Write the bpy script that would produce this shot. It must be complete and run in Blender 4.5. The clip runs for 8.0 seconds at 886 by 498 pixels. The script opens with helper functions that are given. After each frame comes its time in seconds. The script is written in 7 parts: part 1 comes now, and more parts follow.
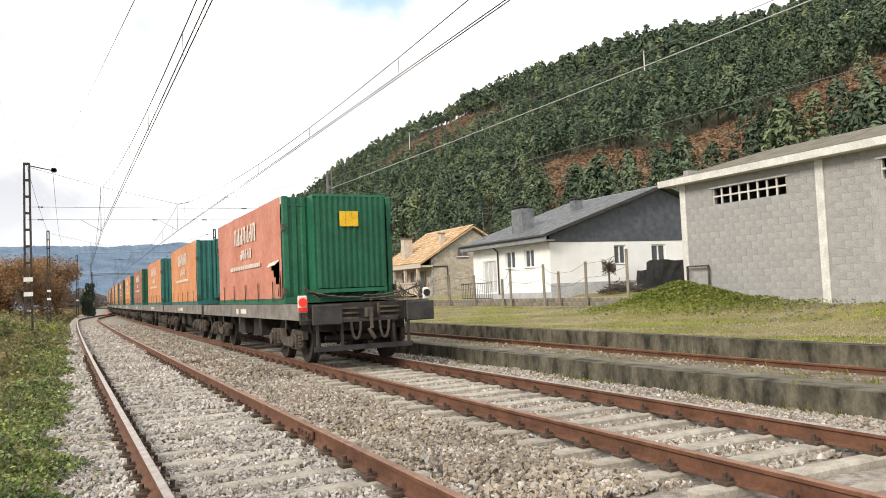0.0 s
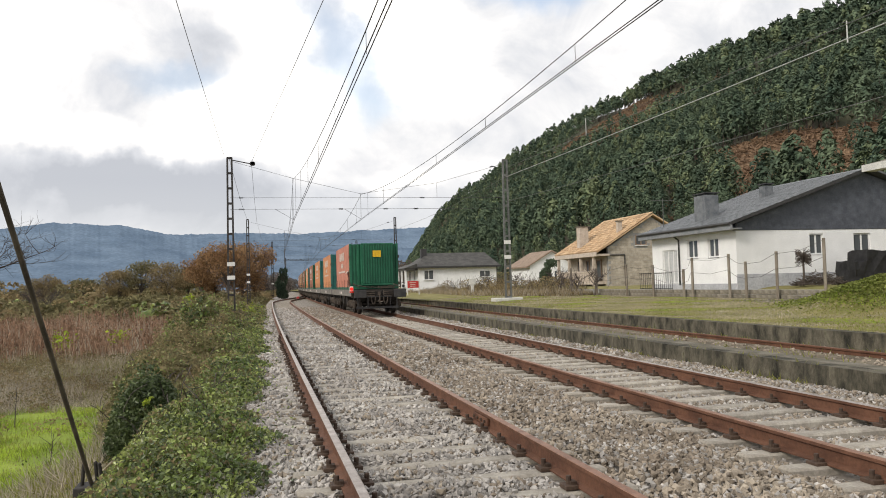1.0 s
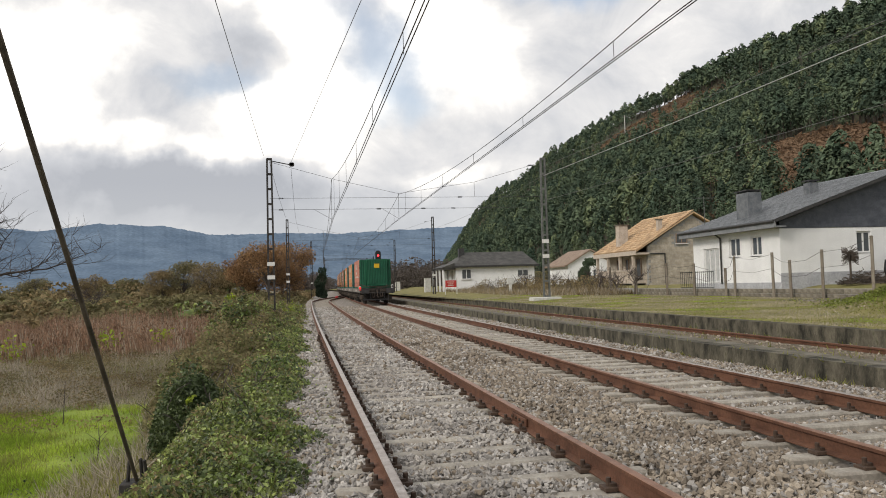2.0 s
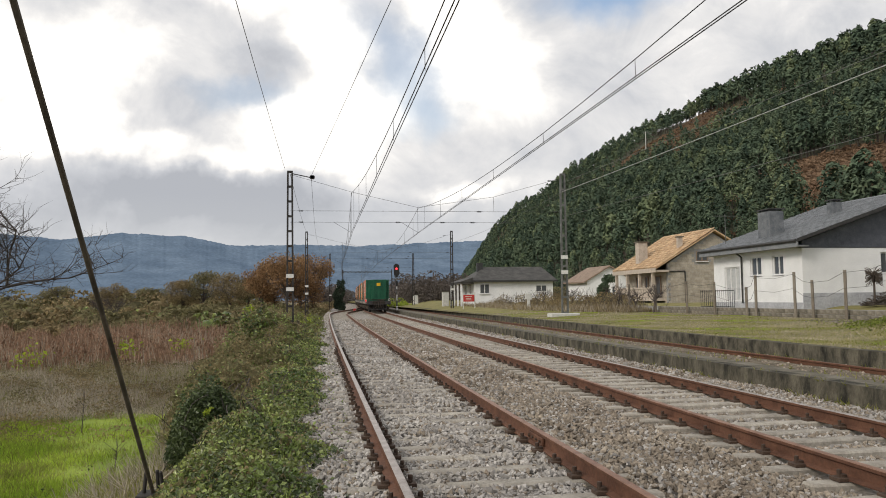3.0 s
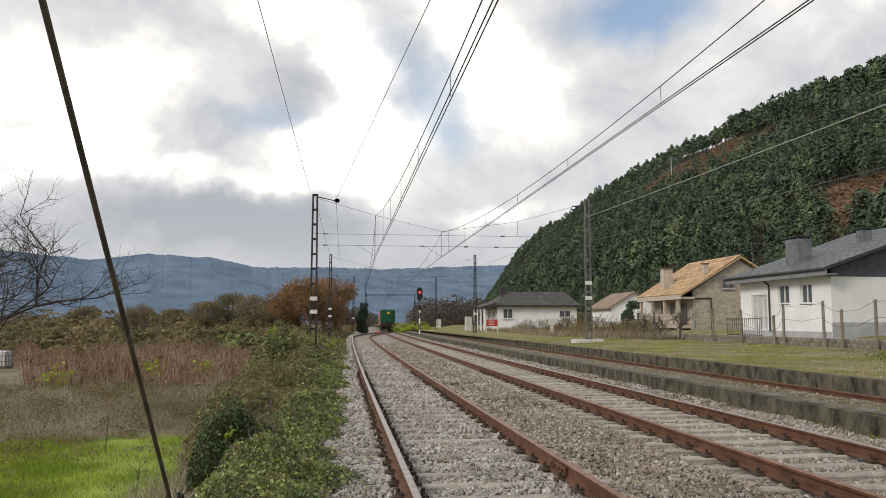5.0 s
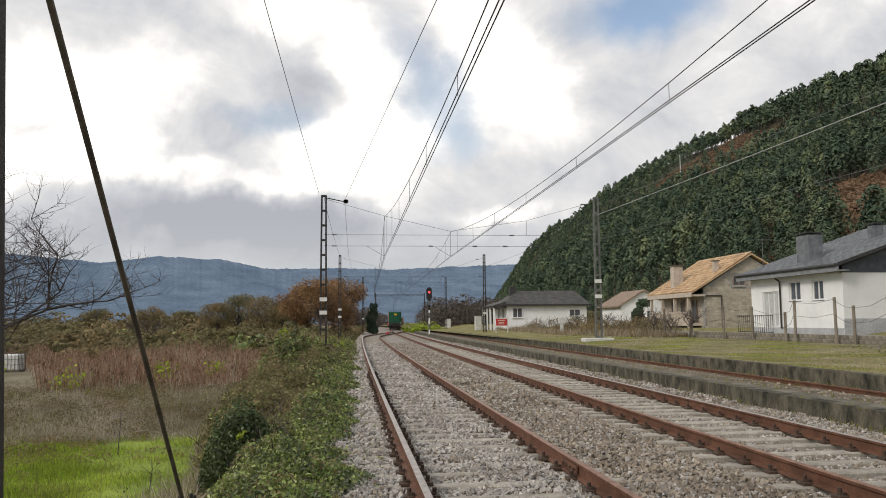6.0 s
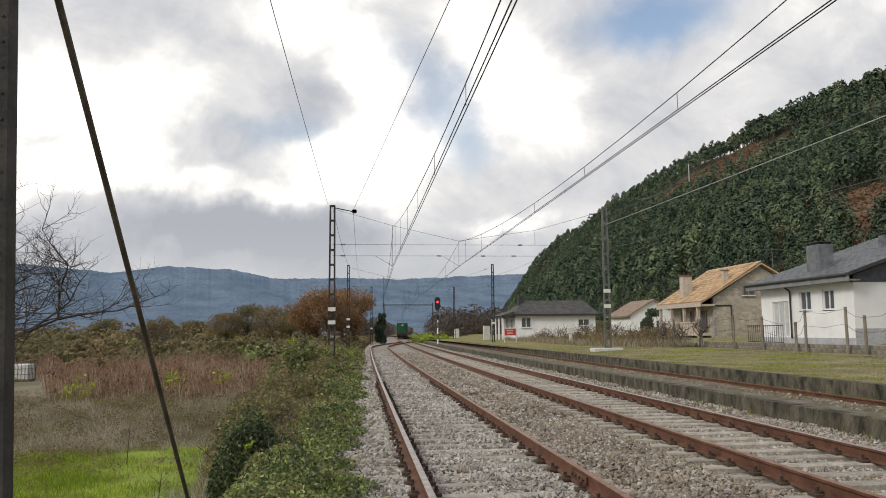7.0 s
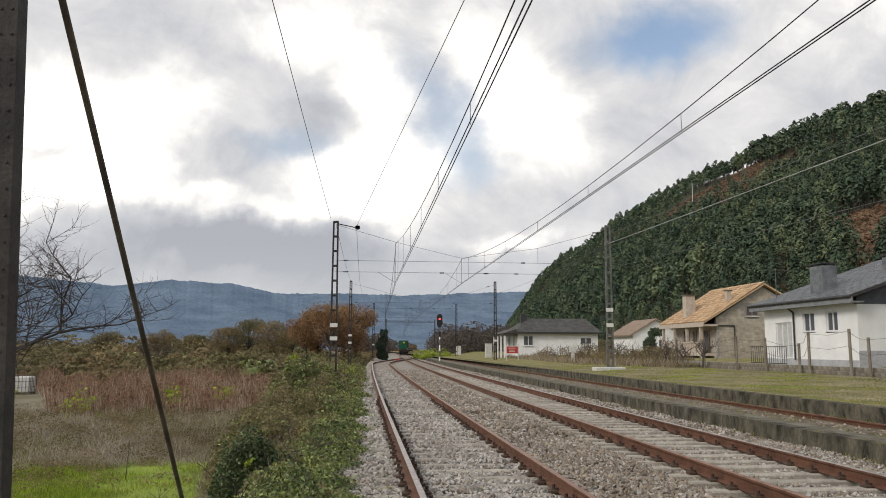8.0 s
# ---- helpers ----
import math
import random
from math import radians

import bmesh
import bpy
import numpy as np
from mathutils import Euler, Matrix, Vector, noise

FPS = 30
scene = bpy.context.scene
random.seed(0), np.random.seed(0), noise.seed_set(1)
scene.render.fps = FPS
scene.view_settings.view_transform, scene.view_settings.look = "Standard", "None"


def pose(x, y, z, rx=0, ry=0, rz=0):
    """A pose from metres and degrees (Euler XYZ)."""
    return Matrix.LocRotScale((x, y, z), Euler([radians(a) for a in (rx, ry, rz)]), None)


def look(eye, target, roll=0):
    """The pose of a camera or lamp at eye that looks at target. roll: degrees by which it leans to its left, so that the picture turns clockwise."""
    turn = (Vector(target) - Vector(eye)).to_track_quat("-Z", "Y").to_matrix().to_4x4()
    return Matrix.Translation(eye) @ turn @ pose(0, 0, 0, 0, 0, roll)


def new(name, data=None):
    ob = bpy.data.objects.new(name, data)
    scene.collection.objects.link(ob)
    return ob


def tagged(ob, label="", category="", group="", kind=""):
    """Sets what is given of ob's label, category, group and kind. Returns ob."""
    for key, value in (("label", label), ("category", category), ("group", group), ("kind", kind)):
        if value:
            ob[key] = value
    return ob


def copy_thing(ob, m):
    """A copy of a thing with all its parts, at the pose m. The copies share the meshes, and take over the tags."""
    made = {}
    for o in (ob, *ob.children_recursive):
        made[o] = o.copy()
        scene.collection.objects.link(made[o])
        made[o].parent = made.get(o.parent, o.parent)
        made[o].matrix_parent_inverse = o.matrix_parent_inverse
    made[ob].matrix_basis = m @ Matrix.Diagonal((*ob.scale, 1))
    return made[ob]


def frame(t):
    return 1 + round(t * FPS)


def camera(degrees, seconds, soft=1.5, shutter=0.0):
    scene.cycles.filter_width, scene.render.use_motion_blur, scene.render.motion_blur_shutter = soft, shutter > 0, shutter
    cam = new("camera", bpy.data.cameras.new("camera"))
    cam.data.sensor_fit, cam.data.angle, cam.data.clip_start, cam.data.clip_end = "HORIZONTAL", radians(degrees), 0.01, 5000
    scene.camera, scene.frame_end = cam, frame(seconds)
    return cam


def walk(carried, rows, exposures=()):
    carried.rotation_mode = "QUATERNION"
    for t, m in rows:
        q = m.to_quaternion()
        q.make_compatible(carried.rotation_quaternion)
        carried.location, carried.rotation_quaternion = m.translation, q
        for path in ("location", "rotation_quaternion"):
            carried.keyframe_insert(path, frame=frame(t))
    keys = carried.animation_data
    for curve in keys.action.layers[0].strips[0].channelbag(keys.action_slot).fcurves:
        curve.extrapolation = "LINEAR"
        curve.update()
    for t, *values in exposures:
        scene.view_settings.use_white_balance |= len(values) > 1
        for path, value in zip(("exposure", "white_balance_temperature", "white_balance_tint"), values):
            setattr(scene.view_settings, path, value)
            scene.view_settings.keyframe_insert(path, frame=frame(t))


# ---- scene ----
# ---------- camera ----------
cam = camera(59.13, 8.0, soft=0.95)
EYE_H = 1.481
TURNS = [  # seconds, yaw, pitch, roll, rise of the eye
    (0.0, -26.00, 2.98, -2.42, -0.080), (0.5, -16.58, 2.95, -1.03, -0.065), (1.0, -13.18, 2.52, -1.54, -0.055),
    (1.5, -11.39, 2.38, -2.07, -0.055), (3.0, -9.07, 3.58, -0.71, -0.015), (3.5, -8.56, 4.61, -0.64, -0.010),
    (4.0, -8.13, 5.30, -0.04, 0.0), (4.5, -7.72, 5.35, 0.19, 0.0), (6.0, -6.69, 5.33, -0.47, 0.0),
    (6.5, -6.39, 5.41, -0.44, 0.0), (7.0, -6.08, 6.05, -0.46, 0.0), (7.5, -6.12, 6.15, -0.29, 0.005),
    (8.0, -5.87, 7.27, 0.20, 0.025)]


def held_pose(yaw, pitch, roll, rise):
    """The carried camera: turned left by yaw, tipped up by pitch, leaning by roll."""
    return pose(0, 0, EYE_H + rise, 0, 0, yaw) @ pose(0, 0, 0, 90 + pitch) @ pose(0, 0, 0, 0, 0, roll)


EXPOSURES = [(0.0, 1.02, 7100, 10), (0.5, 0.78, 7000, 10), (1.0, 0.50, 6900, 10), (1.5, 0.32, 6900, 10), (3.0, 0.19, 6900, 10), (8.0, 0.12, 6850, 10)]
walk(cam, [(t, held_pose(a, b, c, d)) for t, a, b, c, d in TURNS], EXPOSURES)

# ---------- sky and sun ----------
SUN_AZ, SUN_EL = -118.0, 32.0          # degrees east of the track's way, and up
world = bpy.data.worlds.new("sky")
scene.world = world
world.use_nodes = True


# clouds ahead: across, up, half width, half height (per metre of depth), turn, strength
SUNLIT_CLOUDS = [(-0.345, 0.270, 0.16, 0.10, 0, 1.0), (0.012, 0.351, 0.05, 0.045, 0, 0.8), (0.020, 0.242, 0.07, 0.07, 0, 0.9), (-0.074, 0.222, 0.09, 0.028, 0, 0.7),
                 (0.207, 0.330, 0.075, 0.13, 35, 1.0), (-0.137, 0.180, 0.14, 0.02, -3, 0.6), (0.189, 0.151, 0.06, 0.014, 0, 0.5), (-0.36, 0.212, 0.12, 0.03, 0, 0.8), (-0.105, 0.415, 0.09, 0.04, 0, 0.6)]
GREY_CLOUDS = [(-0.166, 0.231, 0.10, 0.045, -20, -0.7), (-0.398, 0.248, 0.06, 0.025, 0, -0.7), (-0.274, 0.143, 0.22, 0.045, 0, -0.45), (-0.122, 0.130, 0.12, 0.03, 0, -0.6),
               (-0.232, 0.369, 0.14, 0.08, 0, -0.3), (0.0, 0.094, 0.40, 0.045, 0, -0.5), (0.47, 0.30, 0.30, 0.16, 0, -0.12), (-0.046, 0.293, 0.06, 0.05, 0, -0.35)]
BLUE_GAPS = [(0.40, 0.435, 0.10, 0.045, 10, 0.9), (0.101, 0.319, 0.04, 0.085, 35, 0.5), (-0.103, 0.258, 0.06, 0.02, 0, 0.4), (0.135, 0.235, 0.05, 0.03, 0, 0.3)]


def build_sky():
    nt = world.node_tree
    nt.nodes.clear()
    N = nt.nodes.new
    L = nt.links.new
    out, bg = N("ShaderNodeOutputWorld"), N("ShaderNodeBackground")
    sky = N("ShaderNodeTexSky")
    sky.sky_type, sky.sun_disc = "NISHITA", False
    sky.sun_elevation, sky.sun_rotation = radians(SUN_EL), radians(SUN_AZ)
    tc = N("ShaderNodeTexCoord")
    sep = N("ShaderNodeSeparateXYZ")
    L(tc.outputs["Generated"], sep.inputs[0])
    def math_node(op, a, b, c=None):
        n = N("ShaderNodeMath"); n.operation = op
        for k, q in enumerate((a, b, c)):
            if isinstance(q, (int, float)):
                n.inputs[k].default_value = q
            elif q is not None:
                L(q, n.inputs[k])
        return n.outputs[0]
    # the cloud deck, laid out on a plane square to the line's way
    ahead = math_node("MAXIMUM", sep.outputs[1], 0.08)
    comb = N("ShaderNodeCombineXYZ")
    L(math_node("DIVIDE", sep.outputs[0], ahead), comb.inputs[0]); L(math_node("DIVIDE", sep.outputs[2], ahead), comb.inputs[1])
    # towards the zenith and behind, clouds drift on a flattened layer
    add = math_node("ADD", math_node("MAXIMUM", sep.outputs[2], 0.0), 0.30)
    layer = N("ShaderNodeCombineXYZ")
    for k in (0, 1):
        L(math_node("DIVIDE", sep.outputs[k], add), layer.inputs[k])

    def billow(src, loc, scale, detail, rough, warp, out="Fac"):
        mp = N("ShaderNodeMapping"); mp.inputs["Location"].default_value = loc
        n = N("ShaderNodeTexNoise"); n.inputs["Scale"].default_value = scale; n.inputs["Detail"].default_value = detail; n.inputs["Roughness"].default_value = rough; n.inputs["Distortion"].default_value = warp
        L(src, mp.inputs[0]); L(mp.outputs[0], n.inputs["Vector"])
        return n.outputs[out]
    # ragged outlines: the plane is warped by billows of two sizes
    warped = comb.outputs[0]
    for scale, amount in ((7.0, 0.10), (24.0, 0.045)):
        off = N("ShaderNodeVectorMath"); off.operation = "MULTIPLY_ADD"
        sub = N("ShaderNodeVectorMath"); sub.operation = "SUBTRACT"; sub.inputs[1].default_value = (0.5, 0.5, 0.5)
        L(billow(comb.outputs[0], (scale, 2.0, 0), scale, 4, 0.55, 0.0, "Color"), sub.inputs[0])
        L(sub.outputs[0], off.inputs[0]); off.inputs[1].default_value = (amount, amount, 0); L(warped, off.inputs[2])
        warped = off.outputs[0]

    def lump(u, v, su, sv, turn):
        mp = N("ShaderNodeMapping"); mp.vector_type = "TEXTURE"
        mp.inputs["Location"].default_value, mp.inputs["Rotation"].default_value, mp.inputs["Scale"].default_value = (u, v, 0), (0, 0, radians(turn)), (su * 1.6, sv * 1.6, 1)
        g = N("ShaderNodeTexGradient"); g.gradient_type = "SPHERICAL"
        L(warped, mp.inputs[0]); L(mp.outputs[0], g.inputs[0])
        r = N("ShaderNodeMapRange"); r.interpolation_type = "SMOOTHSTEP"; r.inputs[1].default_value, r.inputs[2].default_value = 0.0, 0.85
        L(g.outputs["Fac"], r.inputs[0])
        return r.outputs[0]
    deck = math_node("MULTIPLY_ADD", billow(layer.outputs[0], (7.3, 2.2, 1.0), 2.3, 8, 0.55, 0.3), 0.62, 0.20)
    deck = math_node("MULTIPLY_ADD", billow(comb.outputs[0], (1.3, 5.2, 1.0), 9.0, 8, 0.62, 0.5), 0.66, math_node("ADD", deck, -0.345))
    for u, v, su, sv, turn, w in SUNLIT_CLOUDS + GREY_CLOUDS:
        deck = math_node("MULTIPLY_ADD", lump(u, v, su, sv, turn), w * 0.5, deck)
    tone = N("ShaderNodeValToRGB")
    e = tone.color_ramp.elements
    e[0].position, e[0].color = 0.08, (0.40, 0.43, 0.49, 1)
    e[1].position, e[1].color = 1.0, (1.40, 1.39, 1.36, 1)
    for p, c in ((0.32, (0.53, 0.56, 0.62, 1)), (0.54, (0.72, 0.735, 0.77, 1)), (0.76, (1.04, 1.04, 1.04, 1))):
        m = e.new(p); m.color = c
    L(deck, tone.inputs[0])
    gap = 0.0
    for u, v, su, sv, turn, w in BLUE_GAPS:
        gap = math_node("MULTIPLY_ADD", lump(u, v, su, sv, turn), w, gap)
    gap = math_node("MINIMUM", gap, 1.0)
    dim = N("ShaderNodeMixRGB"); dim.blend_type = "MULTIPLY"; dim.inputs[0].default_value = 1.0; dim.inputs[2].default_value = (0.15, 0.15, 0.15, 1)
    L(sky.outputs[0], dim.inputs[1])
    mix = N("ShaderNodeMixRGB")
    L(gap, mix.inputs[0]); L(tone.outputs[0], mix.inputs[1]); L(dim.outputs[0], mix.inputs[2])
    # pale haze towards the horizon
    low = N("ShaderNodeMapRange"); low.inputs[1].default_value, low.inputs[2].default_value = 0.04, 0.13; low.inputs[3].default_value, low.inputs[4].default_value = 0.75, 0.0
    L(sep.outputs[2], low.inputs[0])
    haze = N("ShaderNodeMixRGB"); haze.inputs[2].default_value = (0.50, 0.53, 0.57, 1)
    L(low.outputs[0], haze.inputs[0]); L(mix.outputs[0], haze.inputs[1])
    L(haze.outputs[0], bg.inputs[0])
    bg.inputs[1].default_value = 1.0
    L(bg.outputs[0], out.inputs[0])


build_sky()
sun = new("sun", bpy.data.lights.new("sun", "SUN"))
sun.data.energy, sun.data.angle, sun.data.color = 1.6, radians(16), (1.0, 0.95, 0.88)
sun.matrix_world = look((0, 0, 60), (-math.sin(radians(SUN_AZ)) * 60 * math.cos(radians(SUN_EL)), -math.cos(radians(SUN_AZ)) * 60 * math.cos(radians(SUN_EL)), 60 - 60 * math.sin(radians(SUN_EL))))


# ---------- materials ----------
def mat(name, c1, c2, scale=6.0, rough=0.8, bump=0.2, metal=0.0, island=0.0, fine=9.0, spec=0.35, third=None, objrand=0.0, stretch=(1, 1, 1), coords="Object", leaf=0.0):
    """A worn surface: two colours mixed by coarse noise, darkened a little by fine grain, with relief."""
    m = bpy.data.materials.new(name)
    m.use_nodes = True
    nt = m.node_tree
    b = nt.nodes["Principled BSDF"]
    N, L = nt.nodes.new, nt.links.new
    tc = N("ShaderNodeTexCoord")
    mp = N("ShaderNodeMapping"); mp.inputs["Scale"].default_value = stretch
    L(tc.outputs[coords], mp.inputs[0])
    n1 = N("ShaderNodeTexNoise"); n1.inputs["Scale"].default_value = scale; n1.inputs["Detail"].default_value = 5; n1.inputs["Roughness"].default_value = 0.6
    n2 = N("ShaderNodeTexNoise"); n2.inputs["Scale"].default_value = scale * fine; n2.inputs["Detail"].default_value = 4; n2.inputs["Roughness"].default_value = 0.65
    L(mp.outputs[0], n1.inputs["Vector"]); L(mp.outputs[0], n2.inputs["Vector"])
    ramp = N("ShaderNodeValToRGB")
    e = ramp.color_ramp.elements
    e[0].position, e[0].color = 0.36, (*c1, 1)
    e[1].position, e[1].color = 0.64, (*c2, 1)
    if third:
        k = e.new(0.72); k.color = (*third, 1)
    L(n1.outputs["Fac"], ramp.inputs[0])
    g = N("ShaderNodeMapRange"); g.inputs[1].default_value, g.inputs[2].default_value = 0.3, 0.7; g.inputs[3].default_value, g.inputs[4].default_value = 0.78, 1.16
    L(n2.outputs["Fac"], g.inputs[0])
    mul = N("ShaderNodeMixRGB"); mul.blend_type = "MULTIPLY"; mul.inputs[0].default_value = 1
    L(ramp.outputs[0], mul.inputs[1]); L(g.outputs[0], mul.inputs[2])
    col = mul.outputs[0]
    for amount, node, sock in ((island, "ShaderNodeNewGeometry", "Random Per Island"), (objrand, "ShaderNodeObjectInfo", "Random")):
        if amount:
            gi = N(node)
            r = N("ShaderNodeMapRange"); r.inputs[3].default_value, r.inputs[4].default_value = 1 - amount, 1 + amount
            L(gi.outputs[sock], r.inputs[0])
            m2 = N("ShaderNodeMixRGB"); m2.blend_type = "MULTIPLY"; m2.inputs[0].default_value = 1
            L(col, m2.inputs[1]); L(r.outputs[0], m2.inputs[2])
            col = m2.outputs[0]
    L(col, b.inputs["Base Color"])
    b.inputs["Roughness"].default_value, b.inputs["Metallic"].default_value, b.inputs["Specular IOR Level"].default_value = rough, metal, spec
    if bump:
        bp = N("ShaderNodeBump"); bp.inputs["Strength"].default_value = bump; bp.inputs["Distance"].default_value = 0.02
        L(n2.outputs["Fac"], bp.inputs["Height"]); L(bp.outputs[0], b.inputs["Normal"])
    if leaf:
        # thin leaves let some light through
        tr, mx = N("ShaderNodeBsdfTranslucent"), N("ShaderNodeMixShader")
        mx.inputs[0].default_value = leaf
        L(col, tr.inputs[0]); L(b.outputs[0], mx.inputs[1]); L(tr.outputs[0], mx.inputs[2])
        L(mx.outputs[0], nt.nodes["Material Output"].inputs[0])
    return m


def glow(name, colour, power):
    m = bpy.data.materials.new(name)
    m.use_nodes = True
    b = m.node_tree.nodes["Principled BSDF"]
    b.inputs["Base Color"].default_value = (*colour, 1)
    b.inputs["Emission Color"].default_value, b.inputs["Emission Strength"].default_value = (*colour, 1), power
    return m


M = {}
M["stone"] = mat("ballast stone", (0.28, 0.26, 0.24), (0.43, 0.41, 0.385), 1.1, 0.85, 0.4, island=0.33)
M["stone2"] = mat("rusty ballast stone", (0.195, 0.16, 0.125), (0.32, 0.275, 0.22), 0.9, 0.85, 0.4, island=0.33)
M["ballast"] = mat("ballast bed", (0.17, 0.15, 0.13), (0.36, 0.33, 0.295), 9.0, 0.9, 0.9, fine=3.5)
M["sleeper"] = mat("old concrete sleeper", (0.26, 0.235, 0.20), (0.40, 0.37, 0.32), 4.0, 0.85, 0.3, objrand=0.12)
M["rust"] = mat("rusted rail side", (0.095, 0.043, 0.026), (0.165, 0.078, 0.047), 3.0, 0.75, 0.3, metal=0.1)
M["railtop"] = mat("polished rail head", (0.30, 0.25, 0.22), (0.48, 0.43, 0.40), 8.0, 0.42, 0.05, metal=0.7)
M["railworn"] = mat("brown rail head", (0.20, 0.105, 0.068), (0.31, 0.175, 0.12), 6.0, 0.5, 0.1, metal=0.35)
M["clip"] = mat("dark rail clip", (0.045, 0.028, 0.020), (0.085, 0.055, 0.038), 20, 0.7, 0.2)
M["concrete"] = mat("stained platform concrete", (0.022, 0.021, 0.015), (0.150, 0.135, 0.10), 3.2, 0.92, 1.0, fine=7, stretch=(1, 1, 0.55), third=(0.055, 0.062, 0.026))
M["coping"] = mat("grey coping", (0.095, 0.085, 0.064), (0.19, 0.175, 0.14), 2.2, 0.92, 0.5)
M["gravel"] = mat("dusty gravel", (0.09, 0.072, 0.05), (0.20, 0.17, 0.125), 2.0, 0.95, 0.8, fine=20, third=(0.13, 0.14, 0.06))
M["grass"] = mat("platform grass", (0.145, 0.140, 0.040), (0.245, 0.212, 0.085), 0.9, 0.95, 0.8, fine=18, third=(0.26, 0.23, 0.14))
M["field"] = mat("winter field", (0.13, 0.118, 0.072), (0.235, 0.205, 0.14), 0.35, 0.95, 0.8, fine=20, third=(0.10, 0.12, 0.04))
M["meadow"] = mat("bright meadow grass", (0.15, 0.215, 0.025), (0.26, 0.335, 0.05), 0.8, 0.95, 0.7, fine=18)
M["hillsoil"] = mat("hillside undergrowth", (0.040, 0.046, 0.026), (0.075, 0.070, 0.042), 0.02, 0.95, 0.5, fine=9, third=(0.10, 0.07, 0.042))
# the blue of distance haze is put into this base colour
M["far"] = mat("far hills tinted with haze", (0.108, 0.155, 0.220), (0.155, 0.212, 0.285), 0.008, 1.0, 0.0, fine=12, spec=0.0)
M["mast"] = mat("dark weathered steel", (0.028, 0.026, 0.026), (0.065, 0.06, 0.056), 4, 0.7, 0.3, metal=0.3)
M["mastgrey"] = mat("grey galvanised steel", (0.11, 0.115, 0.11), (0.19, 0.195, 0.185), 3, 0.6, 0.2, metal=0.4)
M["stayrod"] = mat("weathered brown stay rod", (0.050, 0.043, 0.034), (0.125, 0.108, 0.084), 3, 0.75, 0.3, stretch=(1, 1, 0.4))
M["wire"] = mat("dark copper wire", (0.05, 0.048, 0.05), (0.08, 0.078, 0.078), 3, 0.5, 0, metal=0.5)
M["wirepale"] = mat("pale wire", (0.42, 0.43, 0.43), (0.52, 0.53, 0.53), 3, 0.4, 0, metal=0.4)
M["plate"] = mat("white enamel plate", (0.62, 0.62, 0.6), (0.75, 0.75, 0.72), 12, 0.5, 0.1)
M["white"] = mat("white render", (0.76, 0.77, 0.78), (0.85, 0.86, 0.87), 1.1, 0.9, 0.15, fine=30)
M["whitebase"] = mat("grey plinth render", (0.36, 0.37, 0.40), (0.46, 0.47, 0.50), 1.4, 0.9, 0.2)
M["slate"] = mat("grey slate", (0.085, 0.095, 0.105), (0.17, 0.18, 0.19), 2.5, 0.55, 0.3, objrand=0.14, island=0.12)
M["slatedark"] = mat("dark slate cladding", (0.080, 0.089, 0.112), (0.118, 0.130, 0.158), 2.5, 0.55, 0.3, objrand=0.16, island=0.1)
M["fascia"] = mat("lead grey fascia", (0.17, 0.185, 0.20), (0.25, 0.26, 0.275), 3, 0.6, 0.1)
M["gutter"] = mat("dark gutter", (0.03, 0.03, 0.032), (0.055, 0.055, 0.055), 5, 0.5, 0.1)
M["tile"] = mat("orange clay roof tile", (0.43, 0.28, 0.16), (0.60, 0.44, 0.28), 2.5, 0.85, 0.3, objrand=0.2, island=0.25)
M["brick"] = mat("bare tan brickwork", (0.37, 0.325, 0.265), (0.49, 0.445, 0.375), 3.0, 0.9, 0.4, island=0.14)
M["cream"] = mat("cream painted balustrade", (0.42, 0.36, 0.30), (0.55, 0.48, 0.41), 4, 0.8, 0.2)
M["block"] = mat("grey concrete block", (0.27, 0.27, 0.268), (0.345, 0.345, 0.34), 2.2, 0.92, 0.35, objrand=0.06, fine=14)
M["mortar"] = mat("pale mortar", (0.28, 0.278, 0.27), (0.34, 0.337, 0.33), 3, 0.95, 0.3)
M["paleconc"] = mat("pale concrete post", (0.50, 0.50, 0.48), (0.64, 0.64, 0.61), 3, 0.85, 0.2)
M["wallblock"] = mat("weathered garden wall block", (0.13, 0.115, 0.09), (0.27, 0.245, 0.205), 1.5, 0.95, 0.5, objrand=0.2)
M["wood"] = mat("grey weathered post", (0.15, 0.125, 0.10), (0.26, 0.23, 0.19), 5, 0.9, 0.4, stretch=(1, 1, 0.2))
M["frame"] = mat("white window frame", (0.70, 0.71, 0.71), (0.78, 0.78, 0.78), 8, 0.4, 0.05)
M["tarp"] = mat("black tarpaulin", (0.012, 0.012, 0.014), (0.028, 0.028, 0.03), 4, 0.6, 0.6)
M["green"] = mat("green painted steel", (0.010, 0.092, 0.050), (0.018, 0.135, 0.072), 1.6, 0.5, 0.15, third=(0.030, 0.13, 0.075), objrand=0.12)
M["teal"] = mat("faded teal steel", (0.02, 0.115, 0.10), (0.035, 0.16, 0.14), 1.6, 0.5, 0.15)
M["curtain"] = mat("faded orange red tarpaulin", (0.44, 0.155, 0.10), (0.56, 0.24, 0.17), 0.9, 0.6, 0.25)
M["curtain2"] = mat("orange tarpaulin", (0.50, 0.19, 0.075), (0.60, 0.28, 0.13), 0.9, 0.6, 0.25)
M["curtain3"] = mat("dull red brown tarpaulin", (0.26, 0.10, 0.06), (0.36, 0.16, 0.10), 0.9, 0.6, 0.25)
M["lettering"] = mat("off white lettering", (0.52, 0.46, 0.40), (0.68, 0.62, 0.56), 4, 0.7, 0.1)
M["yellow"] = mat("yellow placard", (0.62, 0.36, 0.015), (0.72, 0.46, 0.03), 5, 0.5, 0.1)
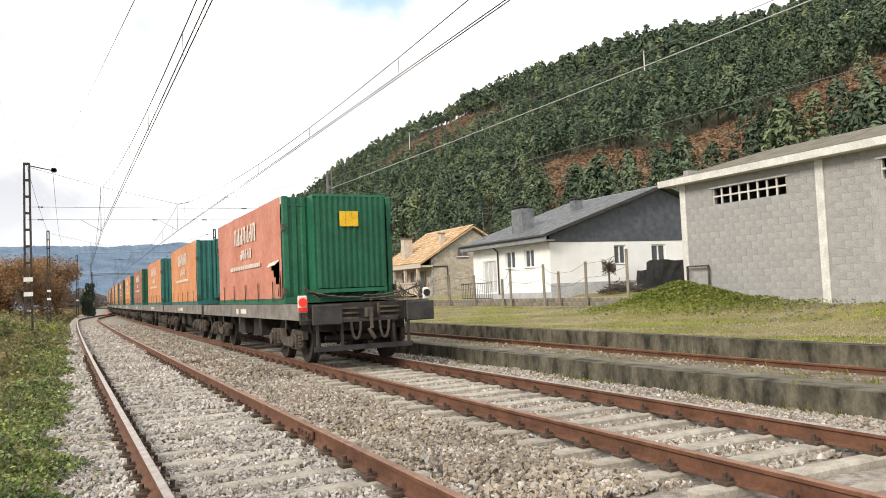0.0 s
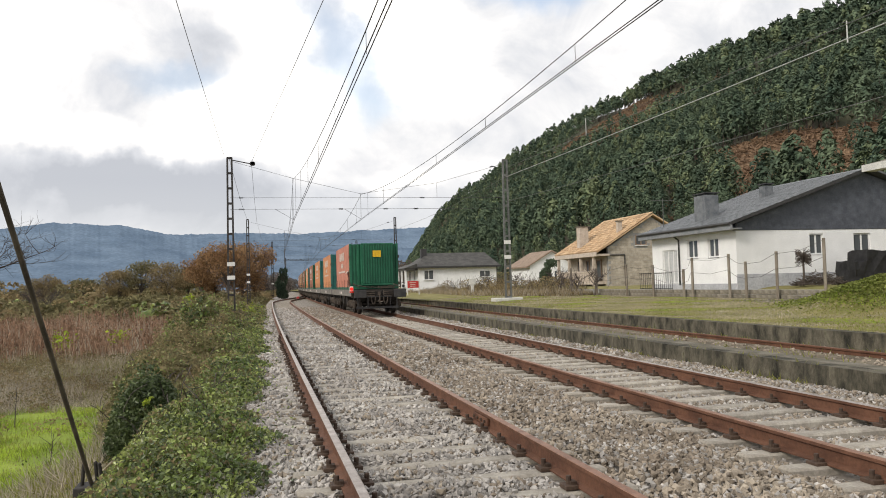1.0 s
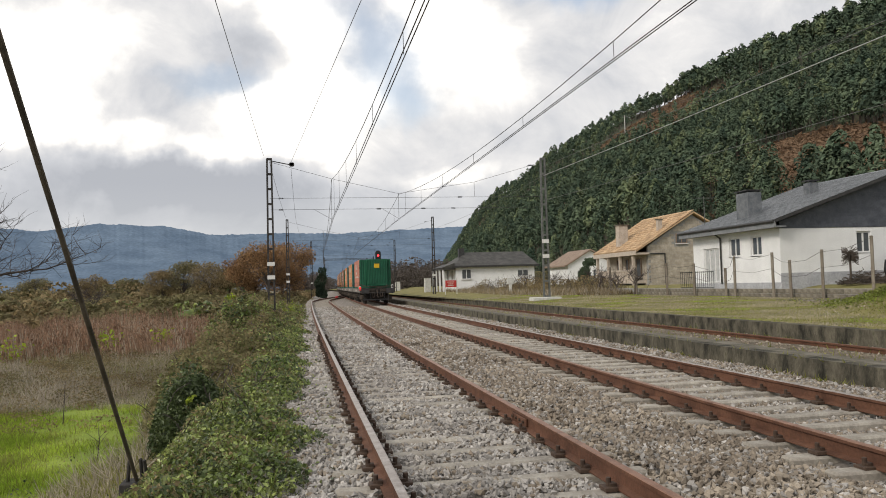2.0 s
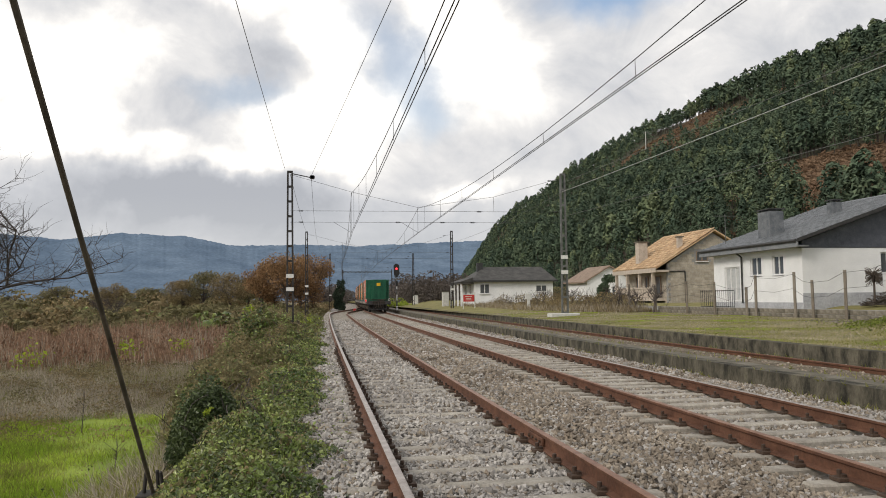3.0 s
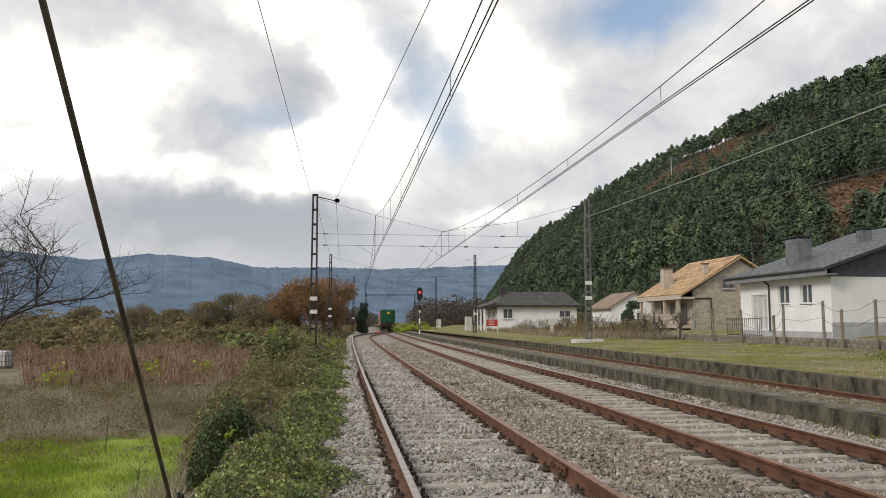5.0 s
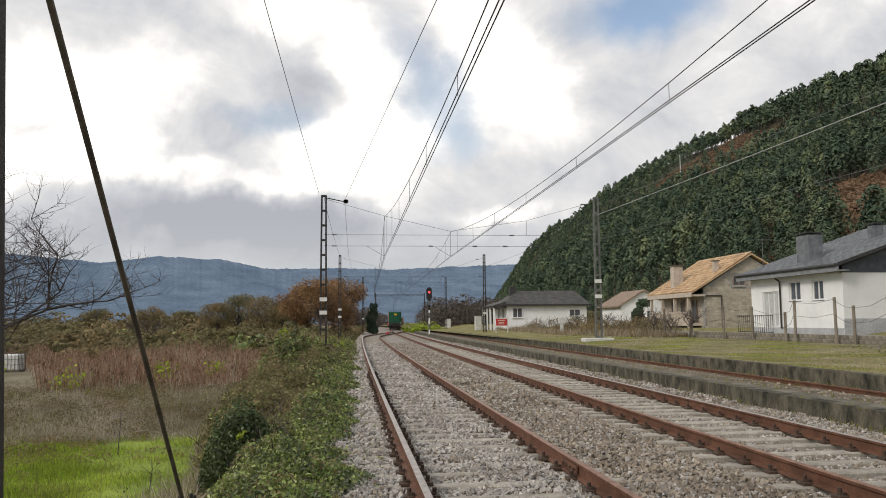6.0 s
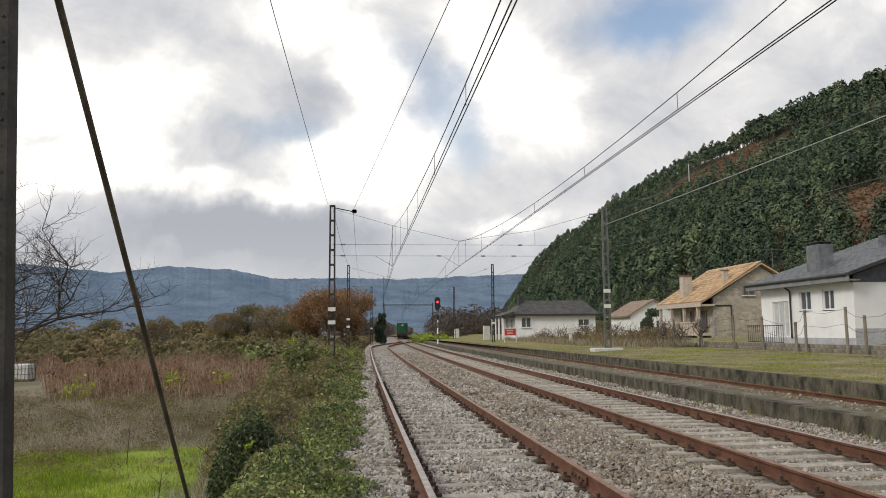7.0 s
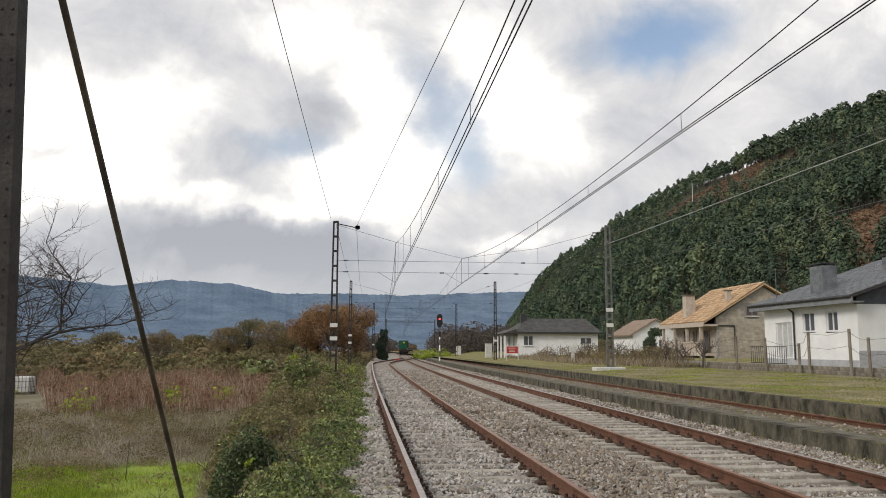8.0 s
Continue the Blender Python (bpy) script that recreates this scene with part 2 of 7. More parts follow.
M["wagon"] = mat("grimy grey wagon frame", (0.13, 0.115, 0.10), (0.22, 0.205, 0.185), 2.5, 0.8, 0.3)
M["grime"] = mat("sooty running gear", (0.016, 0.014, 0.013), (0.045, 0.038, 0.032), 4, 0.85, 0.5)
M["gear"] = mat("dusty brown running gear", (0.045, 0.036, 0.029), (0.11, 0.088, 0.072), 5, 0.85, 0.5)
M["black"] = mat("black paint", (0.012, 0.012, 0.012), (0.025, 0.025, 0.025), 6, 0.6, 0.1)
M["redsign"] = mat("red sign", (0.40, 0.03, 0.03), (0.50, 0.05, 0.045), 6, 0.5, 0.05)
M["redpaint"] = mat("red reflector", (0.60, 0.03, 0.02), (0.72, 0.06, 0.035), 6, 0.4, 0.05)
M["signalred"] = glow("red signal light", (1.0, 0.03, 0.04), 4.0)
M["taillight"] = glow("red tail lamp", (0.85, 0.02, 0.015), 0.5)
M["fern"] = mat("rusty bracken", (0.17, 0.105, 0.066), (0.27, 0.18, 0.11), 0.1, 0.9, 0.0, island=0.4, leaf=0.4)
# darker copy of the ivy, with shade put into its colour
M["ivydark"] = mat("ivy leaves darkened as shade", (0.045, 0.072, 0.026), (0.110, 0.145, 0.055), 2.0, 0.48, 0.0, island=0.5, spec=0.45, leaf=0.2)
M["oldslate"] = mat("old brown grey slate", (0.042, 0.041, 0.039), (0.085, 0.082, 0.077), 1.5, 0.75, 0.3)
M["oldtile"] = mat("faded brown roof tile", (0.20, 0.145, 0.11), (0.31, 0.235, 0.18), 2.0, 0.9, 0.4, fine=12)
M["frosted"] = mat("curtained door glass", (0.42, 0.44, 0.45), (0.56, 0.57, 0.57), 3, 0.3, 0.0)
M["buffer"] = mat("dark grey buffer steel", (0.022, 0.022, 0.024), (0.050, 0.048, 0.047), 4, 0.6, 0.3)
M["pinedark"] = mat("shaded pine needles", (0.044, 0.070, 0.050), (0.076, 0.104, 0.068), 0.3, 0.9, 0.0, island=0.3, spec=0.1)
M["pinelight"] = mat("yellowish pine needles", (0.100, 0.135, 0.074), (0.160, 0.190, 0.105), 0.3, 0.9, 0.0, island=0.3, spec=0.1)
M["bark"] = mat("grey bark", (0.06, 0.05, 0.042), (0.13, 0.11, 0.095), 6, 0.95, 0.6)
M["twig"] = mat("dark bare twigs", (0.055, 0.045, 0.042), (0.10, 0.085, 0.08), 6, 0.95, 0.2)
M["pine"] = mat("pine needles", (0.066, 0.100, 0.066), (0.112, 0.146, 0.090), 0.3, 0.9, 0.0, island=0.3, coords="Object", spec=0.1)
M["autumn"] = mat("rust brown leaves", (0.26, 0.150, 0.072), (0.38, 0.245, 0.13), 0.4, 0.9, 0.0, island=0.4, leaf=0.4)
M["olive"] = mat("dull olive scrub", (0.165, 0.152, 0.072), (0.28, 0.248, 0.136), 0.4, 0.9, 0.0, island=0.4, leaf=0.5)
M["ivy"] = mat("ivy leaves", (0.115, 0.170, 0.040), (0.29, 0.335, 0.105), 1.2, 0.36, 0.0, island=0.7, spec=0.6, leaf=0.3)
M["dryleaf"] = mat("dry brown leaves", (0.22, 0.17, 0.09), (0.35, 0.28, 0.155), 1.2, 0.8, 0.0, island=0.4, leaf=0.5)
M["lime"] = mat("yellow green leaves", (0.24, 0.32, 0.03), (0.36, 0.43, 0.05), 2, 0.6, 0.0, island=0.3, leaf=0.4)
M["reed"] = mat("red brown dock stalks", (0.25, 0.150, 0.10), (0.37, 0.255, 0.18), 0.5, 0.95, 0.0, island=0.4, leaf=0.5)
M["straw"] = mat("grey dead grass", (0.34, 0.295, 0.23), (0.50, 0.445, 0.36), 0.5, 0.95, 0.0, island=0.4, leaf=0.5)
M["blade"] = mat("green grass blades", (0.235, 0.345, 0.035), (0.40, 0.51, 0.07), 0.8, 0.8, 0.0, island=0.35, leaf=0.5)
M["blade2"] = mat("dull grass blades", (0.165, 0.180, 0.038), (0.29, 0.285, 0.09), 0.8, 0.8, 0.0, island=0.35, leaf=0.5)

M["twigwood"] = mat("grey brown bare wood", (0.075, 0.062, 0.055), (0.125, 0.105, 0.09), 0.3, 0.95, 0.0, island=0.35)
M["weed"] = mat("green weeds", (0.13, 0.165, 0.035), (0.24, 0.265, 0.07), 1.5, 0.7, 0.0, island=0.4, leaf=0.4)


def glass_mat():
    m = bpy.data.materials.new("window glass")
    m.use_nodes = True
    b = m.node_tree.nodes["Principled BSDF"]
    b.inputs["Base Color"].default_value = (0.09, 0.10, 0.11, 1)
    b.inputs["Roughness"].default_value, b.inputs["Specular IOR Level"].default_value = 0.06, 0.8
    return m


M["glass"] = glass_mat()


# ---------- building helpers ----------
def bm_new():
    return bmesh.new()


def box(bm, x0, x1, y0, y1, z0, z1):
    v = [bm.verts.new((x, y, z)) for z in (z0, z1) for x, y in ((x0, y0), (x1, y0), (x1, y1), (x0, y1))]
    for q in ((3, 2, 1, 0), (4, 5, 6, 7), (0, 1, 5, 4), (1, 2, 6, 5), (2, 3, 7, 6), (3, 0, 4, 7)):
        bm.faces.new([v[i] for i in q])


def rod(bm, p, q, r, n=8, r2=None):
    p, q = Vector(p), Vector(q)
    d = (q - p).normalized()
    a = d.orthogonal().normalized()
    b = d.cross(a)
    rings = []
    for c, rad in ((p, r), (q, r if r2 is None else r2)):
        rings.append([bm.verts.new(c + rad * (math.cos(2 * math.pi * i / n) * a + math.sin(2 * math.pi * i / n) * b)) for i in range(n)])
    for i in range(n):
        j = (i + 1) % n
        bm.faces.new((rings[0][i], rings[0][j], rings[1][j], rings[1][i]))
    bm.faces.new(rings[0][::-1])
    bm.faces.new(rings[1])


def beam(bm, p, q, w, h):
    """A square bar from p to q."""
    p, q = Vector(p), Vector(q)
    d = (q - p).normalized()
    a = d.cross(Vector((0, 0, 1)))
    a = Vector((1, 0, 0)) if a.length < 1e-3 else a.normalized()
    b = a.cross(d)
    r = [[bm.verts.new(c + a * (w / 2 * s) + b * (h / 2 * t)) for s, t in ((-1, -1), (1, -1), (1, 1), (-1, 1))] for c in (p, q)]
    for i in range(4):
        j = (i + 1) % 4
        bm.faces.new((r[0][i], r[0][j], r[1][j], r[1][i]))
    bm.faces.new(r[0][::-1])
    bm.faces.new(r[1])


def extrude_poly(bm, pts, d):
    """A solid from a flat outline and a way to sweep it."""
    d = Vector(d)
    a = [bm.verts.new(p) for p in pts]
    b = [bm.verts.new(Vector(p) + d) for p in pts]
    n = len(pts)
    for i in range(n):
        j = (i + 1) % n
        bm.faces.new((a[i], a[j], b[j], b[i]))
    bm.faces.new(a[::-1])
    bm.faces.new(b)


def mesh_of(bm, name, material, bevel=0.0, smooth=False):
    bmesh.ops.recalc_face_normals(bm, faces=bm.faces)
    if bevel:
        bmesh.ops.bevel(bm, geom=bm.edges[:], offset=bevel, segments=1, affect="EDGES")
    me = bpy.data.meshes.new(name)
    bm.to_mesh(me)
    bm.free()
    me.materials.append(material)
    if smooth:
        me.shade_smooth()
    return me


def part(name, bm, material, parent=None, label="", bevel=0.0, smooth=False):
    ob = new(name, mesh_of(bm, name, material, bevel, smooth))
    ob.parent = parent
    return tagged(ob, label)


def piece(name, me, parent, x, y, z, rz=0.0, scale=(1, 1, 1)):
    """One more object on a shared mesh."""
    ob = new(name, me)
    ob.parent = parent
    ob.location, ob.rotation_euler, ob.scale = (x, y, z), (0, 0, rz), scale
    return ob


def empty(name, x, y, z, label, category, group="", kind="", rz=0.0):
    ob = new(name)
    ob.location, ob.rotation_euler = (x, y, z), (0, 0, rz)
    return tagged(ob, label, category, group, kind)


def np_mesh(name, verts, faces, material, smooth=False):
    """A mesh from arrays: verts (n, 3), faces (m, k) with k corners each."""
    verts, faces = np.asarray(verts, np.float32), np.asarray(faces, np.int32)
    me = bpy.data.meshes.new(name)
    k = faces.shape[1]
    me.vertices.add(len(verts)); me.loops.add(faces.size); me.polygons.add(len(faces))
    me.vertices.foreach_set("co", verts.ravel())
    me.loops.foreach_set("vertex_index", faces.ravel())
    me.polygons.foreach_set("loop_start", np.arange(0, faces.size, k, dtype=np.int32))
    me.update(calc_edges=True)
    me.materials.append(material)
    if smooth:
        me.shade_smooth()
    else:
        me.shade_flat()
    return me


def scatter(base_v, base_f, places, turns, sizes):
    """Copies of a small base shape as one pair of arrays. turns: (n, 3, 3); sizes: (n, 3)."""
    n, k = len(places), len(base_v)
    v = np.einsum("nij,nkj->nki", turns, base_v[None] * sizes[:, None, :]) + places[:, None, :]
    f = base_f[None] + (np.arange(n) * k)[:, None, None]
    return v.reshape(-1, 3), f.reshape(-1, base_f.shape[1])


def turns_to(rng, d):
    """Turns that bring the upright to the ways d, with a random spin."""
    d = d / np.linalg.norm(d, axis=1)[:, None]
    r = rng.normal(size=d.shape)
    a = np.cross(d, r)
    a /= np.linalg.norm(a, axis=1)[:, None] + 1e-9
    return np.stack([a, np.cross(d, a), d], 2)


def random_turns(rng, n):
    q = rng.normal(size=(n, 4))
    q /= np.linalg.norm(q, axis=1)[:, None]
    w, x, y, z = q.T
    return np.stack([1 - 2 * (y * y + z * z), 2 * (x * y - z * w), 2 * (x * z + y * w), 2 * (x * y + z * w), 1 - 2 * (x * x + z * z), 2 * (y * z - x * w), 2 * (x * z - y * w), 2 * (y * z + x * w), 1 - 2 * (x * x + y * y)], 1).reshape(n, 3, 3)


def spin_turns(rng, n, lean=0.3):
    """Turns about the upright with a little lean."""
    a, b, c = rng.uniform(0, 2 * np.pi, n), rng.normal(0, lean, n), rng.normal(0, lean, n)
    za = np.zeros((n, 3, 3)); za[:, 0, 0] = np.cos(a); za[:, 0, 1] = -np.sin(a); za[:, 1, 0] = np.sin(a); za[:, 1, 1] = np.cos(a); za[:, 2, 2] = 1
    xb = np.zeros((n, 3, 3)); xb[:, 0, 0] = 1; xb[:, 1, 1] = np.cos(b); xb[:, 1, 2] = -np.sin(b); xb[:, 2, 1] = np.sin(b); xb[:, 2, 2] = np.cos(b)
    yc = np.zeros((n, 3, 3)); yc[:, 1, 1] = 1; yc[:, 0, 0] = np.cos(c); yc[:, 0, 2] = np.sin(c); yc[:, 2, 0] = -np.sin(c); yc[:, 2, 2] = np.cos(c)
    return np.einsum("nij,njk,nkl->nil", xb, yc, za)


def stuff(name, me, label, category):
    return tagged(new(name, me), label, category, kind="stuff")


LEAF_V = np.array([(-0.5, 0, 0), (0, -0.32, 0.12), (0.5, 0, 0), (0, 0.32, 0.12)])
LEAF_F = np.array([(0, 1, 2), (0, 2, 3)])
BLADE_V = np.array([(-0.5, 0, 0), (0.5, 0, 0), (0.15, 0.25, 1.0)])
BLADE_F = np.array([(0, 1, 2)])


# ---------- lie of the land ----------
R_CURVE = 3918.0


def bend(y):
    return y * y / (2 * R_CURVE) if y > 0 else 0.0


def ease(u):
    u = min(max(u, 0.0), 1.0)
    return u * u * (3 - 2 * u)


def siding_x(y):
    """Centre of the near track, which joins the main track far off."""
    side = 1.555 - 0.005 * y
    return side + (5.46 - side) * ease((y - 80) / 55) + bend(y)


def main_x(y):
    return 5.46 + bend(y)


def platform_x(y):
    return 9.75 + bend(y)


def left_ground(x, y):
    """Height of the ground left of the ballast."""
    d = -0.35 - x
    if x > -0.3:
        return -0.24 - min((x + 0.3) * 1.5, 0.7)
    return -0.24 - 1.06 * ease(d / 3.2) + 0.04 * math.sin(x * 1.3 + y * 0.4) * ease(d / 3)


def crest(y):
    """Height of the wooded ridge along the valley."""
    return float(np.interp(y, [-200, 100, 190, 213, 256, 295, 330, 366, 410, 458, 512, 547, 604, 674, 762, 913, 1021, 1253, 1500],
                           [80, 80, 84, 87, 98, 103, 106, 108, 111, 111, 115, 113, 113, 111, 103, 98, 85, 25, 4]))


def hill_foot(y):
    return min(max(46.0, 0.185 * y), 230.0)


def hill_z(x, y):
    u = (x - hill_foot(y)) / (231.0 - hill_foot(y))
    base = 1.2 + crest(y) * (max(u, 0) ** 0.92 if u < 1 else max(1 - 0.002 * (x - 231), 0.1))
    return base + 5 * noise.noise(Vector((x / 45, y / 60, 0))) * min(max(u, 0) * 4, 1)


# ---------- ground ----------
def grid_mesh(name, xs, ys, height, material):
    v = np.array([(x, y, height(x, y)) for y in ys for x in xs])
    n = len(xs)
    i = np.arange(len(ys) - 1)[:, None] * n + np.arange(n - 1)[None]
    f = np.stack([i, i + 1, i + n + 1, i + n], -1).reshape(-1, 4)
    return np_mesh(name, v, f, material, True)


def steps(*runs):
    """Numbers in runs of (start, stop, step)."""
    return [a + i * s for a, b, s in runs for i in range(int(round((b - a) / s)))] + [runs[-1][1]]


def build_ground():
    me = grid_mesh("ground", steps((-1500, -300, 200), (-300, -60, 40), (-60, -12, 4), (-12, 0, 0.4)) + [0.6, 30, 100, 400, 1500],
                   steps((-60, 0, 6), (0, 40, 1), (40, 120, 5), (120, 500, 40), (500, 2500, 200)), left_ground, M["field"])
    tagged(new("ground", me), "flat winter field of dead grass below the railway", "ground", kind="structure")
    # meadow patch, lying 4 mm proud of the field
    rng = np.random.default_rng(5)

    def meadow(x, y):
        return left_ground(x, y) + 0.02 - 0.10 * max(0.0, (max(abs(x + 9.0) - 4.5, 0) / 2.5) ** 2 + ((y - 15.0) / 5.0) ** 4 + 0.5 * noise.noise(Vector((x * 0.4, y * 0.4, 3))) - 0.8)
    tagged(new("meadow", grid_mesh("meadow", steps((-17.5, -2.0, 0.25)), steps((9.5, 22, 0.25)), meadow, M["meadow"])), "bright green patch of short meadow grass", "grass", kind="structure")

    def bed(x, y):
        return -0.235 + 0.025 * noise.noise(Vector((x * 2.3, y * 2.3, 0)))
    xs = steps((-0.6, 8.4, 0.3))
    ys = steps((-20, 60, 0.5), (60, 420, 6))
    v = np.array([(x + bend(y), y, bed(x, y) if x > -0.5 else -0.6) for y in ys for x in xs])
    n = len(xs)
    i = np.arange(len(ys) - 1)[:, None] * n + np.arange(n - 1)[None]
    f = np.stack([i, i + 1, i + n + 1, i + n], -1).reshape(-1, 4)
    tagged(new("track_bed", np_mesh("track_bed", v, f, M["ballast"], True)), "grey crushed stone ballast bed between the rails", "ballast", kind="structure")


def strip(name, x0, x1, z0, z1, material, label, y0=-20, y1=420, category="platform", wobble=0.0):
    """A long solid band that follows the bend of the line."""
    ys = steps((y0, 60, 1.0), (60, y1, 6)) if y1 > 60 else steps((y0, y1, 1.0))
    v = []
    for y in ys:
        b, w = bend(y), wobble * noise.noise(Vector((x0, y * 0.9, 1)))
        v += [(x0 + b, y, z0), (x0 + b + w * 0.5, y, z1 + w), (x1 + b, y, z1 + w * 0.5), (x1 + b, y, z0)]
    f = []
    for k in range(len(ys) - 1):
        a = 4 * k
        f += [(a + j, a + (j + 1) % 4, a + 4 + (j + 1) % 4, a + 4 + j) for j in range(4)]
    return tagged(new(name, np_mesh(name, v, f, material)), label, category, kind="structure")


def yard_z(x, y):
    """Grassy ground on the platform side: nearly flat, rising to the houses, with one mound by the block shed."""
    z = 0.215 + 0.235 * ease((x - 11.7) / 7) + 0.42 * ease((x - 21) / 4) + 0.03 * noise.noise(Vector((x * 0.6, y * 0.6, 4)))
    z += 0.75 * math.exp(-((x - 17.3) / 1.4) ** 2 - ((y - 19.0) / 1.9) ** 2) * (1 + 0.25 * noise.noise(Vector((x, y, 0))))
    z += 0.22 * math.exp(-((x - 17.2) / 1.3) ** 2) * ease((19 - y) / 2) * (1 + 0.5 * noise.noise(Vector((x * .8, y * .8, 2))))
    return z


build_ground()
strip("platform_edge", 7.8, 8.1, -0.5, 0.105, M["concrete"], "low stained concrete platform edge with moss", wobble=0.014)
strip("platform_coping", 8.1, 8.55, -0.4, 0.088, M["coping"], "worn concrete coping strip", wobble=0.012)
strip("platform_gravel", 8.55, 9.7, -0.4, -0.015, M["gravel"], "dusty gravel burying the near platform rail", wobble=0.03)
strip("track_gravel", 9.7, 11.4, -0.4, -0.11, M["gravel"], "dusty gravel of the disused platform track", wobble=0.03)
strip("platform_wall", 11.4, 11.7, -0.4, 0.24, M["concrete"], "low stained concrete wall of the far platform", wobble=0.014)
tagged(new("yard_grass", grid_mesh("yard_grass", steps((11.69, 16, 0.31), (16, 26, 0.5), (26, 50, 3), (50, 70, 10)), steps((-20, 8, 2), (8, 26, 0.4), (26, 60, 1.5), (60, 400, 10)), yard_z, M["grass"])), "mossy grass strip behind the platform", "grass", kind="structure")


# ---------- tracks ----------
RAIL = [(-0.075, -0.16), (0.075, -0.16), (0.075, -0.148), (0.012, -0.13), (0.010, -0.045), (0.036, -0.034), (0.036, -0.006), (0.028, 0.0), (-0.028, 0.0), (-0.036, -0.006), (-0.036, -0.034), (-0.010, -0.045), (-0.012, -0.13), (-0.075, -0.148)]


def rail(parent, centre, off, y0, y1, top):
    ys = steps((y0, 40, 2.0), (40, y1, 4.0))
    v, f = [], []
    n = len(RAIL)
    for y in ys:
        v += [(centre(y) + off + a, y, z) for a, z in RAIL]
    for k in range(len(ys) - 1):
        f += [(k * n + j, k * n + (j + 1) % n, (k + 1) * n + (j + 1) % n, (k + 1) * n + j) for j in range(n)]
    me = np_mesh("rail", v, f, M["rust"])
    me.materials.append(top)
    idx = np.tile([1 if j in (6, 7, 8) else 0 for j in range(n)], len(ys) - 1).astype(np.int32)
    me.polygons.foreach_set("material_index", idx)
    ob = new("rail", me)
    ob.parent = parent
    return ob


def sleeper_mesh(w=2.6, d=0.185, h=0.12):
    bm = bm_new()
    box(bm, -w / 2, w / 2, -d / 2, d / 2, -h, 0)
    return mesh_of(bm, "sleeper", M["sleeper"], 0.02)


def clip_mesh():
    bm = bm_new()
    box(bm, -0.05, 0.05, -0.07, 0.07, 0, 0.035)
    rod(bm, (0.0, 0, 0.0), (0.0, 0, 0.10), 0.022, 6)
    box(bm, -0.055, 0.0, -0.035, 0.035, 0.03, 0.06)
    return mesh_of(bm, "rail_clip", M["clip"], 0.004)


def build_track(name, centre, y0, y1, top, near, sink, label):
    tr = empty(name, 0, 0, 0, label, "railway track", kind="structure")
    for s in (-1, 1):
        rail(tr, centre, s * 0.8675, y0, y1, top[0 if s < 0 else 1])
    sm, cm = sleeper_mesh(), clip_mesh()
    rng = random.Random(name)
    y, far = y0 + 0.3, []
    while y < min(y1, 200):
        dz = -0.165 - sink + rng.uniform(-0.012, 0.006)
        if 2.5 < y < near:
            s = piece("sleeper", sm, tr, centre(y) + rng.uniform(-.02, .02), y, dz, rng.uniform(-.008, .008))
            if y < 26:
                for o in (-0.8675, 0.8675):
                    for k in (-1, 1):
                        c = piece("rail_clip", cm, s, o + k * 0.12, 0, 0, 0 if k > 0 else math.pi)
                        c.location.z = -dz - 0.165 - 0.005
        else:
            far.append((centre(y), y, dz))
        y += 0.6
    if far:
        b = np.array([(x, yy, z) for x in (-1.3, 1.3) for yy in (-0.12, 0.12) for z in (-0.12, 0)])
        q = np.array([(0, 1, 3, 2), (4, 6, 7, 5), (0, 4, 5, 1), (2, 3, 7, 6), (1, 5, 7, 3), (0, 2, 6, 4)])
        n = len(far)
        v, f = scatter(b, q, np.array(far), np.repeat(np.eye(3)[None], n, 0), np.ones((n, 3)))
        o = stuff("far_sleeper", np_mesh("far_sleeper", v, f, M["sleeper"]), "", "")
        o.parent = tr
    return tr


build_track("siding_track", siding_x, -12, 134, (M["railtop"], M["railworn"]), 60, 0.012, "siding with a polished rail and a rusty rail on pale sleepers")
build_track("main_track", main_x, -12, 420, (M["railworn"], M["railtop"]), 62, 0.0, "main line with rusty rails on pale concrete sleepers")
build_track("platform_track", platform_x, -12, 300, (M["rust"], M["rust"]), 2.5, 0.10, "disused rusty platform track sunk in gravel")


